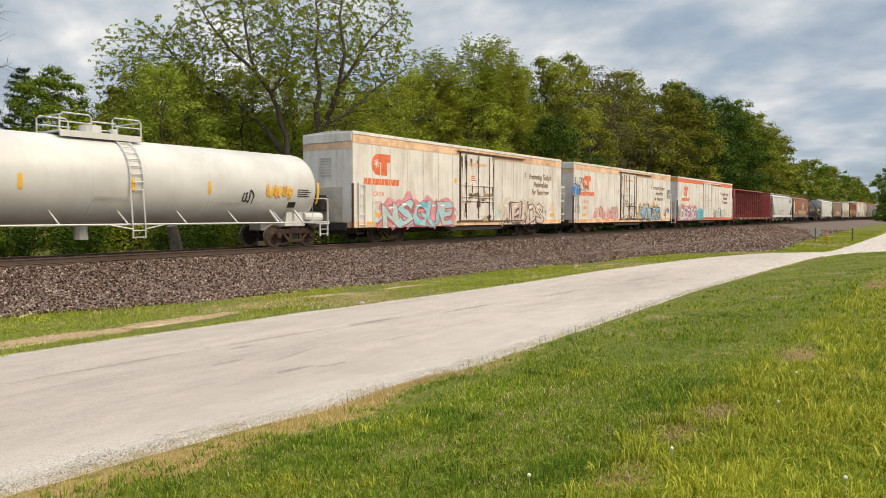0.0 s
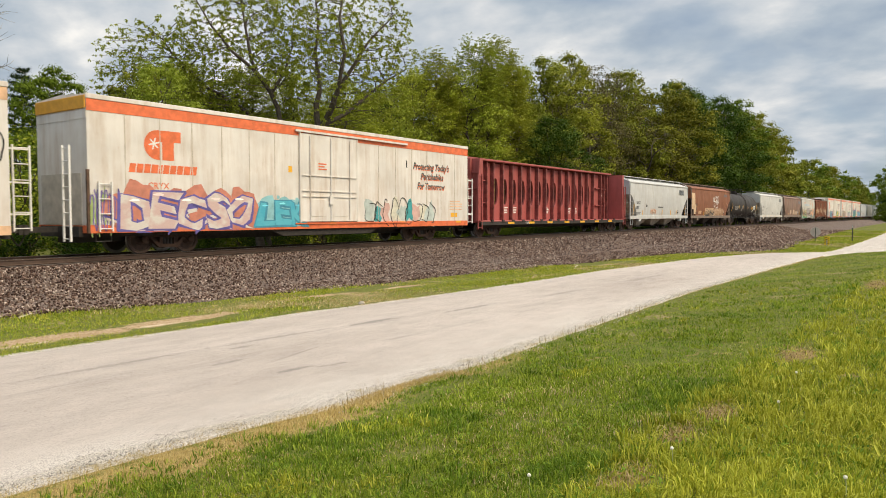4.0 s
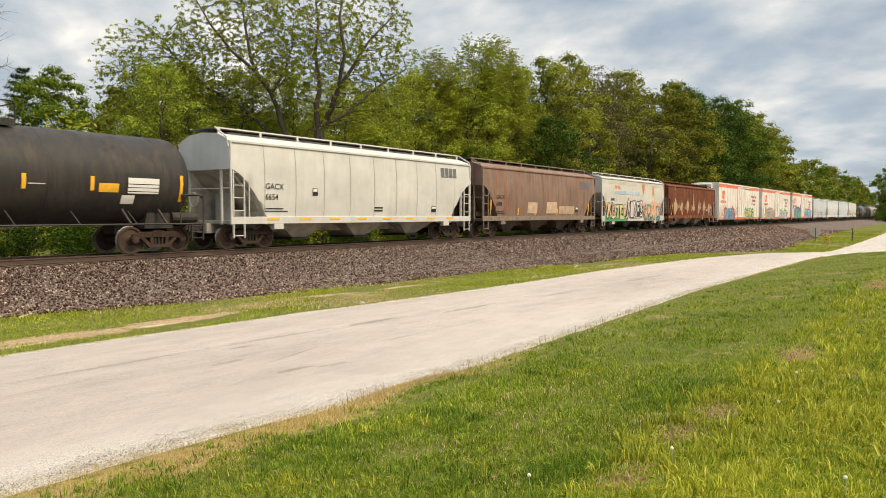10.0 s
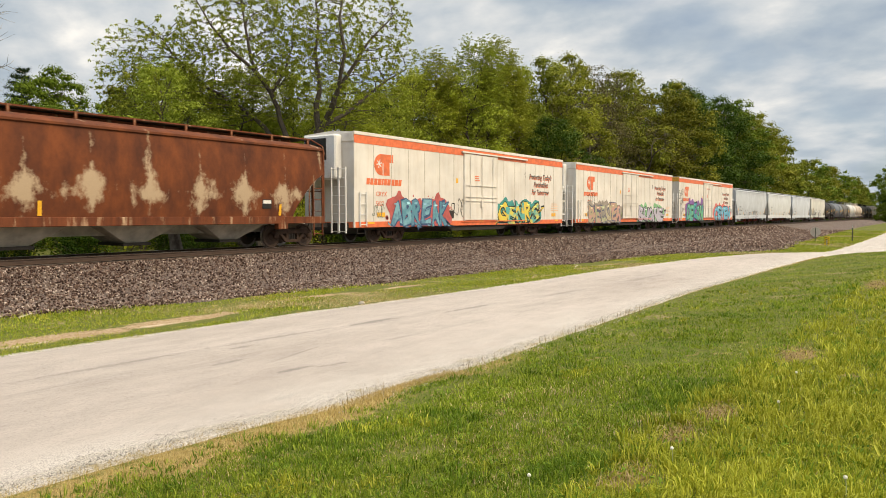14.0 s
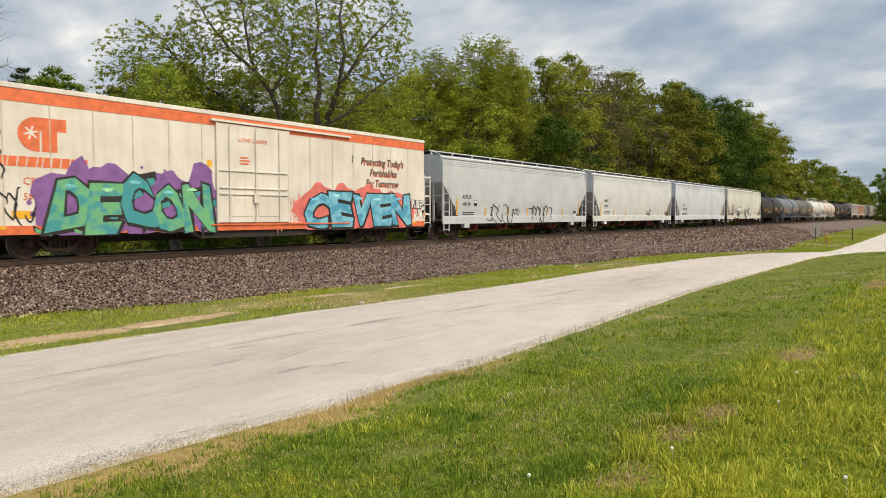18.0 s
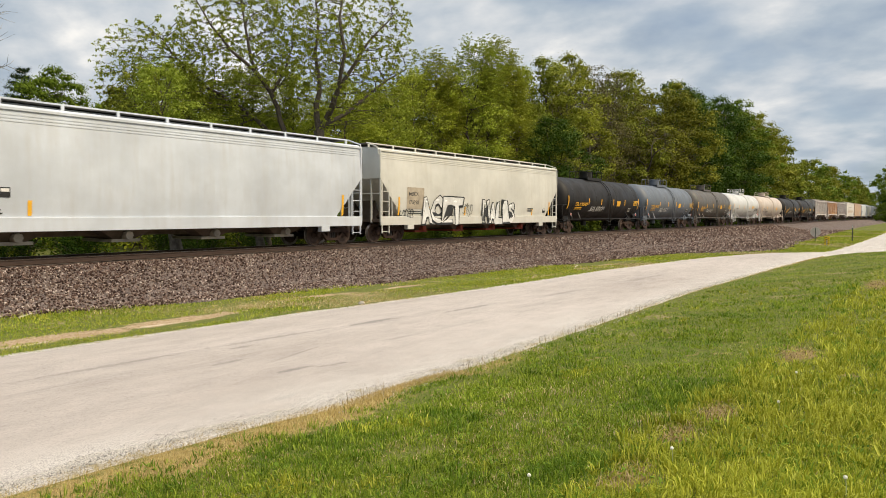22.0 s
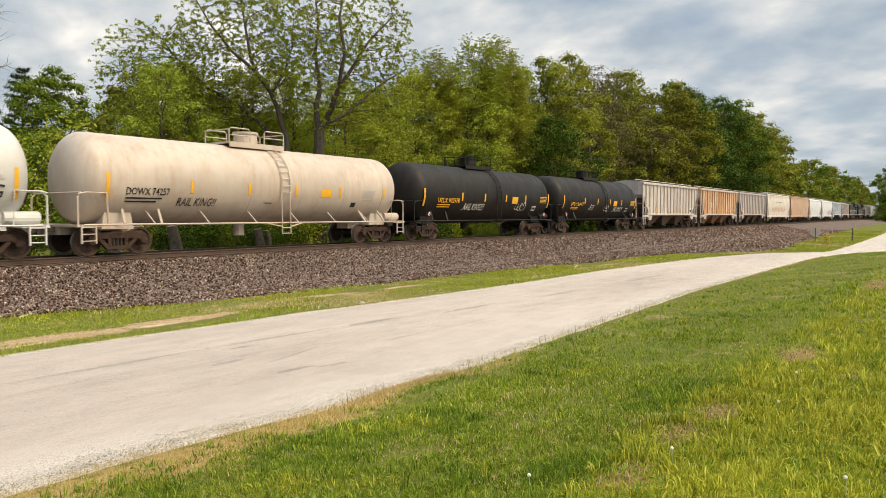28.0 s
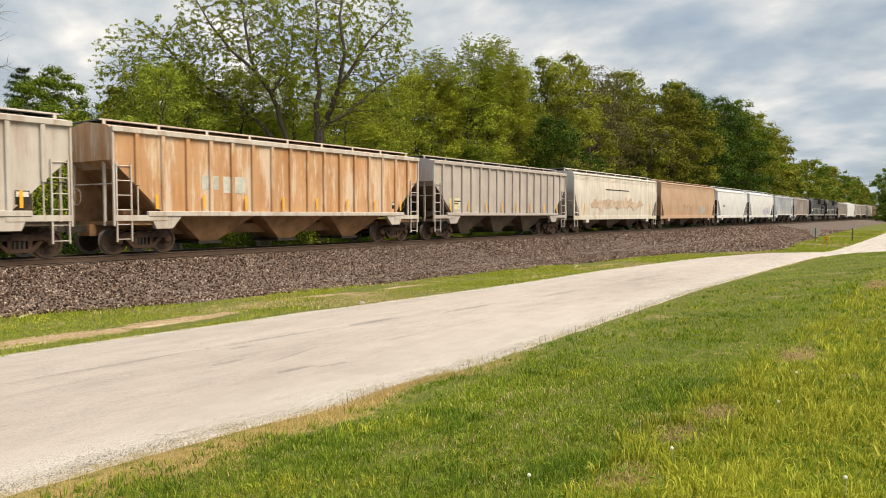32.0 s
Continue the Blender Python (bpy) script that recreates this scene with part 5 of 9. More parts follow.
    for seed, x, y, h, w in ((67, 50.5, 32.6, 16.8, 1.0), (68, 55.0, 32.8, 17.4, 0.85), (69, 46.5, 34.0, 15.0, 0.8)):
        t = open_tree("tree", "tall slim tree with pale thin leaves", seed, "spring", [((0, 0, h * 0.66), (3.0 * w, 3.0 * w, h * 0.36)), ((1.2, -0.6, h * 0.6), (2.0 * w, 2.0 * w, h * 0.28))],
                      [((0, 0, -0.3), (0.1, 0, h * 0.26), 0.65), ((0.2, -0.3, -0.3), (0.9, -0.5, h * 0.3), 0.35)], 480, 5, 0.15, 0.0085, None, 6)
        t.matrix_basis = pose(x, y, 0.1)
    bare = open_tree("bare_tree", "leafless grey tree with fine twigs", 66, "bronze", [((0, 0, 8.4), (4.8, 4.8, 4.6))], [((0, 0, -0.3), (0.1, 0, 3.6), 1.0)], 420, 1, 0.1, 0.011, M_BARK_PALE, 0)
    bare.matrix_basis = pose(10.0, 33, 0.1)
    for seed, x, y, h in ((91, 88.0, 30.6, 14.0), (92, 96.0, 31.0, 15.5)):
        t = open_tree("bare_tree", "leafless grey-brown tree with fine twigs in the wood", seed, "bronze", [((0, 0, h * 0.66), (4.2, 4.2, h * 0.34))], [((0, 0, -0.3), (0.1, 0, h * 0.25), 1.0)], 300, 1, 0.1, 0.009, M_BARK, 0)
        t.matrix_basis = pose(x, y, 0.1)


def undergrowth():
    kinds = [make_shrub("shrub", "dense dark green shrub beside the railway", 71, 3.6, 3.0, "deep", 3000, 0.085),
             make_shrub("shrub", "leafy mid-green shrub beside the railway", 72, 3.2, 2.8, "mid", 3000, 0.08),
             make_shrub("shrub", "light green bush in new leaf", 73, 4.2, 2.6, "fresh", 3600, 0.06),
             make_shrub("shrub", "distant green shrub at the wood's edge", 74, 4.0, 3.2, "mid", 700, 0.28),
             make_shrub("shrub", "distant dark green shrub at the wood's edge", 75, 4.0, 3.2, "deep", 700, 0.28)]
    rng = random.Random(9)
    used = set()
    x = 2.0
    while x < 230:
        for y, lo, hi in ((28.4, 0.35, 0.65), (30.6, 0.9, 1.5)):
            k = rng.choice(([0, 0, 1] if y < 29 else [1, 2, 1, 2]) if x < 58 else [3, 4, 4])
            s = rng.uniform(lo, hi) * (0.55 if y > 29 and 52 < x < 68 else 1)
            m = pose(x + rng.uniform(-1, 1), y + rng.uniform(-0.7, 0.7), 0.0, 0, 0, rng.uniform(0, 360)) @ Matrix.Diagonal((s * 1.25, s * 1.25, s, 1))
            if k in used:
                b2 = kinds[k].scale
                copy_thing(kinds[k], m @ Matrix.Diagonal((1 / b2[0], 1 / b2[1], 1 / b2[2], 1)))
            else:
                used.add(k)
                kinds[k].matrix_basis = m
        x += 2.3 if x < 58 else 4.4


def stumps():
    m_stump = mat_plain("weathered_grey_wood", (0.13, 0.11, 0.088), 0.95, 0, 6, 0.45, 0.7)
    for x, y, h, r in ((18.0, 26.5, 1.5, 0.26), (22.6, 26.6, 1.3, 0.22), (23.4, 26.9, 1.2, 0.14)):
        s = Shape()
        s.smooth = True
        s.rod([(0, 0, -0.3), (0.02, 0, 0.15), (-0.10, 0.02, h * 0.6), (-0.24, 0.0, h)], [r * 1.5, r * 1.1, r * 0.95, r * 0.85], 10)
        st = tagged(new("tree_stump"), "pale grey cut tree trunk beyond the track", "tree stump")
        st.location = (x, y, 0.15)
        part("trunk", s, m_stump, st)


stumps()
wood_behind()
single_trees()
undergrowth()

# ---------------------------------------------------------------- roadside marks
M_BLACK = mat_plain("black_paint", (0.018, 0.018, 0.018), 0.5, 0, 20, 0.3)
M_WHITE = mat_plain("white_paint", (0.72, 0.71, 0.69), 0.5, 0, 20, 0.1)
M_YELLOW = mat_plain("yellow_sheeting", (0.92, 0.62, 0.02), 0.4, 0, 20, 0.1)
M_GALV = mat_plain("galvanised_steel", (0.42, 0.43, 0.44), 0.45, 0.7, 15, 0.15)
M_GREENPOST = mat_plain("dark_green_post", (0.05, 0.06, 0.045), 0.6, 0.2, 15, 0.2)


def roadside():
    s = tagged(new("object_marker"), "small yellow and black striped marker board on a post", "road sign")
    s.location = (55.9, 6.95, 0)
    part("post", Shape().box(-0.03, 0.03, -0.03, 0.03, -0.2, 0.35), M_GALV, s)
    part("board", Shape().box(-0.02, -0.005, -0.16, 0.16, 0.02, 0.60), M_YELLOW, s)
    for k in range(4):
        z = 0.04 + 0.13 * k
        st = Shape().add([(-0.024, -0.155, z), (-0.024, 0.155, z + 0.10), (-0.024, 0.155, z + 0.15), (-0.024, -0.155, z + 0.05)], [(0, 1, 2, 3)])
        st.add([(-0.021, -0.155, z), (-0.021, 0.155, z + 0.10), (-0.021, 0.155, z + 0.15), (-0.021, -0.155, z + 0.05)], [(3, 2, 1, 0)])
        part("stripe", st, M_BLACK, s)
    p = tagged(new("marker_post"), "slim dark marker post in the grass", "post")
    p.location = (66, 6.4, 0)
    part("shaft", Shape().box(-0.04, 0.04, -0.04, 0.04, -0.2, 1.25, 0.01), M_GREENPOST, p)
    part("reflector", Shape().box(-0.05, -0.041, -0.035, 0.035, 1.05, 1.22), M_WHITE, p)
    d = tagged(new("round_sign"), "round grey road sign seen from its back", "road sign")
    d.location = (64.8, 8.9, 0)
    disc = Shape().lathe_y([(0.38, -0.004), (0.38, 0.004)], 0, 0, 0.72, 28)
    disc.v = [(y, x, z) for x, y, z in disc.v]
    part("disc", disc, mat_plain("weathered_aluminium", (0.52, 0.45, 0.40), 0.6, 0.0, 12, 0.15), d)
    part("post", Shape().box(-0.05, -0.006, -0.025, 0.025, -0.3, 1.05), M_GREENPOST, d)


roadside()


# ---------------------------------------------------------------- rolling stock: shared pieces
M_TRUCK = mat_plain("grimy_cast_steel", (0.055, 0.030, 0.020), 0.85, 0.1, 7, 0.4, 0.4)
M_WHEEL = mat_plain("brown_wheel_steel", (0.075, 0.046, 0.034), 0.7, 0.2, 7, 0.35)
M_RIM = mat_plain("worn_wheel_rim", (0.26, 0.23, 0.21), 0.45, 0.6, 9, 0.3)
M_UNDER = mat_plain("dark_underframe", (0.035, 0.030, 0.027), 0.85, 0, 7, 0.4)
M_REFLECT = mat_plain("yellow_reflector", (0.80, 0.42, 0.03), 0.45, 0, 20, 0.12)
M_GLASS = mat_plain("dark_cab_glass", (0.02, 0.025, 0.03), 0.08, 0, 5, 0.1)
MESHES = {}


def shared(key, build):
    if key not in MESHES:
        MESHES[key] = build()
    return MESHES[key]


def wheel_mesh(side):
    s = Shape()
    s.smooth = True
    s.lathe_y([(r, side * a) for r, a in ((0.09, 0.085), (0.14, 0.07), (0.17, 0.03), (0.35, 0.02), (0.385, 0.065), (0.455, 0.07), (0.46, -0.045), (0.485, -0.055), (0.485, -0.075), (0.38, -0.07), (0.1, -0.06))], 0, 0, 0, 24)
    me = s.mesh("wheel", M_WHEEL, 30)
    me.materials.append(M_RIM)
    for f in me.polygons:
        if 0.42 < math.hypot(f.center.x, f.center.z) < 0.475 and len(f.vertices) == 4:
            f.material_index = 1
    return me


def frame_mesh():
    s = Shape()
    for side in (-1, 1):
        a, b2 = side * 0.93, side * 1.07
        s.prism([(-1.02, 0.53), (-0.93, 0.66), (-0.62, 0.74), (0.62, 0.74), (0.93, 0.66), (1.02, 0.53), (0.86, 0.44), (0.66, 0.55), (-0.66, 0.55), (-0.86, 0.44)], a, b2)
        s.prism([(-0.68, 0.52), (-0.36, 0.20), (0.36, 0.20), (0.68, 0.52), (0.56, 0.55), (0.30, 0.31), (-0.30, 0.31), (-0.56, 0.55)], a, b2)
        for x in (-0.28, 0.28):
            s.box(x - 0.06, x + 0.06, min(a, b2), max(a, b2), 0.3, 0.6)
        s.box(-0.26, 0.26, min(a, b2) - 0.01, max(a, b2) + 0.01, 0.55, 0.70)
    s.box(-0.2, 0.2, -1.0, 1.0, 0.5, 0.78)
    return s.mesh("truck", M_TRUCK)


def cap_mesh(side):
    s = Shape()
    s.lathe_y([(0.13, 0), (0.13, side * 0.07), (0.10, side * 0.10), (0.05, side * 0.11)], 0, 0, 0, 12)
    return s.mesh("bearing_cap", M_TRUCK)


def spring_mesh():
    s = Shape()
    for x in (-0.13, 0, 0.13):
        s.rod([(x, 0, 0.31), (x, 0, 0.55)], 0.05, 7)
    return s.mesh("spring", M_UNDER)


def truck(car, x, axles=(-0.89, 0.89)):
    t = part("truck", shared("truck", frame_mesh), None, car)
    t.location.x = x
    for ax in axles:
        for side in (-1, 1):
            w = part("wheel", shared(("wheel", side), lambda: wheel_mesh(side)), None, t)
            w.location = (ax, side * 0.755, 0.46)
            c = part("bearing_cap", shared(("cap", side), lambda: cap_mesh(side)), None, t)
            c.location = (ax, side * 1.03, 0.46)
        part("axle", shared("axle", lambda: Shape().rod([(0, -0.7, 0.46), (0, 0.7, 0.46)], 0.08, 8).mesh("axle", M_UNDER)), None, t).location.x = ax
    for side in (-1, 1):
        part("spring", shared("spring", spring_mesh), None, t).location.y = side * 1.0
    return t


def coupler_mesh(d):
    s = Shape()
    s.box(min(0, -d * 0.9), max(0, -d * 0.9), -0.09, 0.09, 0.76, 0.94)
    s.prism([(0, 0.70), (d * 0.16, 0.70), (d * 0.16, 1.0), (0, 1.0)], -0.14, 0.05)
    s.rod([(-d * 0.1, 0.25, 0.75), (d * 0.05, 0.25, 0.45), (d * 0.14, 0.2, 0.35)], 0.025, 5)
    return s.mesh("coupler", M_UNDER)


def running_gear(car, half, inset):
    for d in (-1, 1):
        truck(car, d * (half - inset))
        part("coupler", shared(("coupler", d), lambda: coupler_mesh(d)), None, car).location.x = d * (half - 0.14)


def ladder(car, x, y, z0, z1, mat, width=0.42, along="x", rungs=0, label=""):
    s = Shape()
    n = rungs or max(3, int((z1 - z0) / 0.36))
    for k in (-1, 1):
        if along == "x":
            s.box(x + k * width / 2 - 0.022, x + k * width / 2 + 0.022, y - 0.03, y + 0.03, z0, z1)
        else:
            s.box(x - 0.03, x + 0.03, y + k * width / 2 - 0.022, y + k * width / 2 + 0.022, z0, z1)
    for i in range(n):
        z = z0 + 0.08 + (z1 - z0 - 0.16) * i / (n - 1)
        if along == "x":
            s.rod([(x - width / 2, y, z), (x + width / 2, y, z)], 0.018, 5)
        else:
            s.rod([(x, y - width / 2, z), (x, y + width / 2, z)], 0.018, 5)
    return part("ladder", s, mat, car, label)


# ---------------------------------------------------------------- writing and paint laid on a car's side
GLYPHS = {}


def glyphs(body, bold=0.0, shear=0.0):
    """Flat mesh of words: points (u, v) for letters 1 high, and faces."""
    key = (body, bold, shear)
    if key not in GLYPHS:
        cu = bpy.data.curves.new("words", "FONT")
        cu.body, cu.size, cu.offset, cu.shear, cu.resolution_u = body, 1.37, bold, shear, 2
        ob = bpy.data.objects.new("words", cu)
        me = bpy.data.meshes.new_from_object(ob)
        v = np.array([tuple(p.co)[:2] for p in me.vertices]).reshape(-1, 2)
        f = [tuple(p.vertices) for p in me.polygons]
        bpy.data.objects.remove(ob)
        bpy.data.curves.remove(cu)
        bpy.data.meshes.remove(me)
        GLYPHS[key] = (v, f)
    return GLYPHS[key]


def laid(name, uv, faces, skin, eps, material, car, label=""):
    """Lay a flat mesh (x, z) on the side whose half-width at height z is skin(z)."""
    me = bpy.data.meshes.new(name)
    me.from_pydata([(x, -skin(z) - eps, z) for x, z in uv], [], faces)
    me.materials.append(material)
    ob = new(name, me)
    ob.parent = car
    return tagged(ob, label)


def words(car, body, x, z, h, skin, material, w=None, bold=0.0, eps=0.006, name="lettering", shear=0.0, label=""):
    v, f = glyphs(body, bold, shear)
    lo, hi = v[:, 0].min(), v[:, 0].max()
    k = (w / (hi - lo)) if w else h
    uv = [(x + (a - lo) * k, z + b2 * h) for a, b2 in v]
    return laid(name, uv, f, skin, eps, material, car, label)


def patch(car, name, x0, x1, z0, z1, skin, material, eps=0.004, rows=1, label=""):
    uv, f = [], []
    for i in range(rows + 1):
        z = z0 + (z1 - z0) * i / rows
        uv += [(x0, z), (x1, z)]
    f = [(2 * i, 2 * i + 1, 2 * i + 3, 2 * i + 2) for i in range(rows)]
    return laid(name, uv, f, skin, eps, material, car, label)


def bars(car, x, z, w, lines, skin, material, h=0.07, gap=0.13, eps=0.006):
    """Writing too small to read, as plain bars."""
    rng = random.Random(int(x * 100) + lines)
    for i in range(lines):
        end = x + w * rng.uniform(0.7, 1.0)
        zz = z - i * gap
        laid("text_line", [(x, zz), (end, zz), (end, zz + h), (x, zz + h)], [(0, 1, 2, 3)], skin, eps, material, car)


def spray(car, shapes, skin, eps, material, name="paint_patch", label=""):
    uv, f = [], []
    for s in shapes:
        k = len(uv)
        uv += s
        f.append(tuple(range(k, k + len(s))))
    return laid(name, uv, f, skin, eps, material, car, label)


def scrawl(car, x, z, w, h, skin, material, seed, strokes=6, thick=0.03, eps=0.012, label="scrawled tag in thin paint lines"):
    """A tag of looping brush lines, each a stroke of its own."""
    rng = random.Random(seed)
    for s in range(strokes):
        uv, f = [], []
        cx = x + w * (s + 0.5) / strokes
        a0, a1 = rng.uniform(0, 6.28), rng.uniform(3.0, 5.8) * rng.choice((-1, 1))
        rx, rz = w / strokes * rng.uniform(0.45, 0.75), h * rng.uniform(0.36, 0.52)
        pts = []
        for i in range(17):
            t = a0 + a1 * i / 16
            pts.append((cx + rx * math.cos(t) + 0.16 * rx * math.sin(3 * t), z + h / 2 + rz * math.sin(t) * (1 + 0.25 * math.cos(2 * t + s))))
        for i, (xa, za) in enumerate(pts):
            (xp, zp), (xn, zn) = pts[max(0, i - 1)], pts[min(16, i + 1)]
            d = math.hypot(xn - xp, zn - zp) or 1
            k = thick / 2 * (0.6 + 0.4 * math.sin(math.pi * i / 16))
            uv += [(xa + (zn - zp) / d * k, za - (xn - xp) / d * k), (xa - (zn - zp) / d * k, za + (xn - xp) / d * k)]
        f = [(2 * i, 2 * i + 1, 2 * i + 3, 2 * i + 2) for i in range(16)]
        laid("graffiti_stroke", uv, f, skin, eps + 0.0006 * s, material, car, label if s == 0 else "")


PAINTS = {}


def paint(col, second=None):
    """Sprayed paint; with a second colour the two fade into one another in patches."""
    key = (col, second)
    if key not in PAINTS:
        if second is None:
            PAINTS[key] = mat_plain("spray_paint", col, 0.55, 0, 3.0, 0.22)
        else:
            m, nt, b = nodes_of("spray_paint_fade")
            n = noise_node(nt, 2.1, 2, 0.5, (1, 1, 1.3))
            f = noise_node(nt, 30, 4, 0.7)
            c = mix_node(nt, ramp_node(nt, n, (0.42, grey(0)), (0.58, grey(1))), col, second)
            c = mix_node(nt, 0.3, c, ramp_node(nt, f, (0.3, grey(0.6)), (0.7, grey(1))), "MULTIPLY")
            nt.links.new(c, b.inputs["Base Color"])
            b.inputs["Roughness"].default_value = 0.55
            PAINTS[key] = m
    return PAINTS[key]


def bolt(rng, x, z, w, h):
    """A jagged arrow-like stroke, as a closed outline."""
    lean = rng.uniform(-0.5, 0.5) * h
    up = [(x, z), (x + w * 0.35, z + h * 0.42 + lean * 0.2), (x + w * 0.28, z + h * 0.55), (x + w * 0.72, z + h * 0.72), (x + w * 0.62, z + h * 0.92), (x + w, z + h)]
    t = 0.16 * h
    return up + [(a + t * 0.25, b2 - t - 0.05 * h * (i % 2)) for i, (a, b2) in enumerate(reversed(up))]


def piece(car, word, x, z, w, h, skin, fills, outline, halo=None, seed=1, fat=0.085, eps=0.020, label="", wild=0.0, seam=0.05):
    """Graffiti letters: a halo of sprayed colour, a drop shadow, an outline, and a filling that fades from colour to colour."""
    rng = random.Random(seed)
    n = len(word)
    if halo:
        shapes = [blob(rng, x + w * (i + 0.5) / n, z + h * rng.uniform(0.40, 0.6), w / n * 0.85, h * rng.uniform(0.55, 0.70), 26, 0.34 if wild else 0.24) for i in range(n)]
        for i, s in enumerate(shapes):
            s = [(a, max(b2, z)) for a, b2 in s]
            spray(car, [s], skin, eps - 0.005 + 0.0004 * i, paint(halo), "graffiti_cloud")
        for i in range(12):
            a = rng.uniform(0, 6.28)
            cx, cz, k = x + w * (0.5 + 0.60 * math.cos(a)), z + h * (0.5 + 0.66 * math.sin(a)), rng.uniform(0.03, 0.10)
            if z + 0.05 < cz:
                spray(car, [blob(rng, cx, cz, k, k, 12, 0.1)], skin, eps - 0.006, paint(halo), "graffiti_dot")
    if wild:
        for i in range(n + 1):
            bz = z + h * rng.uniform(-0.02, 0.35)
            b = bolt(rng, x + w * (i - 0.35) / n, bz, w / n * rng.uniform(0.9, 1.4), h * rng.uniform(0.45, 0.75) * rng.choice((1, -0.6)))
            b = [(p, min(max(q, z - 0.02), z + h * 1.12)) for p, q in b]
            cx, cz = sum(p for p, q in b) / len(b), sum(q for p, q in b) / len(b)
            spray(car, [[(cx + (p - cx) * 1.08, cz + (q - cz) * 1.35) for p, q in b]], skin, eps - 0.0012 + 0.0002 * i, paint(outline), "graffiti_outline")
            spray(car, [b], skin, eps + 0.0014 + 0.0002 * i, paint(fills[(i + 1) % len(fills)], fills[i % len(fills)]), "graffiti_arrow")
    for i, ch in enumerate(word):
        lean = rng.uniform(-0.2, 0.2)
        dz, zh = rng.uniform(-0.06, 0.06) * h, h * rng.uniform(0.92, 1.08)
        cx, cw = x + w * i / n - 0.06 * w / n, w / n * 1.16
        bend, swell, ph = rng.uniform(-0.10, 0.10), rng.uniform(-0.18, 0.18), rng.uniform(0, 6.28)
        base = glyphs(ch, fat + seam)[0]
        blo, bhi, bbo, bto = base[:, 0].min(), base[:, 0].max(), base[:, 1].min(), base[:, 1].max()
        tint = fills[i % len(fills)]
        other = fills[(i + 1) % len(fills)] if len(fills) > 1 else tuple(c * 0.82 for c in tint)
        for layer, off, sx, sz in (("graffiti_shadow", fat + seam, 0.035, -0.05), ("graffiti_outline", fat + seam, 0, 0), ("graffiti_letter", fat, 0, 0)):
            v, f = glyphs(ch, off)
            uv = []
            for a, b2 in v:
                t, u = (b2 - bbo) / (bto - bbo), (a - blo) / (bhi - blo)
                u2 = 0.5 + (u - 0.5) * (1 + swell * (t - 0.5) * 2) + bend * math.sin(t * 3.1) + (0.05 + 0.07 * wild) * math.sin(t * 9 + ph)
                t2 = t + (0.03 + 0.05 * wild) * math.sin(u * 7 + ph * 2)
                uv.append((cx + u2 * cw + lean * (t - 0.5) * zh + sx, max(z - 0.03, z + dz + t2 * zh + sz)))
            top = layer == "graffiti_letter"
            lift = {"graffiti_shadow": 0.0, "graffiti_outline": 0.003, "graffiti_letter": 0.0055}[layer]
            laid(layer, uv, f, skin, eps + lift + 0.0005 * (i % 3), paint(tint, other) if top else paint(outline), car, label if top and i == 0 else "")
        # a light glint along the upper edge of the letter
        gx, gz = cx + cw * rng.uniform(0.3, 0.6), z + dz + zh * 0.84
        glint = tuple(min(0.9, c * 1.4 + 0.10) for c in tint)
        spray(car, [blob(rng, gx, gz, cw * 0.15, zh * 0.035, 10, 0.3)], skin, eps + 0.009, paint(glint), "graffiti_glint")


def muddle(car, x, z, w, h, skin, cols, outline, seed, n=9, eps=0.006, label="illegible faded graffiti"):
    """Graffiti that cannot be read: overlapping sprayed shapes and lines."""
    rng = random.Random(seed)
    for i in range(n):
        cx = x + w * (i + 0.5) / n
        spray(car, [blob(rng, cx + rng.uniform(-0.1, 0.1), z + h * rng.uniform(0.35, 0.65), w / n * rng.uniform(0.5, 0.8), h * rng.uniform(0.28, 0.52), 14, 0.45)], skin, eps + 0.0007 * i, paint(cols[i % len(cols)]), "graffiti_patch", label if i == 0 else "")
    if outline:
        scrawl(car, x, z, w, h, skin, paint(outline), seed, n, 0.045, eps + 0.009, label)


# ---------------------------------------------------------------- rolling stock: the kinds
ORANGE = mat_plain("faded_orange_paint", (0.70, 0.16, 0.06), 0.5, 0, 4, 0.2)
ORANGE_PALE = mat_plain("sun_bleached_orange_paint", (0.72, 0.46, 0.29), 0.6, 0, 1.2, 0.4)
M_CREAM_END = mat_plain("dusty_cream_end", (0.50, 0.46, 0.40), 0.6, 0, 2, 0.25)
# darker cream that paints the thin shadow line of each panel seam
M_CREAM_SEAM = mat_plain("shadow_line_panel_seam", (0.50, 0.45, 0.38), 0.6, 0, 1.5, 0.3)
M_AMBER = mat_plain("amber_band", (0.66, 0.33, 0.04), 0.5, 0, 4, 0.15)
M_TEAL = mat_plain("faded_dark_lettering", (0.055, 0.085, 0.085), 0.5)
M_GRATE = mat_plain("grey_steel_grating", (0.16, 0.15, 0.14), 0.7, 0.3, 9, 0.3)
M_RUSTY = mat_plain("blackened_rusty_hardware", (0.105, 0.062, 0.042), 0.85, 0.1, 5, 0.55)


def car_root(name, label, category, group):
    return tagged(new(name), label, category, group)


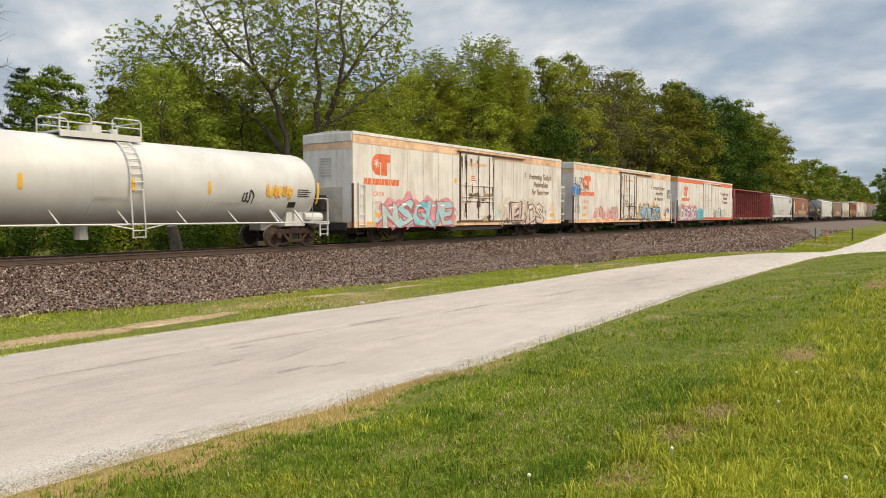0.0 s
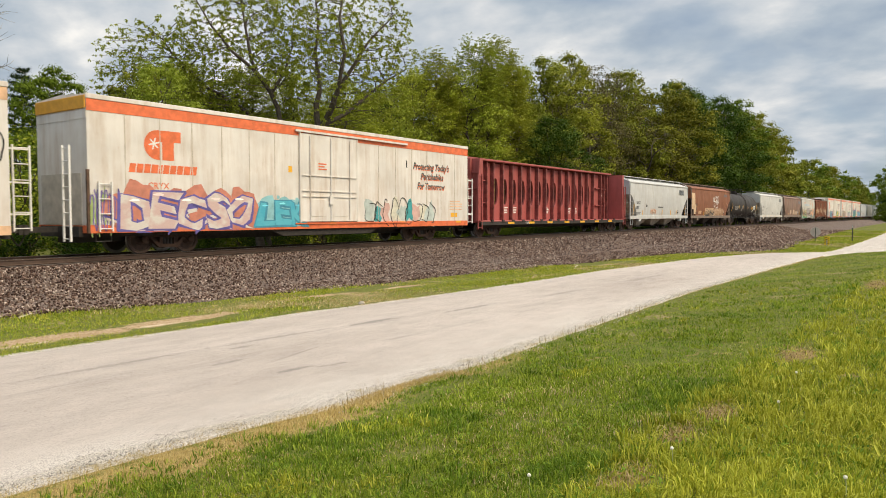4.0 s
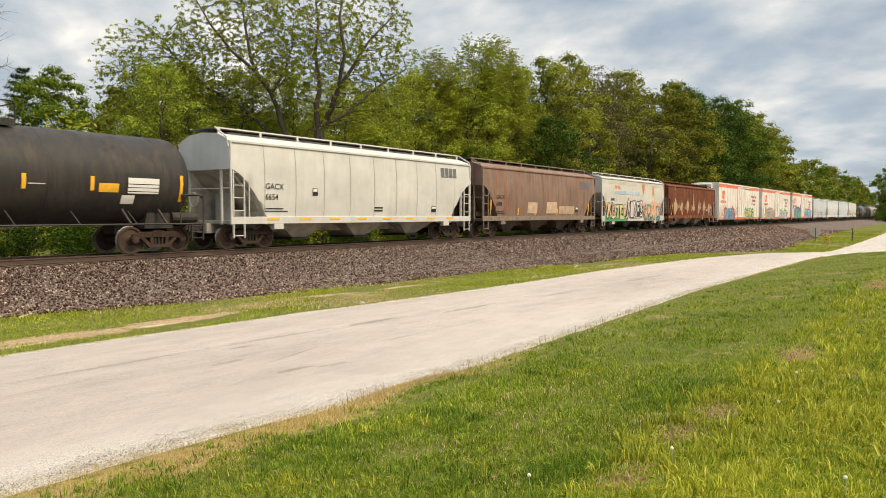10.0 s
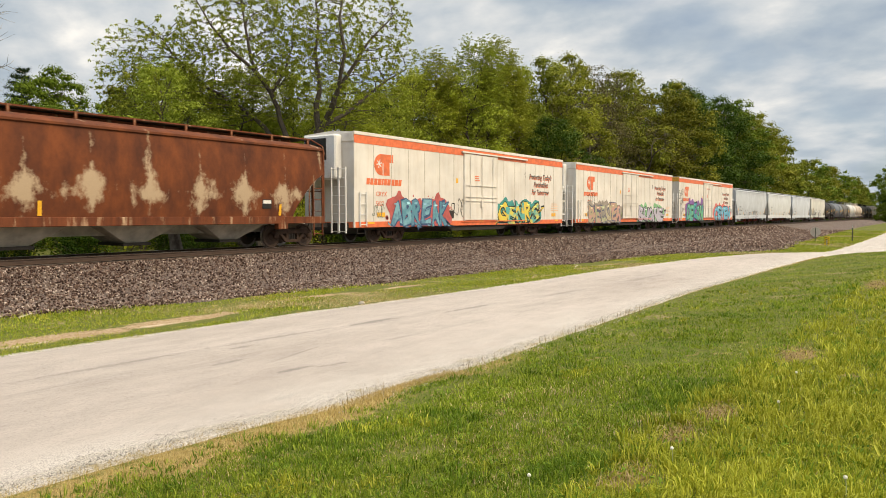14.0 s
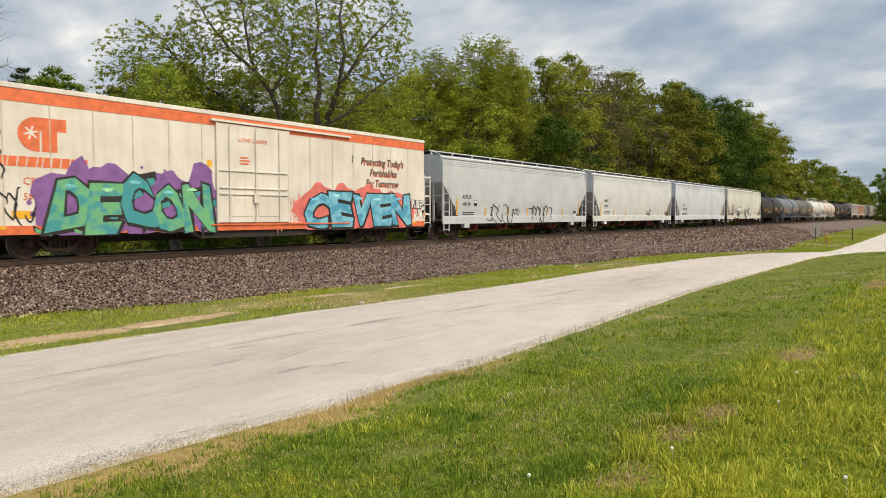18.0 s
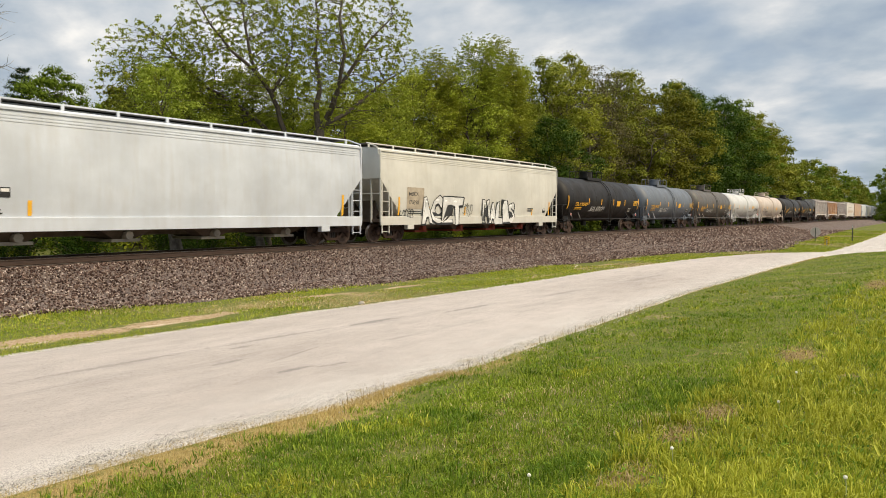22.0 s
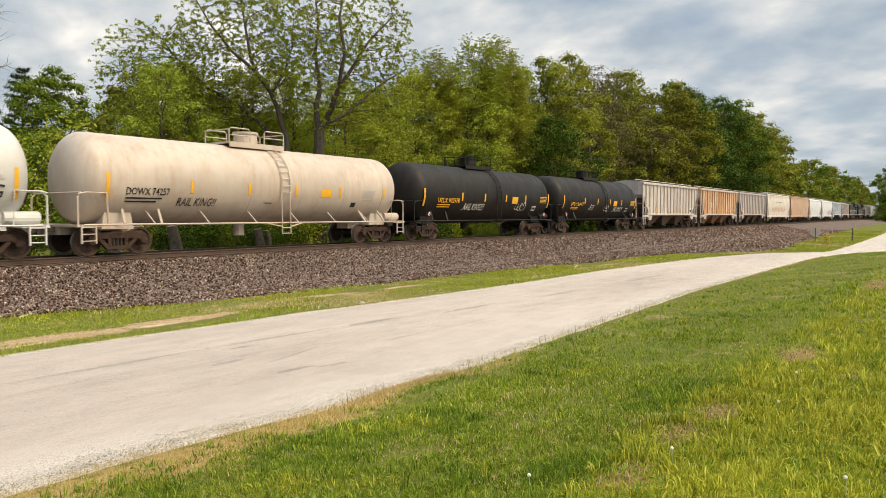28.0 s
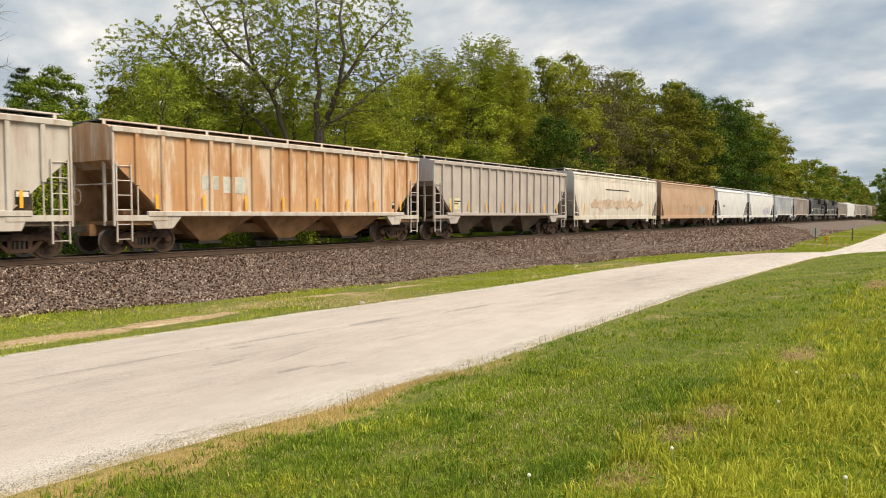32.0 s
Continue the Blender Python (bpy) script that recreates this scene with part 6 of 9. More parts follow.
def reefer(L, body, stripe, label, number, new_style=False, tags=(), seed=1, end_band=None, emblem=None, door_text=None, dx=0.0):
    """Insulated boxcar with a plug door, smooth panelled sides and a cooling unit recess in the end."""
    car = car_root("refrigerated_boxcar", label, "railcar", "cars of the freight train")
    left, right = (1.25, 0.92) if new_style else (1.02, 0.97)
    h, W, ox = (L - left - right) / 2, 1.55, (left - right) / 2
    z0, z1 = 0.74, 4.98
    dx -= ox
    s = Shape()
    s.loft([(x, [(-W, z0 + 0.24), (W, z0 + 0.24), (W, z1), (W - 0.02, z1 + 0.02), (0, z1 + 0.1), (-W + 0.02, z1 + 0.02), (-W, z1)]) for x in (-h, h)])
    part("body", s, body, car)
    part("side_sill", Shape().box(-h, h, -W - 0.012, W + 0.012, z0, z0 + 0.26), stripe, car, "orange band along the bottom")
    part("roof_edge", Shape().box(-h - 0.02, h + 0.02, -W - 0.035, -W + 0.04, z1 - 0.12, z1 + 0.03, 0.012), body, car)
    flat = lambda z: W
    part("stripe", Shape().box(-h, h, -W - 0.012, -W + 0.01, z1 - 0.48, z1 - 0.125), stripe, car, "orange band under the roof edge")
    # end wall: header panel, stripe, posts
    part("end_header", Shape().box(-h - 0.05, -h, -W + 0.02, W - 0.02, z1 - 0.42, z1 - 0.02, 0.015), end_band or body, car)
    part("end_stripe", Shape().box(-h - 0.012, -h, -W + 0.01, W - 0.01, z1 - 0.72, z1 - 0.45), stripe if not new_style else body, car)
    if new_style and not end_band:
        unit = part("cooling_unit", Shape().box(-h - 0.46, -h, -0.85, 1.15, 2.9, z1 - 0.1, 0.06), M_WHITE, car, "white cooling unit on the end wall")
        part("grille", Shape().box(-h - 0.475, -h - 0.455, -0.3, 1.05, 3.75, z1 - 0.25), M_BLACK, unit)
        for k in range(9):
            z = 3.8 + k * 0.105
            part("louvre", Shape().box(-h - 0.50, -h - 0.474, -0.3, 1.05, z, z + 0.03), M_UNDER, unit)
    elif new_style:
        part("end_panel", Shape().box(-h - 0.02, -h, -1.2, 1.3, 1.0, 2.6), M_CREAM_END, car, "grimy end panel")
    else:
        v = Shape()
        for k in range(7):
            v.box(-h - 0.025, -h, -0.25, 0.45, 3.05 + k * 0.13, 3.1 + k * 0.13)
        part("end_louvres", v, M_CREAM_END, car)
        part("end_box", Shape().box(-h - 0.35, -h, 0.05, 0.95, 1.5, 2.2, 0.03), M_UNDER, car)
        part("end_panel", Shape().box(-h - 0.02, -h, -0.95, 1.3, 0.98, 2.55), M_CREAM_END, car, "grimy end panel")
    part("end_sill", Shape().box(-h - 0.12, h + 0.12, -1.2, 1.2, 0.62, 0.95), M_UNDER, car)
    part("centre_sill", Shape().box(-h, h, -0.35, 0.35, 0.42, 0.74), M_UNDER, car)
    part("door_beam", Shape().prism([(-3.2, 0.72), (-2.6, 0.48), (2.6, 0.48), (3.2, 0.72)], -1.45, -1.32), M_UNDER, car)
    # panel seams, with their faint shadow lines put into a darker cream
    n = int(2 * h / 1.23)
    for i in range(1, n):
        x = -h + 2 * h * i / n
        if abs(x - 0.15) > 1.75:
            seam = part("panel_seam", shared("seam", lambda: Shape().box(-0.016, 0.016, -W - 0.008, -W, z0 + 0.28, z1 - 0.5).mesh("panel_seam", None)), None, car)
            seam.location.x = x
            part_mat(seam, M_CREAM_SEAM)
    # plug door
    door = part("plug_door", Shape().box(dx - 1.68, dx + 1.68, -W - 0.07, -W, 1.02, z1 - 0.36, 0.02), body, car, "plug door with locking bars")
    rail_m = body if new_style else M_RUSTY
    part("door_rail", Shape().box(dx - 1.95, dx + 5.25, -W - 0.12, -W - 0.03, z1 - 0.33, z1 - 0.25), rail_m, car, "rusty door track")
    part("door_rail", Shape().box(dx - 1.95, dx + 5.25, -W - 0.06, -W - 0.01, 0.93, 0.98), stripe if new_style else rail_m, car)
    for x in (dx - 1.18, dx + 0.02, dx + 1.18):
        part("lock_bar", Shape().rod([(x, -W - 0.11, 1.1), (x, -W - 0.11, z1 - 0.45)], 0.022, 6), rail_m, door)
    for z in (2.05, 2.27, 2.90):
        part("lock_bar", Shape().box(dx - 1.6, dx + 1.6, -W - 0.115, -W - 0.075, z, z + 0.035), body, door)
    for x in (dx - 1.70, dx + 1.69):
        part("door_frame", Shape().box(x - 0.03, x + 0.035, -W - 0.085, -W, 1.0, z1 - 0.33), rail_m, car)
    part("lock_handle", Shape().box(dx - 0.1, dx + 0.14, -W - 0.16, -W - 0.11, 1.75, 2.1), rail_m, door)
    for x in (dx - 0.62, dx + 0.62):
        part("door_panel", Shape().box(x - 0.48, x + 0.48, -W - 0.083, -W - 0.068, 1.25, 1.95, 0.006), body, door)
    if not new_style:
        rng = random.Random(seed * 13 + 5)
        skin = lambda z: W + 0.072
        for k in range(22):
            cx, cz = dx + rng.uniform(-1.5, 1.5), rng.choice((1.15, 1.3, 1.6, 2.0, 2.35)) + rng.uniform(-0.08, 0.08)
            spray(car, [blob(rng, cx, cz, rng.uniform(0.08, 0.30), rng.uniform(0.05, 0.22), 16, 0.6)], skin, -0.0005 + 0.0002 * k, paint(rng.choice(((0.16, 0.11, 0.065), (0.30, 0.21, 0.12), (0.075, 0.055, 0.04), (0.42, 0.33, 0.22)))), "grime_patch")
        for k in range(26):
            x = dx + rng.choice((-1.62, -1.18, -0.6, 0.02, 0.62, 1.18, 1.62)) + rng.uniform(-0.12, 0.12)
            wd, top = rng.uniform(0.02, 0.07), rng.choice((2.0, 2.3, 2.95, 4.3, 4.5)) + rng.uniform(-0.1, 0.1)
            low = max(1.06, top - rng.uniform(0.3, 1.3))
            spray(car, [[(x - wd, top), (x + wd * rng.uniform(-0.3, 0.3), low), (x + wd, top), (x + wd * 0.2, top + wd * 0.7)]], skin, 0.005 + 0.0003 * k, paint(rng.choice(((0.07, 0.045, 0.032), (0.22, 0.10, 0.05), (0.035, 0.028, 0.024)))), "rust_stain")
    # ladders, steps, brake gear
    ladder(car, -h + 0.52, -W - 0.07, z0 + 0.05, z0 + (1.6 if new_style else 2.0), body if not new_style else M_WHITE)
    ladder(car, h + 0.34, -W + 0.06, z0 + 0.1, z0 + 2.55, M_WHITE if new_style else body, 0.46)
    for z in (1.3, 2.2, 3.15):
        part("ladder_bracket", Shape().box(h - 0.02, h + 0.6, -W + 0.05, -W + 0.09, z, z + 0.05), M_WHITE if new_style else body, car)
    for x in (-h + 0.5, h - 0.5):
        part("step", Shape().rod([(x - 0.25, -W + 0.05, 0.78), (x - 0.25, -W + 0.05, 0.48), (x + 0.25, -W + 0.05, 0.48), (x + 0.25, -W + 0.05, 0.78)], 0.02, 5), M_UNDER, car)
    part("corner_post", Shape().box(-h - 0.03, -h + 0.05, -W - 0.02, -W + 0.06, z0, 2.7), M_RUSTY if seed % 2 else body, car)
    if new_style:
        for y in ((-0.9, -1.35) if not end_band else (-1.35,)):
            ladder(car, -h - 0.55, y, 0.5, 3.4, M_WHITE, 0.4, "y")
    # marks: symbol, name as a plain bar, number, slogan
    mk = ORANGE
    x0 = emblem - ox if emblem else -h + 1.45
    e = [(x0 + 0.5 + 0.5 * math.cos(math.pi / 2 + math.pi * i / 14), 3.62 + 0.49 * math.sin(math.pi / 2 + math.pi * i / 14)) for i in range(15)]
    e += [(x0 + 0.60, 3.13), (x0 + 0.60, 3.72), (x0 + 0.66, 3.72), (x0 + 0.66, 3.13), (x0 + 1.10, 3.13), (x0 + 1.10, 3.74), (x0 + 1.37, 3.74), (x0 + 1.37, 4.11)]
    spray(car, [e], flat, 0.006, mk, "emblem", "orange rounded emblem")
    fl = Shape()
    for k in range(3):
        a = math.pi * k / 3 + 0.26
        ex, dz = 0.20 * math.cos(a), 0.20 * math.sin(a)
        nx, nz = -0.024 * math.sin(a), 0.024 * math.cos(a)
        cx, cz = x0 + 0.36, 3.66
        y = -W - 0.009 - k * 0.0006
        fl.add([(cx - ex - nx, y, cz - dz - nz), (cx + ex - nx, y, cz + dz - nz), (cx + ex + nx, y, cz + dz + nz), (cx - ex + nx, y, cz - dz + nz)], [(0, 1, 2, 3)])
    part("flake", fl, M_WHITE, car)
    a = x0 - 0.55
    for wd in (0.22, 0.23, 0.22, 0.25, 0.12, 0.22, 0.23, 0.23, 0.25, 0.22):
        part("name_block", Shape().prism([(a, 2.68), (a + wd, 2.68), (a + wd + 0.05, 2.97), (a + 0.05, 2.97)], -W - 0.006, -W - 0.004), mk, car)
        a += wd + 0.035
    words(car, number[0], x0 + 0.12, 2.17, 0.22, flat, mk, bold=0.012)
    words(car, number[1], x0 + 0.12, 1.73, 0.21, flat, mk, bold=0.012)
    tcol = M_TEAL
    sx = 5.85 - ox
    for i, t in enumerate(("Protecting Today's", "Perishables", "For Tomorrow")):
        words(car, t, sx + (0.03, 0.63, 0.36)[i], (3.515, 3.035, 2.555)[i], 0.33, flat, ORANGE if new_style else ORANGE_PALE, w=(3.05, 1.95, 2.35)[i], shear=0.3, bold=0.034, eps=0.004, name="lettering_shadow")
        words(car, t, sx + (0, 0.6, 0.33)[i], (3.56, 3.08, 2.60)[i], 0.33, flat, tcol, w=(3.05, 1.95, 2.35)[i], shear=0.3, bold=0.032)
    if not new_style:
        bars(car, dx - 1.0, 4.0, 2.0, 1, lambda z: W + 0.075, ORANGE_PALE, 0.15, 0.2)
    if door_text:
        words(car, door_text, dx - 0.75, 4.0, 0.15, lambda z: W + 0.075, mk, w=1.35, bold=0.01)
    bars(car, dx - 0.7, 3.4, 0.5, 3, lambda z: W + 0.075, mk, 0.05, 0.11)
    patch(car, "emblem_plate", 5.3 - ox, 5.38 - ox, 3.58, 3.93, flat, M_BLACK, 0.006)
    bars(car, h - 1.7, 2.0, 1.2, 4, flat, ORANGE_PALE, 0.05, 0.14)
    patch(car, "reflector", -h + 1.5, -h + 2.1, 1.2, 1.42, flat, M_REFLECT, 0.007)
    patch(car, "reflector", h - 1.6, h - 1.0, 1.2, 1.42, flat, M_REFLECT, 0.007)
    patch(car, "reflector", -2.4, -2.2, 3.0, 3.25, flat, M_REFLECT, 0.007)
    for k in range(5):
        x = -h + 0.9 + k * (2 * h - 2) / 4
        patch(car, "reflector", x, x + 0.45, z0 + 0.16, z0 + 0.25, flat, M_REFLECT, 0.016)
    patch(car, "vent_plate", -2.95 - ox, -2.41 - ox, 1.12, 1.54, flat, M_UNDER, 0.006)
    for t in tags:
        graffito(car, flat, *t)
    for ob in car.children:
        if not ob.name.startswith("graffiti") and not ob.name.startswith("paint"):
            ob.location.x += ox
    running_gear(car, L / 2, 4.3)
    return car


def part_mat(ob, material):
    """Give a shared piece its car's paint."""
    if not ob.data.materials:
        ob.data.materials.append(None)
    ob.material_slots[0].link = "OBJECT"
    ob.material_slots[0].material = material


def graffito(car, skin, kind, *a, **k):
    if kind == "piece":
        word, x, z, w, h, fills, outline, halo, seed = a[:9]
        piece(car, word, x, z, w, h, skin, fills, outline, halo, seed, a[9] if len(a) > 9 else 0.085, label="bold multicoloured graffiti letters", wild=a[10] if len(a) > 10 else 0.0)
    elif kind == "muddle":
        x, z, w, h, cols, outline, seed = a[:7]
        muddle(car, x, z, w, h, skin, cols, outline, seed, a[7] if len(a) > 7 else 9, (a[8] if len(a) > 8 else 0.078) if len(a) > 7 else 0.006)
    elif kind == "scrawl":
        x, z, w, h, col, seed, strokes, thick = a
        scrawl(car, x, z, w, h, skin, paint(col), seed, strokes, thick)
    elif kind == "words":
        body, x, z, h, w, col = a
        words(car, body, x, z, h, skin, paint(col), w, 0.006, 0.018, "graffiti_tag", 0.2, "hand-painted tag")
    elif kind == "patch":
        x0, x1, z0, z1, col = a
        patch(car, "paint_patch", x0, x1, z0, z1, skin, paint(col), 0.005, 6)


def skin_of(table):
    """Half-width by height, from (z, half-width) pairs."""
    zs, ws = [p[0] for p in table], [p[1] for p in table]
    return lambda z: float(np.interp(z, zs, ws))


def roof_walk(car, h, z, mat, spacing=2.1, wide=0.75, rail=True):
    part("roof_walk", Shape().box(-h, h, -wide + 0.02, wide - 0.02, z - 0.06, z - 0.02), M_GRATE, car, "dark grated roof walkway")
    part("walk_edge", Shape().box(-h, h, -wide - 0.02, -wide + 0.02, z - 0.05, z), mat, car)
    part("walk_edge", Shape().box(-h, h, wide - 0.02, wide + 0.02, z - 0.05, z), mat, car)
    n = max(4, round(2 * h / spacing))
    for i in range(n + 1):
        x = -h + 0.15 + (2 * h - 0.3) * i / n
        br = part("walk_bracket", shared(("bracket", wide), lambda: Shape().box(-0.05, 0.05, -wide - 0.03, -wide + 0.02, -0.34, -0.01).mesh("walk_bracket", None)), None, car)
        br.location = (x, 0, z)
        part_mat(br, mat)


def hopper_bays(car, h, n, z_top, mat, bottom=0.36, reach=0.66, gate=M_UNDER, snout=False):
    span = 2 * (h - 2.3)
    pitch = span / n
    for i in range(n):
        x = -span / 2 + pitch * (i + 0.5)
        a, b2 = pitch * 0.5, 0.34
        s = Shape()
        p = [(x - a, 1.28, z_top), (x + a, 1.28, z_top), (x + a, -1.28, z_top), (x - a, -1.28, z_top), (x - b2, reach, bottom), (x + b2, reach, bottom), (x + b2, -reach, bottom), (x - b2, -reach, bottom)]
        s.add(p, [(0, 1, 2, 3), (4, 7, 6, 5), (0, 4, 5, 1), (1, 5, 6, 2), (2, 6, 7, 3), (3, 7, 4, 0)])
        bay = part("hopper_bay", s, mat, car, "sloping discharge hopper under the car")
        part("outlet_gate", Shape().box(x - 0.5, x + 0.5, -reach - 0.12, reach + 0.12, bottom - 0.08, bottom + 0.02), gate, bay)
        if snout:
            part("outlet_tube", Shape().rod([(x, -1.15, bottom + 0.14), (x, 1.15, bottom + 0.14)], 0.14, 8), gate, bay)


def end_cage(car, h, W, z_top, mat, slope_mat, both=True):
    """Ladders, posts, rails and platform at the ends of a hopper."""
    for d in (-1, 1):
        x = d * (h - 0.08)
        ladder(car, x - d * 0.30, -W - 0.02, 0.45, 2.95, mat, 0.5)
        part("corner_post", Shape().box(min(x, x + d * 0.07), max(x, x + d * 0.07), -W - 0.05, -W + 0.03, 0.95, z_top + 0.02, 0.01), mat, car)
        part("end_post", Shape().box(x - 0.04, x + 0.04, -W + 0.55, -W + 0.63, 0.95, z_top - 0.9), mat, car)
        part("end_post", Shape().box(x - 0.04, x + 0.04, W - 0.63, W - 0.55, 0.95, z_top - 0.9), mat, car)
        part("handrail", Shape().rod([(x, -W, 2.3), (x, W, 2.3)], 0.022, 5), mat, car)
        part("end_platform", Shape().box(min(x, x - d * 1.5), max(x, x - d * 1.5), -W + 0.05, W - 0.05, 0.98, 1.10), slope_mat, car)
        part("handrail", Shape().rod([(x - d * 0.78, -W - 0.02, 1.25), (x - d * 0.78, -W - 0.02, 2.95)], 0.025, 5), mat, car)
    part("brake_wheel", Shape().rod([(-h - 0.05 + 0.0, 0.55 + 0.27 * math.cos(t * 0.524), 1.9 + 0.27 * math.sin(t * 0.524)) for t in range(13)], 0.02, 5), mat, car)
    part("brake_cylinder", Shape().rod([(-h + 0.9, -0.45, 1.35), (-h + 1.7, -0.45, 1.35)], 0.16, 10), slope_mat, car)


def bowed_hopper(L, body, under, label, seed=1, eave=4.0, top=4.5, bays=3, sill=1.22, seams=0, reeded=False, marks=(), rail=None, curved=True, end_paint=None, marker=M_BLACK, reflect=8, snout=False, brace=1.75, drop=0.26, strips=None, gate=None):
    """Covered hopper with smooth bowed sides and sloped ends."""
    car = car_root("covered_hopper", label, "railcar", "cars of the freight train")
    h = L / 2 - 0.62
    rail = rail or body
    bow = 1.60
    table = [(0.9, 1.52), (sill, 1.52), (1.7, 1.57), (2.5, bow), (3.2, 1.585), (eave - 0.25, 1.53), (eave, 1.50)]
    shell = skin_of(table)
    skin = lambda z: 1.606 if z < sill + 0.03 else max(shell(z), 1.50) + 0.012
    right = [(-w, z) for z, w in table[1:]] + [(-1.38, eave + 0.13), (-0.8, top - 0.16), (0, top - 0.1)]
    prof = right + [(-y, z) for y, z in reversed(right[:-1])]
    cut_top = 3.0
    def cut(x):
        d = h - abs(x)
        t = max(0.0, min(1.0, d / brace))
        k = 1 - (1 - t) ** 2 if curved else t
        if curved:
            k = t ** 1.6
        return cut_top + (sill - cut_top) * k
    xs = sorted({-h + brace * k / 8 for k in range(9)} | {h - brace * k / 8 for k in range(9)})
    s = Shape()
    s.smooth = True
    s.loft([(x, [(y, max(z, cut(x))) for y, z in prof]) for x in xs])
    part("body", s, body, car)
    part("side_sill", Shape().box(-h + 0.05, h - 0.05, -1.60, -1.50, sill - drop, sill + 0.02, 0.012).box(-h + 0.05, h - 0.05, 1.50, 1.60, sill - drop, sill + 0.02), rail, car)
    part("eave_rail", Shape().box(-h, h, -1.56, -1.47, eave - 0.04, eave + 0.06, 0.015).box(-h, h, 1.47, 1.56, eave - 0.04, eave + 0.06), body, car)
    if reeded:
        for k in range(3):
            part("side_groove", Shape().box(-h, h, -shell(eave - 0.18 - k * 0.09) - 0.012, -1.45, eave - 0.18 - k * 0.09, eave - 0.15 - k * 0.09), body, car)
    for i in range(seams):
        x = -h + 2 * h * (i + 1) / (seams + 1)
        zs = np.linspace(sill, eave, 8)
        uv = [(x + d, z) for z in zs for d in (-0.014, 0.014)]
        laid("weld_seam", uv, [(2 * j, 2 * j + 1, 2 * j + 3, 2 * j + 2) for j in range(7)], shell, 0.008, M_SEAM, car)
    for d in (-1, 1):
        x = d * h
        e = Shape()
        e.add([(x - d * 0.02, -1.45, cut_top + 0.02), (x - d * 0.02, 1.45, cut_top + 0.02), (x - d * 1.9, 1.2, 1.15), (x - d * 1.9, -1.2, 1.15), (x - d * 0.10, -1.45, cut_top + 0.08), (x - d * 0.10, 1.45, cut_top + 0.08), (x - d * 2.0, 1.2, 1.3), (x - d * 2.0, -1.2, 1.3)],
              [(0, 1, 2, 3), (4, 7, 6, 5), (0, 3, 7, 4), (1, 5, 6, 2), (0, 4, 5, 1), (3, 2, 6, 7)])
        part("slope_sheet", e, under, car, "sloping end sheet")
        # added plate: blocks the view through, standing in for the shade under the slope
        part("end_web", Shape().prism([(x - d * 0.05, 1.05), (x - d * 2.0, 1.05), (x - d * 0.12, 2.95)], 0.85, 0.90), under, car, "added plate filling the shaded gap under the end slope")
        part("centre_post", Shape().box(min(x - d * 0.9, x - d * 1.0), max(x - d * 0.9, x - d * 1.0), -0.5, 0.5, 1.05, 2.2), under, car)
    if end_paint:
        part("end_panel", Shape().prism([(-h - 0.012, cut_top + 0.05), (-h, cut_top + 0.05), (-h, eave), (-h - 0.012, eave)], -1.44, 1.44), end_paint, car)
    end_cage(car, h, 1.55, eave, rail, under)
    part("centre_sill", Shape().box(-h - 0.1, h + 0.1, -0.3, 0.3, 0.62, 1.0), under, car)
    for d in (-1, 1):
        part("jacking_pad", Shape().box(d * (h - 2.3) - 0.25, d * (h - 2.3) + 0.25, -1.6, -1.35, sill - drop - 0.22, sill - drop + 0.02, 0.02), rail, car)
    hopper_bays(car, h, bays, sill, under, 0.36 if not snout else 0.5, 0.66 if not snout else 0.8, gate or (UNDERW if snout else M_UNDER), snout)
    part("roof_hatch", Shape().box(-h + 0.8, h - 0.8, -0.45, 0.45, top - 0.14, top - 0.02, 0.03), rail, car)
    roof_walk(car, h, top + 0.08, rail, 1.9)
    part("corner_rail", Shape().rod([(-h - 0.02, -0.75, top + 0.06), (-h - 0.04, -1.45, eave + 0.16), (-h - 0.04, -1.55, eave - 0.2)], 0.03, 6), rail, car)
    part("corner_rail", Shape().rod([(h + 0.02, -0.75, top + 0.06), (h + 0.04, -1.45, eave + 0.16), (h + 0.04, -1.55, eave - 0.2)], 0.03, 6), rail, car)
    if strips is None:
        for i in range(reflect):
            x = -h + 2.0 + (2 * h - 4) * i / max(1, reflect - 1)
            patch(car, "reflector", x - 0.3, x + 0.3, sill - 0.12, sill - 0.04, skin, M_REFLECT, 0.004)
    else:
        for i, x in enumerate(strips):
            tall = abs(x) > h - 2.3
            patch(car, "reflector", x - 0.06, x + 0.06, sill + 0.06, sill + (0.95 if tall else 0.5), skin, M_REFLECT, 0.003, 5)
    for m in marks:
        side_mark(car, skin, marker, *m)
    running_gear(car, L / 2, 1.95)
    return car


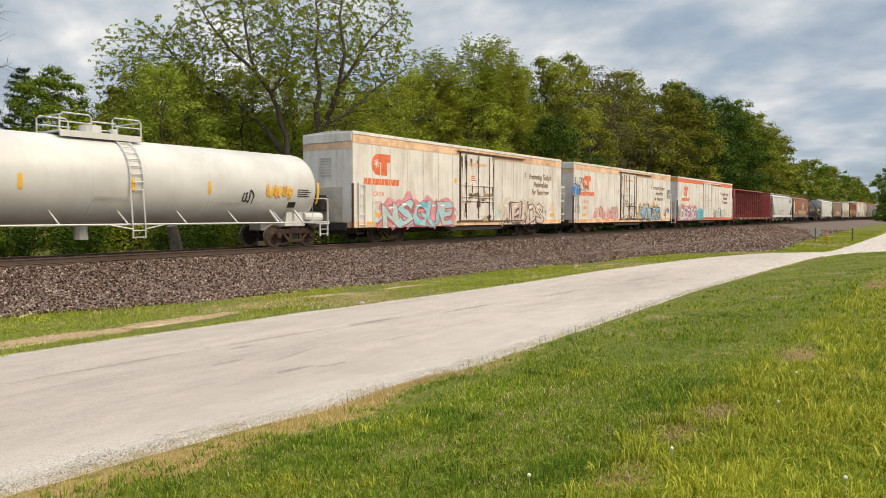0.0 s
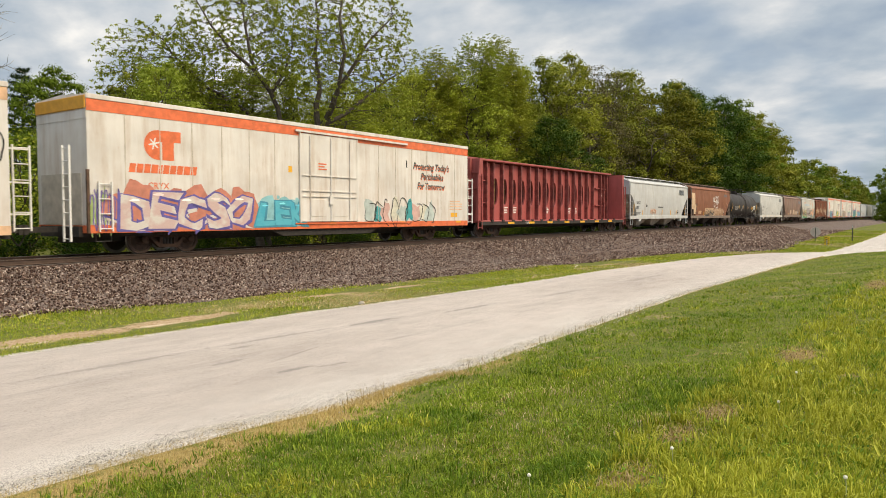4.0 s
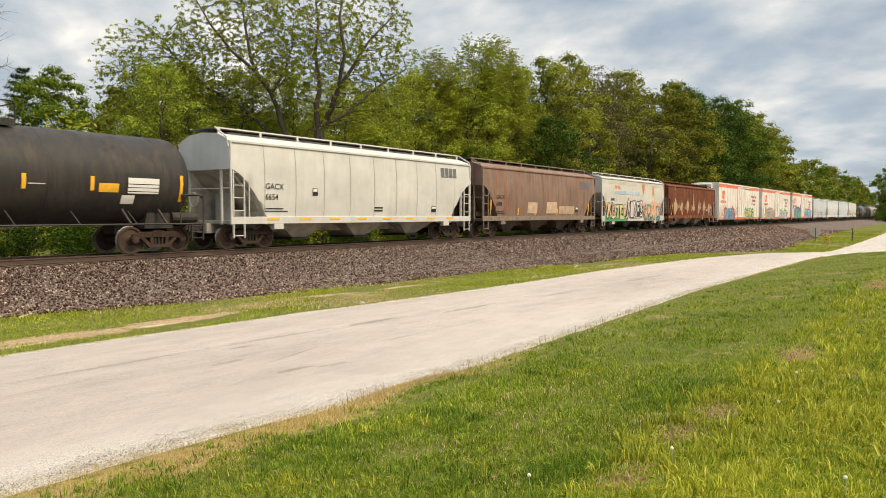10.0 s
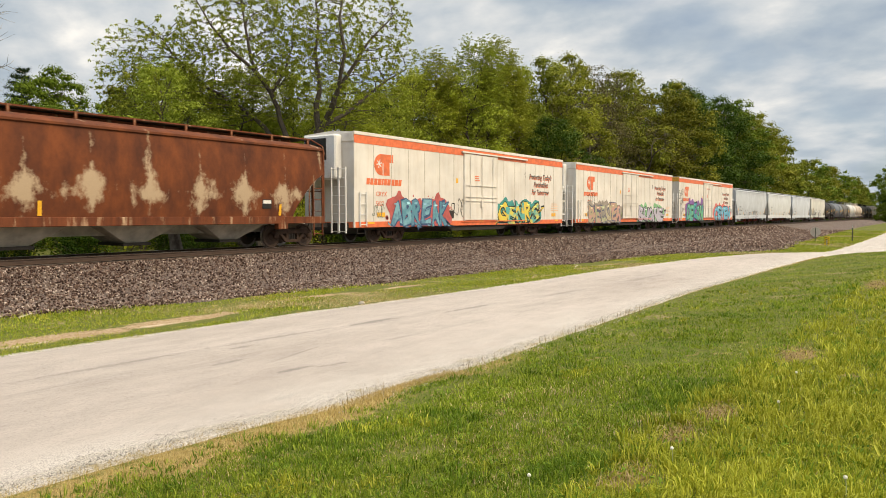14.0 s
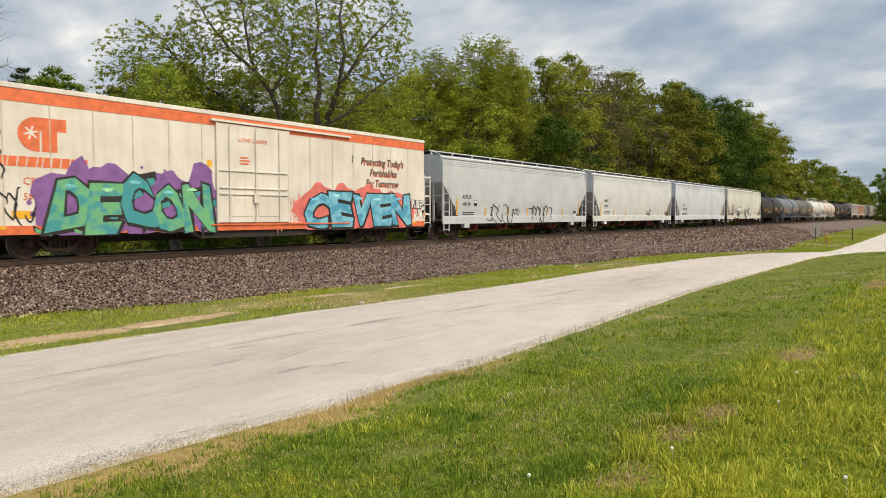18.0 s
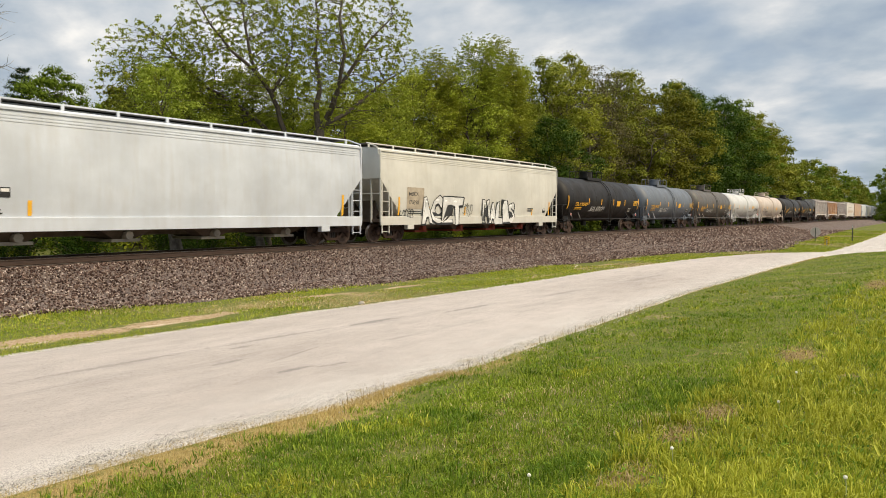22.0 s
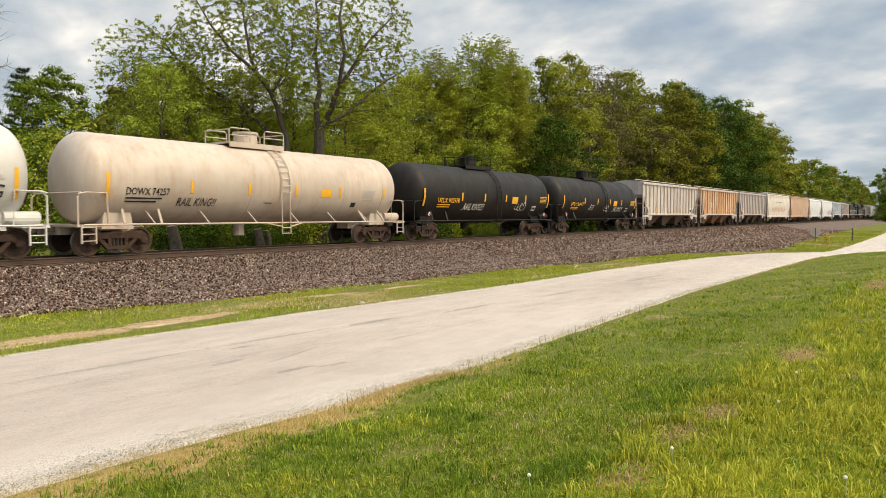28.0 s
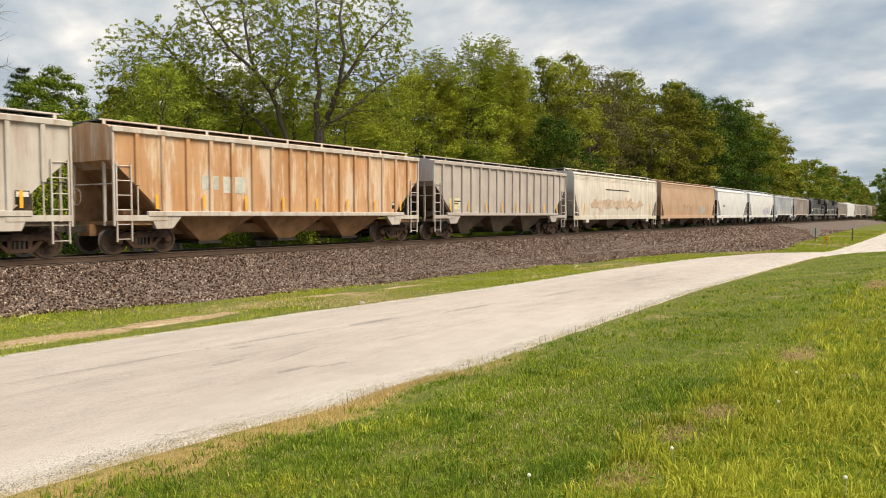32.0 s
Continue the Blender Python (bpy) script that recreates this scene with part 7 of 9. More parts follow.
def side_mark(car, skin, marker, kind, *a):
    if kind == "no":
        x, z, h, *lines = a
        for i, t in enumerate(lines):
            words(car, t, x, z - i * 0.41, h, skin, marker, bold=0.012)
        bars(car, x, z - len(lines) * 0.36 - 0.05, 1.2, 2, skin, marker, 0.04, 0.10)
    elif kind == "logo":
        x, z, w, h, col = a
        n = 4
        for i in range(n):
            x0 = x + w * i / n
            sh = [[(x0, z), (x0 + w / n * 0.8, z), (x0 + w / n * 0.8, z + h), (x0, z + h)]]
            spray(car, sh, skin, 0.007, paint(col), "name_block", "owner's name shown as plain blocks" if i == 0 else "")
    elif kind == "bars":
        x, z, w, n = a
        bars(car, x, z, w, n, skin, marker)
    elif kind == "plate":
        x, z, w, h = a
        patch(car, "placard", x, x + w, z, z + h, skin, marker, 0.006, 3)
        patch(car, "placard", x + 0.03, x + w - 0.03, z + h * 0.55, z + h - 0.03, skin, M_WHITE, 0.008, 2)
    else:
        graffito(car, skin, kind, *a)


def ribbed_hopper(L, body, under, label, marks=(), ribs=15, rail=None, marker=M_BLACK):
    """Three-bay covered hopper with upright side posts."""
    car = car_root("ribbed_covered_hopper", label, "railcar", "cars of the freight train")
    h, W = L / 2 - 0.62, 1.50
    rail = rail or body
    top, bot, brace = 4.05, 1.40, 1.75
    cut = lambda x: 3.05 + (bot - 3.05) * max(0.0, min(1.0, (h - abs(x)) / brace))
    prof = [(-W, bot), (-W, 2.0), (-W, 3.0), (-W, top), (-W + 0.25, top + 0.12), (0, top + 0.28), (W - 0.25, top + 0.12), (W, top), (W, 3.0), (W, 2.0), (W, bot)]
    s = Shape()
    s.loft([(x, [(y, max(z, cut(x))) for y, z in prof]) for x in (-h, -h + brace * 0.4, -h + brace, h - brace, h - brace * 0.4, h)])
    part("body", s, body, car)
    skin = lambda z: W
    for i in range(ribs + 1):
        x = -h + 0.85 + (2 * h - 1.7) * i / ribs
        lo = cut(x)
        part("side_post", Shape().box(x - 0.07, x + 0.07, -W - 0.10, -W, lo, top - 0.05, 0.02), body, car)
        part("side_post", Shape().box(x - 0.07, x + 0.07, W, W + 0.1, lo, top - 0.05), body, car)
    part("top_plate", Shape().box(-h, h, -W - 0.12, -W + 0.05, top - 0.12, top + 0.06, 0.02), rail, car)
    part("top_plate", Shape().box(-h, h, W - 0.05, W + 0.12, top - 0.12, top + 0.06), rail, car)
    part("side_sill", Shape().box(-h + 1.2, h - 1.2, -W - 0.11, -W + 0.05, bot - 0.14, bot + 0.03, 0.02), rail, car)
    for d in (-1, 1):
        x = d * h
        e = Shape().add([(x, -W, 3.06), (x, W, 3.06), (x - d * 1.9, 1.25, 1.2), (x - d * 1.9, -1.25, 1.2), (x - d * 0.08, -W, 3.12), (x - d * 0.08, W, 3.12), (x - d * 2.0, 1.25, 1.35), (x - d * 2.0, -1.25, 1.35)],
                        [(0, 1, 2, 3), (4, 7, 6, 5), (0, 3, 7, 4), (1, 5, 6, 2), (0, 4, 5, 1), (3, 2, 6, 7)])
        part("slope_sheet", e, under, car, "sloping end sheet")
        # same added filler plate in place of the shade below the end sheet
        part("end_web", Shape().prism([(x - d * 0.05, 1.05), (x - d * 2.0, 1.05), (x - d * 0.12, 2.95)], 0.85, 0.90), under, car, "added plate filling the shaded gap under the end slope")
        part("corner_plate", Shape().box(min(x - d * 1.9, x - d * 0.05), max(x - d * 1.9, x - d * 0.05), -W - 0.08, -W + 0.02, 1.12, 1.30), rail, car)
        part("bolster_plate", Shape().prism([(x - d * 2.5, 1.3), (x - d * 1.3, 1.3), (x - d * 1.5, 0.85), (x - d * 2.1, 0.85)], -W - 0.06, -W + 0.1), rail, car)
    end_cage(car, h, W + 0.02, top - 0.05, rail, under)
    part("centre_sill", Shape().box(-h - 0.1, h + 0.1, -0.3, 0.3, 0.62, 1.0), under, car)
    hopper_bays(car, h, 3, bot, under, 0.34, 0.66)
    part("roof_hatch", Shape().box(-h + 0.8, h - 0.8, -0.4, 0.4, top + 0.2, top + 0.3, 0.03), rail, car)
    roof_walk(car, h, top + 0.34, rail, 2.0, 0.85)
    for i in range(8):
        x = -h + 1.5 + (2 * h - 3) * i / 7
        patch(car, "reflector", x - 0.05, x + 0.05, bot + 0.1, bot + 0.6, skin, M_REFLECT, 0.108)
    for m in marks:
        side_mark(car, lambda z: W + 0.004, marker, *m)
    running_gear(car, L / 2, 1.95)
    return car


def tank_car(L, body, label, marks=(), r=1.52, zc=2.48, rail=None, dome=True, loops=False, marker=M_WHITE, rings=4, ladder_x=0.0, belly=None, dome_x=0.0):
    """Tank car: a long drum with dished heads on saddles, a manway with a railed platform, ladder, side rods and end platforms."""
    car = car_root("tank_car", label, "railcar", "cars of the freight train")
    h = L / 2 - 0.62
    rail = rail or body
    s = Shape()
    s.smooth = True
    secs = []
    for k in range(9):
        t = k / 8
        secs.append((-h + 0.72 * (1 - math.cos(t * math.pi / 2)), r * max(0.02, math.sin(t * math.pi / 2)) ** 0.8))
    secs += [(-x, rr) for x, rr in reversed(secs)]
    n = 40
    s.loft([(x, [(rr * math.sin(2 * math.pi * k / n), zc - rr * math.cos(2 * math.pi * k / n)) for k in range(n)]) for x, rr in secs])
    part("tank", s, body, car)
    skin = lambda z: math.sqrt(max(0.01, r * r - (z - zc) ** 2))
    for i in range(rings):
        x = -h + 1.4 + (2 * h - 2.8) * i / max(1, rings - 1)
        g = Shape()
        g.smooth = True
        g.loft([(x + dx, [((r + e) * math.sin(2 * math.pi * k / n), zc - (r + e) * math.cos(2 * math.pi * k / n)) for k in range(n)]) for dx, e in ((-0.03, 0.0), (-0.02, 0.007), (0.02, 0.007), (0.03, 0.0))])
        part("weld_band", g, body, car)
    for d in (-1, 1):
        x = d * (L / 2 - 1.95)
        part("saddle", Shape().prism([(x - 0.55, 0.85), (x + 0.55, 0.85), (x + 0.42, 1.55), (x - 0.42, 1.55)], -1.05, 1.05), belly or rail, car)
        part("end_sill", Shape().box(min(x - d * 1.2, d * (L / 2 - 0.42)), max(x - d * 1.2, d * (L / 2 - 0.42)), -0.35, 0.35, 0.68, 0.98), belly or rail, car)
        part("end_platform", Shape().box(min(x + d * 0.75, d * (L / 2 - 0.4)), max(x + d * 0.75, d * (L / 2 - 0.4)), -1.5, 1.5, 0.93, 1.0), belly or rail, car)
        xe = d * (L / 2 - 0.45)
        part("end_handrail", Shape().rod([(xe, -1.45, 1.0), (xe, -1.45, 1.85), (xe - d * 0.12, -1.40, 2.0), (xe - d * 0.12, 1.40, 2.0), (xe, 1.45, 1.85), (xe, 1.45, 1.0)], 0.03, 6), rail, car)
        part("side_handrail", Shape().rod([(xe, -1.48, 1.95), (xe - d * 0.25, -1.48, 2.0), (xe - d * 0.9, -1.48, 2.0), (xe - d * 0.95, -1.48, 1.0)], 0.028, 6), rail, car)
        ladder(car, xe - d * 0.3, -1.5, 0.42, 1.0, rail, 0.45, "x", 3)
        for k in (-1, 1):
            part("bracket", Shape().rod([(x - d * 1.3 * (k > 0), -1.5, 1.02), (x - d * 1.3 * (k > 0) - d * 0.1, -skin(1.5) + 0.03, 1.5)], 0.05, 5), rail, car)
    part("side_rod", Shape().rod([(-L / 2 + 0.6, -1.5, 1.0), (L / 2 - 0.6, -1.5, 1.0)], 0.035, 6), rail, car)
    part("side_rod", Shape().rod([(-L / 2 + 0.6, 1.5, 1.0), (L / 2 - 0.6, 1.5, 1.0)], 0.035, 6), rail, car)
    for k in range(0 if dome and not loops else 6):
        x = -h + 2.4 + (2 * h - 4.8) * k / 5
        part("rod_bracket", Shape().rod([(x, -1.5, 1.0), (x - 0.1, -skin(1.45) + 0.05, 1.45)], 0.025, 5), rail, car)
    # ladder down the side
    lx = ladder_x
    la = Shape()
    for k in (-0.22, 0.22):
        pts = [(lx + k, -(r + 0.06) * math.sin(a), zc + (r + 0.06) * math.cos(a)) for a in np.linspace(0.35, 1.75, 9)] + [(lx + k, -1.58, 1.0), (lx + k, -1.58, 0.55)]
        la.rod(pts, 0.024, 5)
    for a in np.linspace(0.4, 1.75, 9):
        la.rod([(lx - 0.22, -(r + 0.07) * math.sin(a), zc + (r + 0.07) * math.cos(a)), (lx + 0.22, -(r + 0.07) * math.sin(a), zc + (r + 0.07) * math.cos(a))], 0.018, 5)
    for z in (0.58, 0.8):
        la.rod([(lx - 0.22, -1.58, z), (lx + 0.22, -1.58, z)], 0.02, 5)
    part("ladder", la, rail, car)
    for k in (-0.8, 0.8):
        part("ladder_brace", Shape().rod([(lx + k * 1.3, -1.5, 1.0 + 0.4 * (abs(k) > 1)), (lx + k * 0.3, -1.58, 0.85)], 0.025, 5), rail, car)
    # manway and platform
    zt = zc + r
    lx += dome_x
    pf = part("top_platform", Shape().box(lx - 1.35, lx + 1.35, -0.72, 0.72, zt + 0.03, zt + 0.10).box(lx - 1.35, lx + 1.35, -0.75, -0.70, zt - 0.10, zt + 0.1), rail, car, "grated platform round the manway")
    if dome:
        dm = Shape()
        dm.smooth = True
        for k in range(2):
            dm.rod([(lx, 0, zt - 0.1), (lx, 0, zt + (0.50 if k == 0 else 0.6))], 0.46 if k == 0 else 0.5, 16) if k == 0 else dm.rod([(lx, 0, zt + 0.5), (lx, 0, zt + 0.58)], 0.5, 16)
        part("manway", dm, rail, car, "round manway with lid")
    else:
        part("manway", Shape().rod([(lx, 0, zt - 0.1), (lx, 0, zt + 0.38)], 0.34, 14), rail, car, "round manway")
        part("valve", Shape().rod([(lx + 0.8, 0, zt), (lx + 0.8, 0, zt + 0.34)], 0.12, 8), rail, car)
    zr = zt + 0.62
    for a, b2 in ((-1.35, -0.35), (0.35, 1.35)):
        for y in (-0.72, 0.72):
            part("platform_rail", Shape().rod([(lx + a, y, zt + 0.05), (lx + a, y, zr - 0.08), (lx + a + 0.08, y, zr), (lx + b2 - 0.08, y, zr), (lx + b2, y, zr - 0.08), (lx + b2, y, zt + 0.05)], 0.026, 5), rail, car)
            if loops:
                part("platform_rail", Shape().rod([(lx + a, y, zt + 0.35), (lx + b2, y, zt + 0.35)], 0.02, 5), rail, car)
    for x in (lx - 1.35, lx + 1.35):
        part("platform_rail", Shape().rod([(x, -0.72, zr - 0.06), (x, 0.72, zr - 0.06)], 0.024, 5), rail, car)
    part("bottom_outlet", Shape().rod([(lx - 0.4, 0, zc - r + 0.1), (lx - 0.4, 0, 0.5)], 0.22, 10), belly or rail, car)
    part("brake_tank", Shape().rod([(h - 0.9, -1.05, 1.22), (h + 0.1, -1.05, 1.22)], 0.19, 12), belly or rail, car)
    for m in marks:
        tank_mark(car, skin, marker, h, *m)
    running_gear(car, L / 2, 1.95)
    return car


def tank_mark(car, skin, marker, h, kind, *a):
    if kind == "no":
        x, z, hh, text, col = a[:5]
        words(car, text, x, z, hh, skin, col, w=a[5] if len(a) > 5 else None, bold=0.016, eps=0.02)
        bars(car, x, z - 0.14, 1.4, 2, skin, col, 0.05, 0.11, 0.02)
    elif kind == "strips":
        for x in a:
            tall = abs(x) > h - 0.9
            patch(car, "reflector", x - 0.06, x + 0.06, 1.75 if tall else 2.06, 2.65 if tall else 2.50, skin, M_REFLECT, 0.010, 8)
    elif kind == "panel":
        x, z, w, hh, col = a
        patch(car, "placard", x, x + w, z, z + hh, skin, col, 0.012, 6)
    elif kind == "bars":
        x, z, w, n, col = a
        bars(car, x, z, w, n, skin, col, 0.035, 0.085, 0.02)
    elif kind == "diamond":
        x, z, rr, col = a
        for k, (size, tint) in enumerate(((rr, col), (rr * 0.72, paint((0.50, 0.06, 0.05))))):
            spray(car, [[(x - size, z), (x, z - size), (x + size, z), (x, z + size)]], lambda q: 1.56, 0.004 * k, tint, "placard")
    else:
        graffito(car, lambda z: skin(z) + 0.008, kind, *a)


def centerbeam(L, body, label):
    """Lumber flat with a tall centre partition pierced by ovals, and bulkheads at both ends."""
    car = car_root("centerbeam_flatcar", label, "railcar", "cars of the freight train")
    h = L / 2 - 0.55
    deck, top = 0.98, 4.55
    part("deck", Shape().box(-h, h, -1.5, 1.5, deck - 0.12, deck, 0.015), body, car)
    part("side_sill", Shape().box(-h, h, -1.52, -1.44, 0.72, 0.92).box(-h, h, 1.44, 1.52, 0.72, 0.92), M_UNDER, car)
    first, step, n = -h + 3.95, 1.153, 13
    zo, ra, rb = 2.74, 0.29, 0.83
    edges = [-h + 0.5, -h + 1.45, -h + 2.6] + [first + (i - 0.5) * step for i in range(n + 1)] + [h - 1.75, h - 1.05, h - 0.5]
    edges = sorted(edges)
    for a, b2 in zip(edges, edges[1:]):
        c = (a + b2) / 2
        hit = any(abs(c - (first + i * step)) < 0.1 for i in range(n))
        if hit:
            k = 28
            ring = [(c + ra * math.cos(2 * math.pi * i / k), zo + rb * math.sin(2 * math.pi * i / k)) for i in range(k)]
            outer = []
            for i in range(k):
                t = 2 * math.pi * i / k
                dx, dz = math.cos(t), math.sin(t)
                lim = min((b2 - a) / 2 / max(1e-6, abs(dx)), ((top - 0.1 - zo) if dz > 0 else (zo - deck)) / max(1e-6, abs(dz)))
                outer.append((c + dx * lim, zo + dz * lim))
            s = Shape()
            for y0, flip in ((-0.05, 1), (0.05, -1)):
                vs = [(x, y0, z) for x, z in ring] + [(x, y0, z) for x, z in outer]
                f = [(i, (i + 1) % k, (i + 1) % k + k, i + k) for i in range(k)]
                s.add(vs, f)
                for cx, cz in ((a, deck), (b2, deck), (a, top - 0.1), (b2, top - 0.1)):
                    near = sorted(range(k), key=lambda i: (outer[i][0] - cx) ** 2 + (outer[i][1] - cz) ** 2)[:2]
                    p, q = outer[near[0]], outer[near[1]]
                    s.add([(p[0], y0, p[1]), (q[0], y0, q[1]), (cx, y0, cz)], [(0, 1, 2)])
            s.add([(x, -0.05, z) for x, z in ring] + [(x, 0.05, z) for x, z in ring], [(i, (i + 1) % k, (i + 1) % k + k, i + k) for i in range(k)])
            part("panel", s, body, car, "red panel with an oval opening")
        else:
            part("panel", Shape().box(a, b2, -0.05, 0.05, deck, top - 0.1), body, car)
    for x in edges:
        part("post", Shape().prism([(x - 0.05, deck), (x + 0.05, deck), (x + 0.05, top), (x - 0.05, top)], -0.30, 0.30), RED_POST, car)
    for z in (2.0, 3.35):
        part("stiffener", Shape().box(-h + 0.5, -h + 2.6, -0.2, 0.2, z, z + 0.06), body, car)
        part("stiffener", Shape().box(h - 2.6, h - 0.5, -0.2, 0.2, z, z + 0.06), body, car)
    part("top_chord", Shape().box(-h, h, -0.42, 0.42, top - 0.02, top + 0.10, 0.02), body, car)
    for d in (-1, 1):
        x = d * (h - 0.25)
        b2 = part("bulkhead", Shape().box(min(x, x + d * 0.12), max(x, x + d * 0.12), -1.45, 1.45, deck, top - 0.05), body, car, "ribbed end bulkhead")
        for y in (-1.40, -0.75, 0.75, 1.40):
            part("bulkhead_post", Shape().prism([(x + d * 0.12, deck), (x + d * 0.62, deck), (x + d * 0.30, top - 0.05), (x + d * 0.12, top - 0.05)], y - 0.05, y + 0.05), body, b2)
        for z in (1.9, 2.8, 3.7):
            part("bulkhead_rib", Shape().box(min(x + d * 0.12, x + d * 0.24), max(x + d * 0.12, x + d * 0.24), -1.4, 1.4, z, z + 0.1), body, b2)
        ladder(car, x + d * 0.35, -1.5, 0.5, 3.6, body, 0.4)
    skin = lambda z: 1.52
    for i in range(7):
        x = -h + 3.0 + i * 2.55
        patch(car, "reflector", x, x + 0.75, 0.76, 0.89, skin, M_REFLECT, 0.006)
    words(car, "128770", -h + 5.2, 0.76, 0.14, skin, M_WHITE)
    for i in range(16):
        x = -h + 1.2 + i * 1.22
        part("strap_winch", Shape().box(x - 0.12, x + 0.12, -1.56, -1.45, 0.90, 1.02), M_UNDER, car)
    face = lambda z: 0.06
    for i in (1, 2, 6, 9, 10):
        bars(car, first + i * step - 0.32, 1.75, 0.65, 4, face, M_WHITE, 0.06, 0.11)
    bars(car, -h + 1.6, 3.1, 0.8, 4, face, M_WHITE, 0.07, 0.14)
    bars(car, h - 1.7, 3.0, 0.7, 4, face, M_WHITE, 0.07, 0.14)
    part("centre_sill", Shape().prism([(-h, 0.86), (-h + 3, 0.5), (h - 3, 0.5), (h, 0.86)], -0.3, 0.3), M_UNDER, car)
    running_gear(car, L / 2, 2.4)
    return car


def locomotive(L, label):
    """Six-axle diesel: frame, long hood, cab with a short nose, radiator wings, tank and handrails."""
    car = car_root("locomotive", label, "locomotive", "locomotives of the train")
    h = L / 2 - 0.6
    b = M_LOCO
    part("frame", Shape().box(-h, h, -1.5, 1.5, 1.15, 1.5, 0.03), b, car)
    part("hood", Shape().box(-h + 4.6, h - 1.0, -0.95, 0.95, 1.5, 4.3, 0.08), b, car)
    part("cab", Shape().loft([(-h + 2.3, [(-1.5, 1.5), (1.5, 1.5), (1.5, 3.5), (1.1, 4.3), (-1.1, 4.3), (-1.5, 3.5)]), (-h + 2.6, [(-1.5, 1.5), (1.5, 1.5), (1.5, 3.9), (1.1, 4.6), (-1.1, 4.6), (-1.5, 3.9)]), (-h + 4.6, [(-1.5, 1.5), (1.5, 1.5), (1.5, 3.9), (1.1, 4.6), (-1.1, 4.6), (-1.5, 3.9)])]), b, car)
    part("nose", Shape().box(-h + 0.8, -h + 2.3, -1.1, 1.1, 1.5, 3.3, 0.2), b, car)
    part("windshield", Shape().box(-h + 2.26, -h + 2.31, -1.1, 1.1, 3.4, 4.05), M_GLASS, car)
    for x in (-h + 2.9, -h + 3.7):
        part("cab_window", Shape().box(x, x + 0.6, -1.515, -1.49, 3.0, 3.7), M_GLASS, car)
    part("radiator", Shape().box(h - 5.2, h - 1.2, -1.45, 1.45, 3.5, 4.55, 0.1), b, car)
    for k in range(6):
        part("radiator_grille", Shape().box(h - 5.0 + k * 0.62, h - 4.5 + k * 0.62, -1.47, -1.44, 3.65, 4.35), M_UNDER, car)
    part("dynamic_brake", Shape().box(-h + 5.2, -h + 7.6, -1.2, 1.2, 3.3, 4.5, 0.08), b, car)
    part("exhaust", Shape().box(-0.6, 0.6, -0.35, 0.35, 4.3, 4.65), M_UNDER, car)
    part("fuel_tank", Shape().box(-2.6, 2.6, -1.35, 1.35, 0.35, 1.15, 0.15), M_UNDER, car)
    for k in range(8):
        part("hood_door", Shape().box(-1.2 + k * 0.75, -0.55 + k * 0.75, -0.965, -0.95, 1.7, 3.3), b, car)
    part("side_stripe", Shape().box(-h + 0.2, h - 0.2, -1.515, -1.50, 1.28, 1.36), M_WHITE, car)
    part("cab_number", Shape().box(-h + 3.0, -h + 4.0, -1.512, -1.50, 2.1, 2.45), M_WHITE, car, "cab number as a plain white bar")
    for i in range(9):
        x = -h + 4.8 + i * (2 * h - 5.6) / 8
        part("stanchion", Shape().rod([(x, -1.45, 1.5), (x, -1.45, 2.5)], 0.02, 5), M_WHITE, car)
    part("handrail", Shape().rod([(-h + 4.8, -1.45, 2.5), (h - 0.8, -1.45, 2.5)], 0.022, 5), M_WHITE, car)
    for d in (-1, 1):
        truck(car, d * (h - 3.2), (-1.7, 0.0, 1.7))
        part("pilot", Shape().box(min(d * h, d * (h + 0.1)), max(d * h, d * (h + 0.1)), -1.45, 1.45, 0.4, 1.5), b, car)
        part("truck_frame", Shape().prism([(d * (h - 3.2) - 2.2, 0.55), (d * (h - 3.2) + 2.2, 0.55), (d * (h - 3.2) + 1.9, 0.95), (d * (h - 3.2) - 1.9, 0.95)], -1.12, -0.98), M_UNDER, car)
    return car


# ---------------------------------------------------------------- the train
M_SEAM = mat_plain("dirty_weld_seam", (0.28, 0.26, 0.23), 0.7)
M_LOCO = mat_car("black_locomotive_paint", (0.018, 0.018, 0.02), (0.07, 0.06, 0.05), 0.4)
CREAM = [mat_car("dingy_cream_paint", (0.74, 0.715, 0.685), (0.42, 0.29, 0.19), 0.50, (0.50, 0.29, 0.15), 0.68, None, 0.5, s) for s in (0.0, 3.3, 6.1)]
IVORY = [mat_car("ivory_paint", (0.75, 0.715, 0.665), (0.46, 0.34, 0.23), 0.28, None, 0.6, None, 0.5, s) for s in (9.0, 12.0, 15.0)]
RED = mat_car("faded_red_paint", (0.40, 0.098, 0.092), (0.16, 0.05, 0.04), 0.55, (0.10, 0.045, 0.03), 0.66, None, 0.55, 1.2)
WHITE1 = mat_car("off_white_hopper_paint", (0.54, 0.555, 0.56), (0.36, 0.31, 0.25), 0.40, None, 0.6, None, 0.5, 2.0)
WHITE2 = mat_car("clean_off_white_paint", (0.575, 0.575, 0.555), (0.36, 0.33, 0.27), 0.25, None, 0.6, None, 0.5, 5.0)
BROWN1 = mat_car("rust_brown_paint", (0.25, 0.092, 0.040), (0.13, 0.045, 0.024), 0.7, (0.42, 0.20, 0.085), 0.58, None, 0.6, 7.0, 9.0, 0.14)
BROWN2 = mat_car("dusty_grey_brown_paint", (0.24, 0.155, 0.115), (0.12, 0.07, 0.052), 0.85, (0.27, 0.085, 0.04), 0.56, None, 0.65, 9.0, 9.0, 0.12)
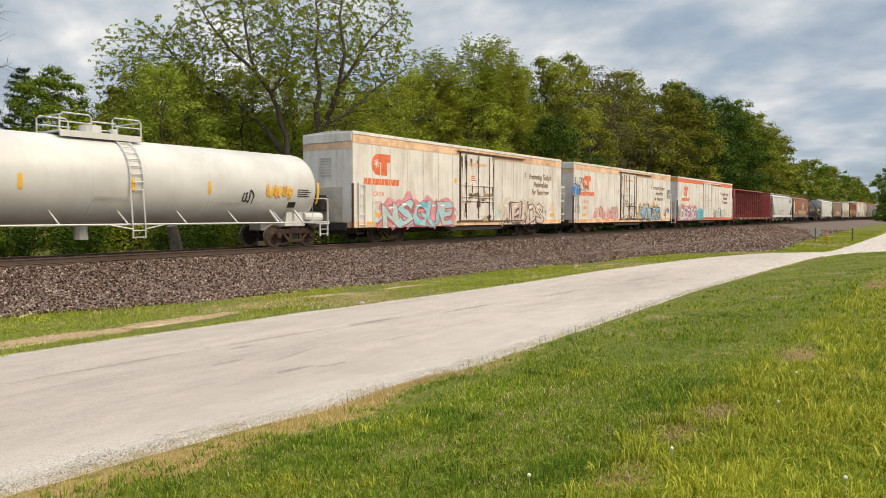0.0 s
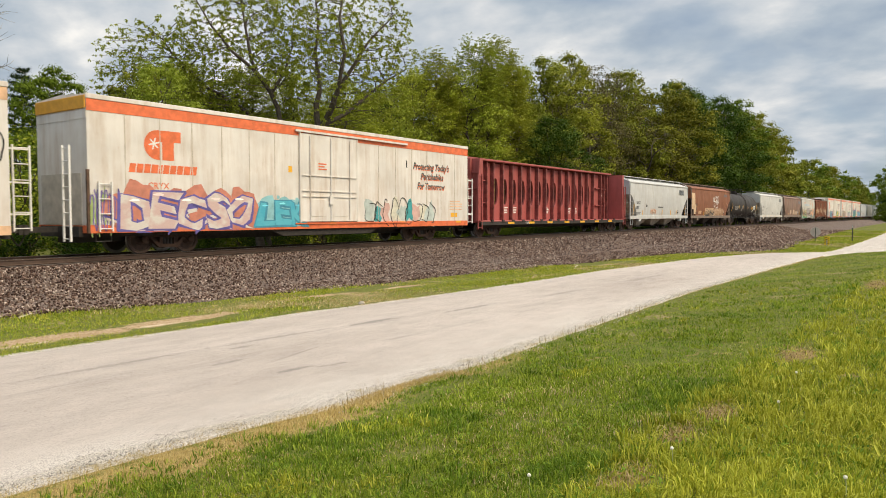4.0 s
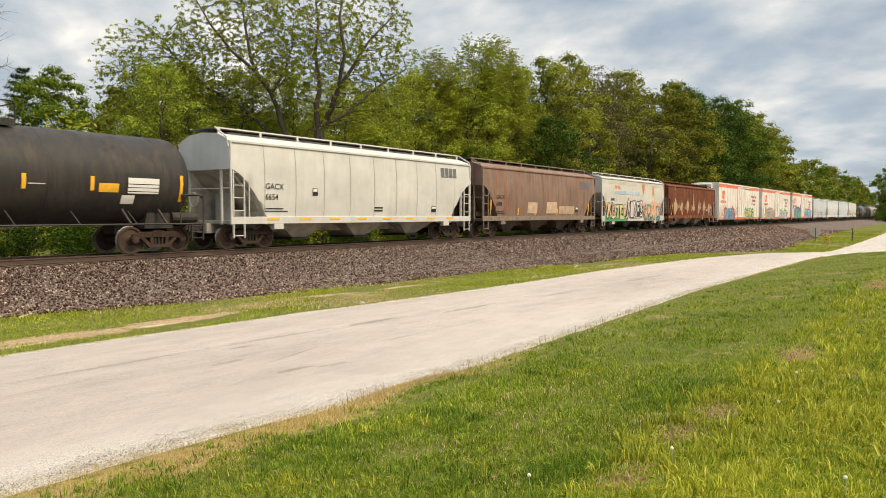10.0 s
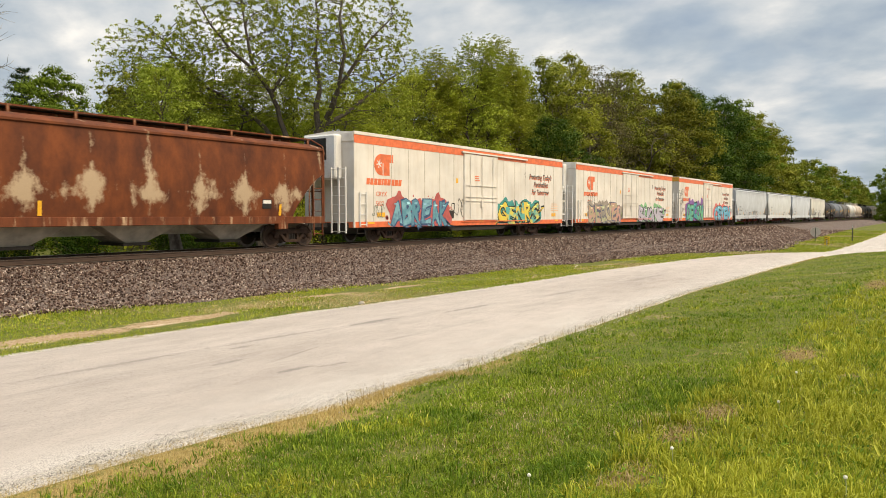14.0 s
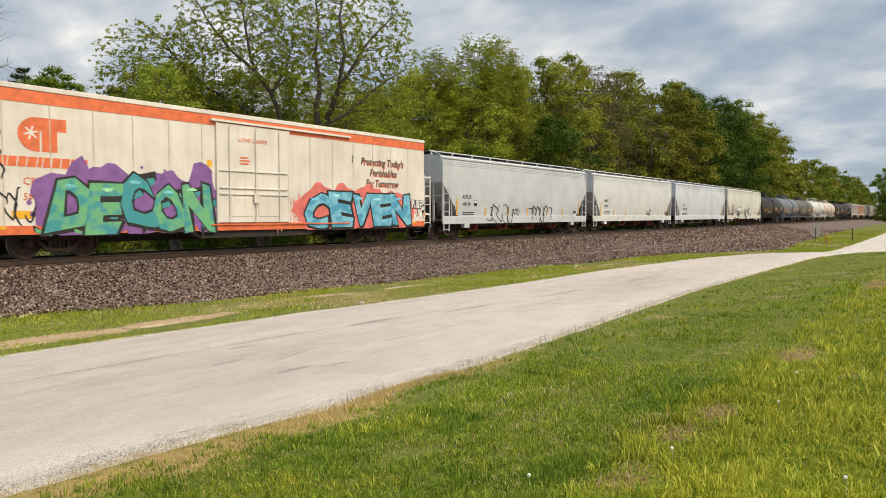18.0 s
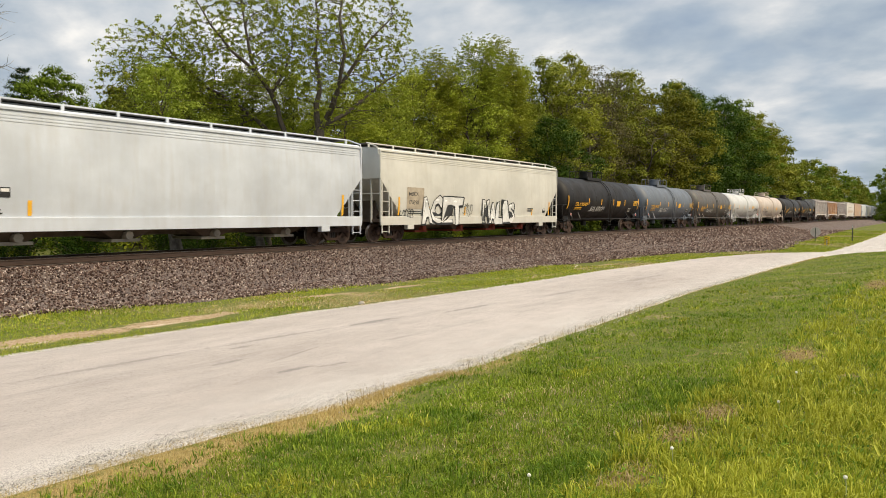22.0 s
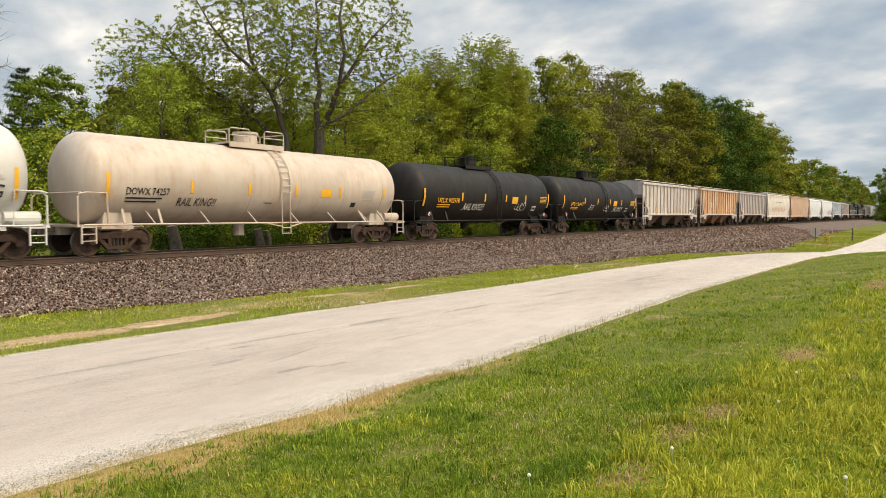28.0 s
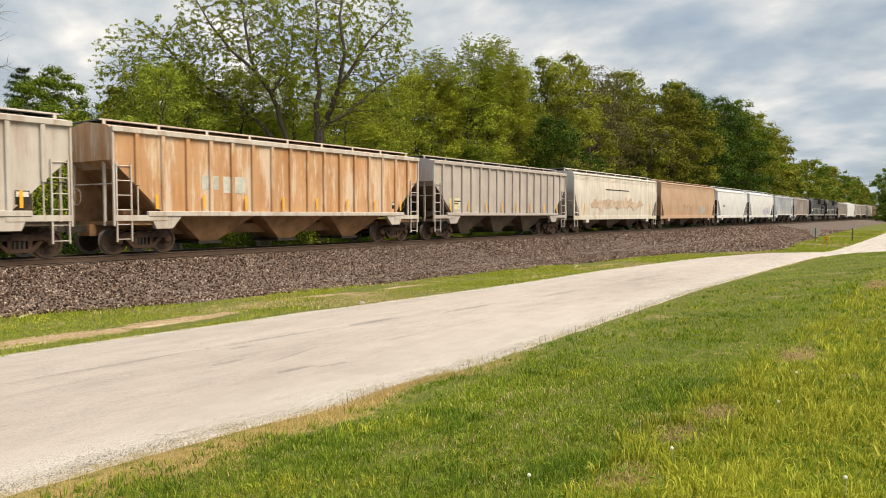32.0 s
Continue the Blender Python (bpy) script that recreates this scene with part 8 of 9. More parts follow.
SMOKE = mat_car("grimy_cream_hopper_paint", (0.56, 0.545, 0.50), (0.42, 0.36, 0.28), 0.35, (0.62, 0.25, 0.08), 0.62, (0.50, 0.56, 0.60), 0.55, 11.0, 9.0, 0.12)
RUST = mat_car("deep_rust", (0.17, 0.050, 0.020), (0.055, 0.020, 0.013), 0.8, (0.52, 0.36, 0.23), 0.555, None, 0.75, 13.0, 9.0, 0.09, gloss=0.25)
GREY1 = mat_car("light_grey_hopper_paint", (0.53, 0.56, 0.60), (0.36, 0.34, 0.32), 0.25, None, 0.6, None, 0.42, 15.0)
GREY2 = mat_car("warm_white_hopper_paint", (0.62, 0.64, 0.65), (0.40, 0.37, 0.30), 0.22, None, 0.6, None, 0.42, 17.0)
GREY3 = mat_car("pale_grey_hopper_paint", (0.57, 0.61, 0.67), (0.40, 0.37, 0.33), 0.25, None, 0.6, None, 0.42, 19.0)
BEIGE = mat_car("beige_hopper_paint", (0.62, 0.61, 0.56), (0.42, 0.36, 0.26), 0.22, None, 0.6, None, 0.45, 21.0)
RIB1 = mat_car("chalky_grey_paint", (0.58, 0.55, 0.53), (0.34, 0.24, 0.19), 0.7, (0.36, 0.22, 0.15), 0.585, None, 0.65, 23.0, 9.0, 0.10)
RIB2 = mat_car("bleached_orange_brown_paint", (0.56, 0.33, 0.18), (0.42, 0.19, 0.075), 0.8, (0.66, 0.54, 0.44), 0.49, None, 0.65, 25.0, 9.0, 0.10)
RIB3 = mat_car("grey_lilac_paint", (0.47, 0.43, 0.42), (0.32, 0.26, 0.24), 0.5, None, 0.6, None, 0.6, 27.0)
TAN = mat_car("tan_paint", (0.50, 0.345, 0.245), (0.34, 0.19, 0.11), 0.4, None, 0.6, None, 0.6, 29.0)
CHALK = mat_car("stained_white_paint", (0.67, 0.65, 0.61), (0.36, 0.22, 0.14), 0.55, (0.45, 0.28, 0.18), 0.66, None, 0.6, 31.0)
WHITE3 = mat_car("bright_white_hopper_paint", (0.68, 0.70, 0.73), (0.45, 0.43, 0.40), 0.2, None, 0.6, None, 0.4, 33.0)
TANKW = mat_car("white_tank_paint", (0.60, 0.60, 0.595), (0.45, 0.38, 0.30), 0.25, None, 0.6, None, 0.35, 35.0)
TANKC = mat_car("stained_cream_tank_paint", (0.55, 0.48, 0.42), (0.40, 0.26, 0.17), 0.5, (0.58, 0.32, 0.16), 0.66, None, 0.45, 37.0, 9.0, 0.2)
TANKB = mat_car("matt_black_tank_paint", (0.013, 0.012, 0.012), (0.050, 0.038, 0.030), 0.4, None, 0.6, None, 0.5, 39.0, gloss=0.28)
TANKD = mat_car("dusty_black_tank_paint", (0.030, 0.028, 0.028), (0.09, 0.07, 0.055), 0.5, None, 0.6, None, 0.55, 41.0, gloss=0.3)
TANKG = mat_car("slate_blue_grey_tank_paint", (0.115, 0.135, 0.165), (0.17, 0.15, 0.13), 0.3, None, 0.6, None, 0.45, 43.0)
TANKO = mat_car("dark_olive_grey_tank_paint", (0.085, 0.085, 0.080), (0.20, 0.11, 0.06), 0.45, None, 0.6, None, 0.5, 45.0)
UNDERW = mat_plain("dusty_pale_underside", (0.42, 0.385, 0.33), 0.85, 0, 2, 0.35)
UNDERB = mat_plain("grimy_brown_underside", (0.13, 0.095, 0.07), 0.85, 0, 2, 0.35)
UNDERD = mat_plain("sooty_underside", (0.06, 0.05, 0.045), 0.85, 0, 2, 0.35)
UNDERO = mat_plain("rusty_orange_underside", (0.30, 0.17, 0.09), 0.85, 0, 2, 0.35)

RUST_CELLS = mat_rust_cells("rusted_plate_with_old_paint", (0.20, 0.058, 0.020), (0.085, 0.027, 0.014), (0.50, 0.38, 0.26), 1.95)
RED_POST = mat_plain("grimy_dark_red_steel", (0.20, 0.058, 0.052), 0.7, 0, 3, 0.5)
GREYR = mat_plain("dusty_grey_brown_steel", (0.20, 0.155, 0.125), 0.75, 0, 5, 0.35)

K, WT, PK, TL, BL, GN, LM, OR, PU, RD, SK, YE, NV = ((0.02, 0.02, 0.02), (0.75, 0.75, 0.73), (0.62, 0.30, 0.30), (0.05, 0.32, 0.34), (0.06, 0.25, 0.50), (0.06, 0.30, 0.12),
                                                      (0.30, 0.45, 0.08), (0.70, 0.26, 0.09), (0.22, 0.10, 0.32), (0.52, 0.06, 0.05), (0.35, 0.58, 0.66), (0.75, 0.55, 0.08), (0.04, 0.08, 0.18))
FADE, ROSE, GRY = (0.45, 0.52, 0.50), (0.58, 0.38, 0.34), (0.38, 0.38, 0.39)

CONSIST = []        # (car, its place along the track at the start)


def couple(car, a, b2):
    CONSIST.append((car, (a + b2) / 2))


def train():
    g = [5.5, 22.4, 45.0, 68.1, 91.3, 113.95, 130.95, 147.8, 163.15, 180.4, 197.25, 212.8, 230.1, 253.0, 276.4, 299.35, 318.5, 337.75, 357.3, 376.7,
         392.5, 408.0, 423.4, 439.4, 456.1, 471.8, 487.8, 505.1, 522.2, 538.8, 557.2, 576.5, 592.2, 608.9, 625.2, 641.5, 662.6, 683.8, 700.8, 719.4, 737.2, 755.0, 773.0, 791.5, 809.5, 827.5]
    L = [b2 - a for a, b2 in zip(g, g[1:])]
    GT = (0.80, 0.42, 0.03)
    gold = paint(GT)
    chalkm = paint((0.55, 0.52, 0.50))
    cars = []
    add = cars.append
    add(tank_car(L[0], TANKW, "white tank car with graffiti and railed manway", [("strips", -4.3, -0.85, 2.1, 4.75, 7.45), ("no", -7.3, 2.05, 0.34, "20125", M_BLACK), ("muddle", 4.75, 2.0, 1.25, 0.42, (OR, YE, OR), (0.8, 0.5, 0.1), 3), ("scrawl", 3.6, 1.7, 0.45, 0.55, K, 8, 3, 0.06), ("bars", 6.3, 2.3, 0.8, 4, M_BLACK), ("panel", 5.9, 1.6, 0.4, 0.22, M_BLACK), ("bars", -2.1, 1.85, 1.2, 2, chalkm), ("bars", 2.5, 1.75, 1.2, 2, chalkm)], dome=False, loops=True, r=1.44, zc=2.40, ladder_x=-0.75, dome_x=-0.7))
    add(reefer(L[1], CREAM[0], ORANGE_PALE, "grimy cream refrigerated boxcar with orange bands and graffiti", ("CRYX", "4009"), False,
               [("piece", "NSGUE", -8.3, 0.72, 5.6, 1.25, (FADE, (0.45, 0.62, 0.62), SK, (0.16, 0.45, 0.58), SK), (0.40, 0.14, 0.16), (0.60, 0.27, 0.29), 4, 0.05, 0.7), ("muddle", -8.9, 0.75, 2.0, 1.3, ((0.50, 0.58, 0.52), (0.66, 0.60, 0.54)), None, 61),
                ("muddle", 1.7, 0.8, 1.6, 1.1, ((0.50, 0.60, 0.54),), None, 62), ("piece", "AEUDS", 2.6, 0.75, 5.0, 1.35, ((0.62, 0.46, 0.41), (0.68, 0.58, 0.52), (0.56, 0.40, 0.36)), (0.13, 0.08, 0.08), (0.58, 0.54, 0.47), 5, 0.03, 1.0)], 1, None, -9.04, None, -0.18))
    add(reefer(L[2], CREAM[1], ORANGE_PALE, "dirty cream refrigerated boxcar with rusty door and tags", ("CRYX", "4060"), False,
               [("scrawl", -10.6, 3.4, 1.9, 0.55, K, 11, 6, 0.05), ("scrawl", -9.2, 3.0, 1.0, 0.4, K, 63, 4, 0.05), ("muddle", -10.8, 2.65, 1.4, 0.75, (BL, (0.08, 0.28, 0.60), BL), (0.05, 0.15, 0.40), 6), ("scrawl", -10.45, 1.4, 0.95, 0.6, K, 12, 5, 0.035),
                ("muddle", -7.0, 0.85, 4.6, 1.1, (PK, (0.66, 0.50, 0.44), ROSE), RD, 7), ("scrawl", -3.9, 1.4, 1.3, 0.6, K, 64, 6, 0.03), ("muddle", -1.35, 1.25, 1.2, 0.95, ((0.36, 0.28, 0.10), (0.42, 0.34, 0.13), (0.30, 0.22, 0.09)), None, 164, 4), ("muddle", 0.05, 1.25, 1.2, 0.95, ((0.40, 0.33, 0.12), (0.32, 0.25, 0.10), (0.10, 0.30, 0.30)), (0.03, 0.03, 0.03), 165, 4), ("piece", "WNIKS", 2.4, 0.85, 5.2, 1.25, ((0.16, 0.32, 0.46), (0.34, 0.48, 0.55), (0.24, 0.38, 0.46), (0.46, 0.40, 0.44)), (0.03, 0.05, 0.09), (0.55, 0.36, 0.14), 8, 0.055, 1.0), ("scrawl", 8.6, 1.1, 0.8, 0.9, K, 65, 4, 0.04), ("scrawl", 9.6, 2.8, 0.8, 0.8, K, 66, 5, 0.05), ("muddle", 9.6, 1.5, 0.6, 0.5, (NV,), None, 67)], 3, None, -9.0, None, -0.15))
    add(reefer(L[3], CREAM[2], ORANGE, "cream refrigerated boxcar with amber end band and faded graffiti", ("CRYX", "5926"), True,
               [("muddle", -10.3, 0.8, 1.0, 1.3, ((0.30, 0.40, 0.14), (0.40, 0.46, 0.30)), (0.16, 0.12, 0.34), 9), ("piece", "DECSO", -9.4, 0.8, 5.4, 1.25, ((0.66, 0.62, 0.58), (0.60, 0.44, 0.42)), (0.12, 0.10, 0.34), (0.52, 0.20, 0.14), 68, 0.05, 0.5), ("piece", "LEK", -3.8, 0.85, 2.5, 1.0, ((0.06, 0.40, 0.55), (0.10, 0.46, 0.58)), (0.05, 0.25, 0.36), (0.25, 0.50, 0.55), 10, 0.05), ("muddle", 2.4, 0.85, 5.2, 1.15, (FADE, TL, ROSE, (0.62, 0.60, 0.50)), K, 13), ("scrawl", -1.2, 1.1, 2.2, 0.9, K, 69, 7, 0.04)], 5, M_AMBER, -8.46, None, 0.05))
    add(centerbeam(L[4], RED, "faded red centerbeam lumber car with oval openings, empty"))
    add(bowed_hopper(L[5], WHITE1, UNDERW, "off-white covered hopper with weathered bowed sides", 1, marks=[("no", -6.44, 2.24, 0.24, "GACX", "6657"), ("logo", 5.18, 3.2, 1.47, 0.5, (0.12, 0.13, 0.14)), ("bars", -0.97, 1.97, 1.75, 1), ("plate", 4.5, 1.45, 0.4, 0.3), ("muddle", -2.85, 1.4, 1.35, 0.42, ((0.66, 0.50, 0.40), (0.66, 0.56, 0.48)), (0.60, 0.28, 0.14), 14), ("plate", -4.1, 2.0, 0.3, 0.25)], strips=(-7.02, -4.9, 0.2, 2.6, 4.3, 7.0)))
    add(bowed_hopper(L[6], BROWN1, UNDERD, "rust-brown covered hopper with white tag and paint patches", 2, marks=[("patch", -7.6, -6.5, 1.9, 3.55, (0.62, 0.44, 0.28)), ("patch", -6.9, -6.1, 1.4, 2.4, (0.58, 0.42, 0.27)), ("no", -6.35, 2.27, 0.23, "GACX", "6330"), ("patch", -5.2, -4.1, 1.4, 1.75, (0.50, 0.31, 0.18)), ("patch", -2.9, 0.6, 1.25, 2.05, (0.50, 0.33, 0.20)), ("piece", "JOKS", -2.6, 1.2, 3.2, 0.72, ((0.52, 0.37, 0.24), (0.46, 0.31, 0.19)), K, None, 15, 0.06, 0.8), ("scrawl", 0.35, 2.65, 2.2, 0.75, WT, 16, 5, 0.085), ("scrawl", 0.55, 2.15, 1.8, 0.75, WT, 17, 4, 0.085), ("scrawl", 1.0, 1.75, 1.0, 0.45, WT, 117, 3, 0.07), ("piece", "STUNA", 0.9, 1.25, 3.6, 0.68, ((0.56, 0.40, 0.27), (0.50, 0.34, 0.22)), (0.34, 0.20, 0.11), (0.44, 0.27, 0.16), 18, 0.05, 0.6), ("logo", 5.1, 3.35, 1.3, 0.3, (0.10, 0.10, 0.11)), ("plate", 4.6, 1.42, 0.4, 0.25), ("scrawl", 5.8, 1.35, 1.3, 1.5, (0.7, 0.45, 0.33), 19, 2, 0.05)], strips=(-6.9, -3.2, 2.4), rail=GREYR))
    add(tank_car(L[7], TANKD, "dusty black tank car with white stencilled marks", [("strips", -6.7, -3.3, -1.2, 1.19, 3.19, 6.31), ("no", -5.33, 2.16, 0.25, "PLCX 221134", M_WHITE, 1.9), ("bars", -2.05, 2.32, 0.5, 7, chalkm), ("panel", 4.3, 1.95, 1.2, 0.70, M_BLACK), ("panel", 4.36, 2.0, 1.1, 0.5, M_WHITE), ("panel", 4.18, 1.66, 0.45, 0.28, M_WHITE), ("panel", 3.4, 2.02, 0.65, 0.28, gold), ("bars", -0.84, 1.4, 1.2, 3, chalkm), ("bars", 1.3, 2.2, 0.6, 1, chalkm)], dome=False))
    add(bowed_hopper(L[8], WHITE2, UNDERW, "clean off-white covered hopper with dark weld seams", 3, marks=[("no", -6.38, 2.3, 0.24, "GACX", "6654"), ("logo", 5.24, 3.25, 1.46, 0.48, (0.12, 0.13, 0.14)), ("bars", 0.0, 1.6, 0.6, 2), ("plate", 4.4, 1.45, 0.4, 0.3), ("plate", -3.9, 2.1, 0.3, 0.3)], seams=9, reflect=8))
    add(bowed_hopper(L[9], BROWN2, UNDERB, "dusty brown covered hopper with tan paint patches", 4, marks=[("no", -6.31, 2.25, 0.24, "GACX", "6308"), ("patch", -2.55, -1.27, 1.4, 2.1, (0.48, 0.35, 0.24)), ("patch", 0.0, 1.49, 1.4, 2.15, (0.50, 0.37, 0.26)), ("patch", 1.83, 4.2, 1.38, 1.9, (0.44, 0.32, 0.22)), ("logo", 5.28, 3.2, 1.46, 0.45, (0.10, 0.12, 0.15)), ("plate", 4.4, 1.5, 0.4, 0.35)], strips=(-6.92, -3.7, -1.5, 1.6, 3.9, 6.6), rail=GREYR))
    add(bowed_hopper(L[10], SMOKE, UNDERB, "grimy cream covered hopper covered in graffiti letters", 5, marks=[("no", -5.45, 2.42, 0.22, "SMMX", "1282"), ("patch", -6.5, -1.84, 0.80, 1.30, GN), ("piece", "NUTER", -6.1, 1.0, 4.1, 1.2, ((0.68, 0.47, 0.28), (0.70, 0.50, 0.32), (0.64, 0.44, 0.28), (0.40, 0.52, 0.24)), K, None, 20, 0.06), ("piece", "AIKES", -2.1, 1.05, 3.6, 1.5, ((0.56, 0.54, 0.53), (0.66, 0.42, 0.40), (0.60, 0.56, 0.54), (0.55, 0.54, 0.53)), K, None, 21, 0.075), ("piece", "DEKTE", 2.0, 0.9, 3.8, 1.25, ((0.04, 0.30, 0.33), (0.64, 0.26, 0.12), (0.05, 0.36, 0.40), (0.68, 0.45, 0.12)), (0.03, 0.10, 0.12), (0.66, 0.36, 0.22), 22, 0.055, 1.0), ("patch", -4.5, -2.43, 2.95, 3.2, (0.34, 0.44, 0.52)), ("patch", -2.43, 0.86, 2.95, 3.25, (0.40, 0.48, 0.54)), ("patch", 1.4, 2.0, 1.3, 1.75, (0.14, 0.24, 0.42)), ("muddle", -4.6, 3.35, 1.2, 0.3, ((0.62, 0.26, 0.09),), None, 151), ("muddle", 1.6, 3.1, 0.5, 1.0, ((0.64, 0.32, 0.14),), None, 152), ("muddle", 3.9, 2.9, 0.6, 0.9, ((0.62, 0.30, 0.12),), None, 153)], reeded=True, curved=False, eave=4.1, strips=(-6.3,), drop=0.42))
    add(bowed_hopper(L[11], RUST_CELLS, UNDERW, "deeply rusted covered hopper with streaked old paint", 6, marks=[("plate", 4.7, 1.55, 0.45, 0.35)], seams=0, strips=(-6.9, -3.5, 5.6), top=4.45, rail=RUST))
    add(reefer(L[12], IVORY[0], ORANGE, "ivory refrigerated boxcar with orange bands and blue graffiti", ("CRYX", "5837"), True, [("piece", "ABREAK", -7.6, 0.75, 4.6, 1.3, ((0.10, 0.24, 0.34), (0.20, 0.42, 0.50), (0.10, 0.28, 0.36)), NV, (0.45, 0.10, 0.09), 23, 0.05, 0.6), ("scrawl", -2.7, 1.2, 1.3, 0.9, K, 24, 4, 0.04), ("scrawl", -9.0, 1.2, 0.8, 0.6, (0.15, 0.18, 0.15), 29, 5, 0.035), ("piece", "GENRS", 2.1, 0.8, 5.0, 1.25, (YE, (0.70, 0.60, 0.10), (0.10, 0.40, 0.38)), K, (0.05, 0.28, 0.26), 25, 0.06, 1.0)], 2, None, -8.86, None, 0.2))
    add(reefer(L[13], IVORY[1], ORANGE, "ivory refrigerated boxcar with brown and lilac graffiti", ("CRYX", "5840"), True, [("piece", "BEZOER", -8.2, 0.72, 6.2, 1.4, ((0.42, 0.36, 0.22), (0.55, 0.30, 0.26), (0.34, 0.38, 0.22), (0.50, 0.46, 0.34)), (0.10, 0.10, 0.16), (0.30, 0.26, 0.22), 26, 0.07, 1.0), ("muddle", -2.9, 0.75, 1.2, 0.9, (NV, (0.08, 0.12, 0.30)), None, 70), ("scrawl", -8.6, 2.0, 1.3, 0.9, K, 27, 4, 0.04), ("piece", "BUONE", 1.9, 0.72, 6.2, 1.35, ((0.46, 0.42, 0.52), (0.50, 0.48, 0.56), (0.42, 0.40, 0.50)), K, (0.22, 0.46, 0.24), 28, 0.07, 0.8)], 4, None, -8.6, None, 0.0))
    add(reefer(L[14], IVORY[2], ORANGE, "ivory refrigerated boxcar with purple and teal graffiti letters", ("CRYX", "5938"), True, [("scrawl", -10.3, 3.3, 1.3, 0.5, K, 31, 5, 0.06), ("scrawl", -10.2, 2.8, 1.2, 0.45, K, 71, 4, 0.06), ("scrawl", -9.9, 2.3, 1.0, 0.45, K, 72, 4, 0.06), ("scrawl", -9.4, 1.1, 1.3, 0.9, K, 32, 5, 0.055), ("piece", "DECON", -7.7, 0.70, 5.6, 1.85, (TL, (0.16, 0.46, 0.22), (0.05, 0.30, 0.36)), K, PU, 33, 0.075, 0.15), ("muddle", 0.9, 0.75, 1.3, 1.2, ((0.66, 0.30, 0.26), (0.70, 0.42, 0.38)), None, 34), ("scrawl", -1.15, 1.15, 1.7, 0.8, K, 37, 6, 0.07), ("piece", "CEVEN", 2.5, 0.7, 6.8, 1.6, ((0.07, 0.33, 0.52), (0.20, 0.52, 0.68)), K, (0.66, 0.16, 0.14), 35, 0.085), ("piece", "RIP", 9.5, 1.62, 1.0, 0.42, (WT,), K, None, 36, 0.04), ("muddle", 9.3, 1.15, 1.3, 0.42, (WT, K, (0.66, 0.34, 0.10)), WT, 38)], 6, M_AMBER, -8.52, "LOVE LADIES", -0.15))
    red_gate = mat_plain("red_outlet_gate", (0.30, 0.060, 0.035), 0.8, 0, 5, 0.5)
    gr = dict(reeded=True, curved=False, bays=4, eave=4.28, top=4.62, sill=1.22, snout=True, brace=1.6, drop=0.40)
    add(bowed_hopper(L[15], GREY1, UNDERB, "light grey four-bay covered hopper with outline graffiti", 7, marks=[("no", -7.04, 2.19, 0.22, "UTCX", "49139"), ("scrawl", -4.6, 0.85, 2.9, 1.05, K, 39, 5, 0.05), ("scrawl", -1.7, 1.3, 0.85, 0.4, K, 40, 5, 0.035), ("scrawl", 0.3, 0.85, 3.1, 1.05, K, 41, 6, 0.07), ("plate", 6.9, 1.42, 0.35, 0.3), ("plate", -5.95, 1.8, 0.3, 0.3)], strips=(-7.6, -4.7, -2.2, 0.2, 2.9, 5.1, 7.7), gate=red_gate, **gr))
    add(bowed_hopper(L[16], GREY2, UNDERB, "warm white four-bay covered hopper", 8, marks=[("no", -6.9, 2.3, 0.21, "MLLX", "98609"), ("scrawl", 2.43, 1.27, 1.0, 0.5, K, 42, 5, 0.06), ("plate", 7.0, 1.4, 0.35, 0.28)], strips=(-7.6, -5.0, -2.47, -0.1, 2.16, 5.35, 7.9), gate=red_gate, **gr))
    add(bowed_hopper(L[17], GREY3, UNDERB, "pale grey four-bay covered hopper", 9, marks=[("no", -6.9, 2.2, 0.21, "UTCX", "52318"), ("plate", -5.8, 1.8, 0.28, 0.28)], strips=(-7.6, -5.0, 7.9), gate=UNDERW, **gr))
    add(bowed_hopper(L[18], BEIGE, UNDERB, "beige four-bay covered hopper with white block graffiti", 10, marks=[("patch", -7.1, -5.73, 1.6, 2.65, (0.40, 0.34, 0.26)), ("no", -6.95, 2.23, 0.21, "MBKX", "170398"), ("piece", "ACET", -6.05, 0.80, 3.7, 1.45, (WT,), K, None, 43, 0.095), ("piece", "HALIS", -0.3, 0.80, 3.6, 1.3, (WT,), K, None, 44, 0.085), ("scrawl", -2.2, 1.25, 0.9, 0.65, K, 45, 5, 0.03), ("scrawl", -7.6, 1.22, 1.0, 0.35, K, 46, 5, 0.05), ("plate", 7.0, 1.45, 0.35, 0.25), ("bars", 5.0, 1.65, 0.8, 2)], strips=(-7.7, -5.3, -2.0, 1.0, 5.6, 7.9), gate=red_gate, **gr))
    def gold_marks(no, tag=None, extra=()):
        m = [("strips", -6.7, -3.3, -1.0, 1.35, 3.7, 6.75), ("no", -5.55, 1.95, 0.25, no, gold, 2.0), ("panel", 2.07, 1.98, 0.68, 0.40, M_REFLECT), ("bars", 5.6, 2.4, 1.0, 5, gold), ("panel", 4.7, 1.58, 0.5, 0.28, M_WHITE), ("panel", 4.73, 1.61, 0.44, 0.22, M_BLACK), ("diamond", 6.2, 1.32, 0.15, M_WHITE), ("diamond", -6.3, 1.35, 0.12, M_WHITE)]
        if tag:
            m.append(("words", "..RAIL KING!!!", tag[0], 1.57, 0.38, tag[1], (0.62, 0.62, 0.60)))
        return m + list(extra)
    add(tank_car(L[19], TANKB, "black tank car with yellow stencils and a silver tag", gold_marks("UTLX 903423", (-3.0, 2.7)), rail=TANKB, marker=gold, r=1.59, zc=2.43, ladder_x=0.5, dome_x=-0.9))
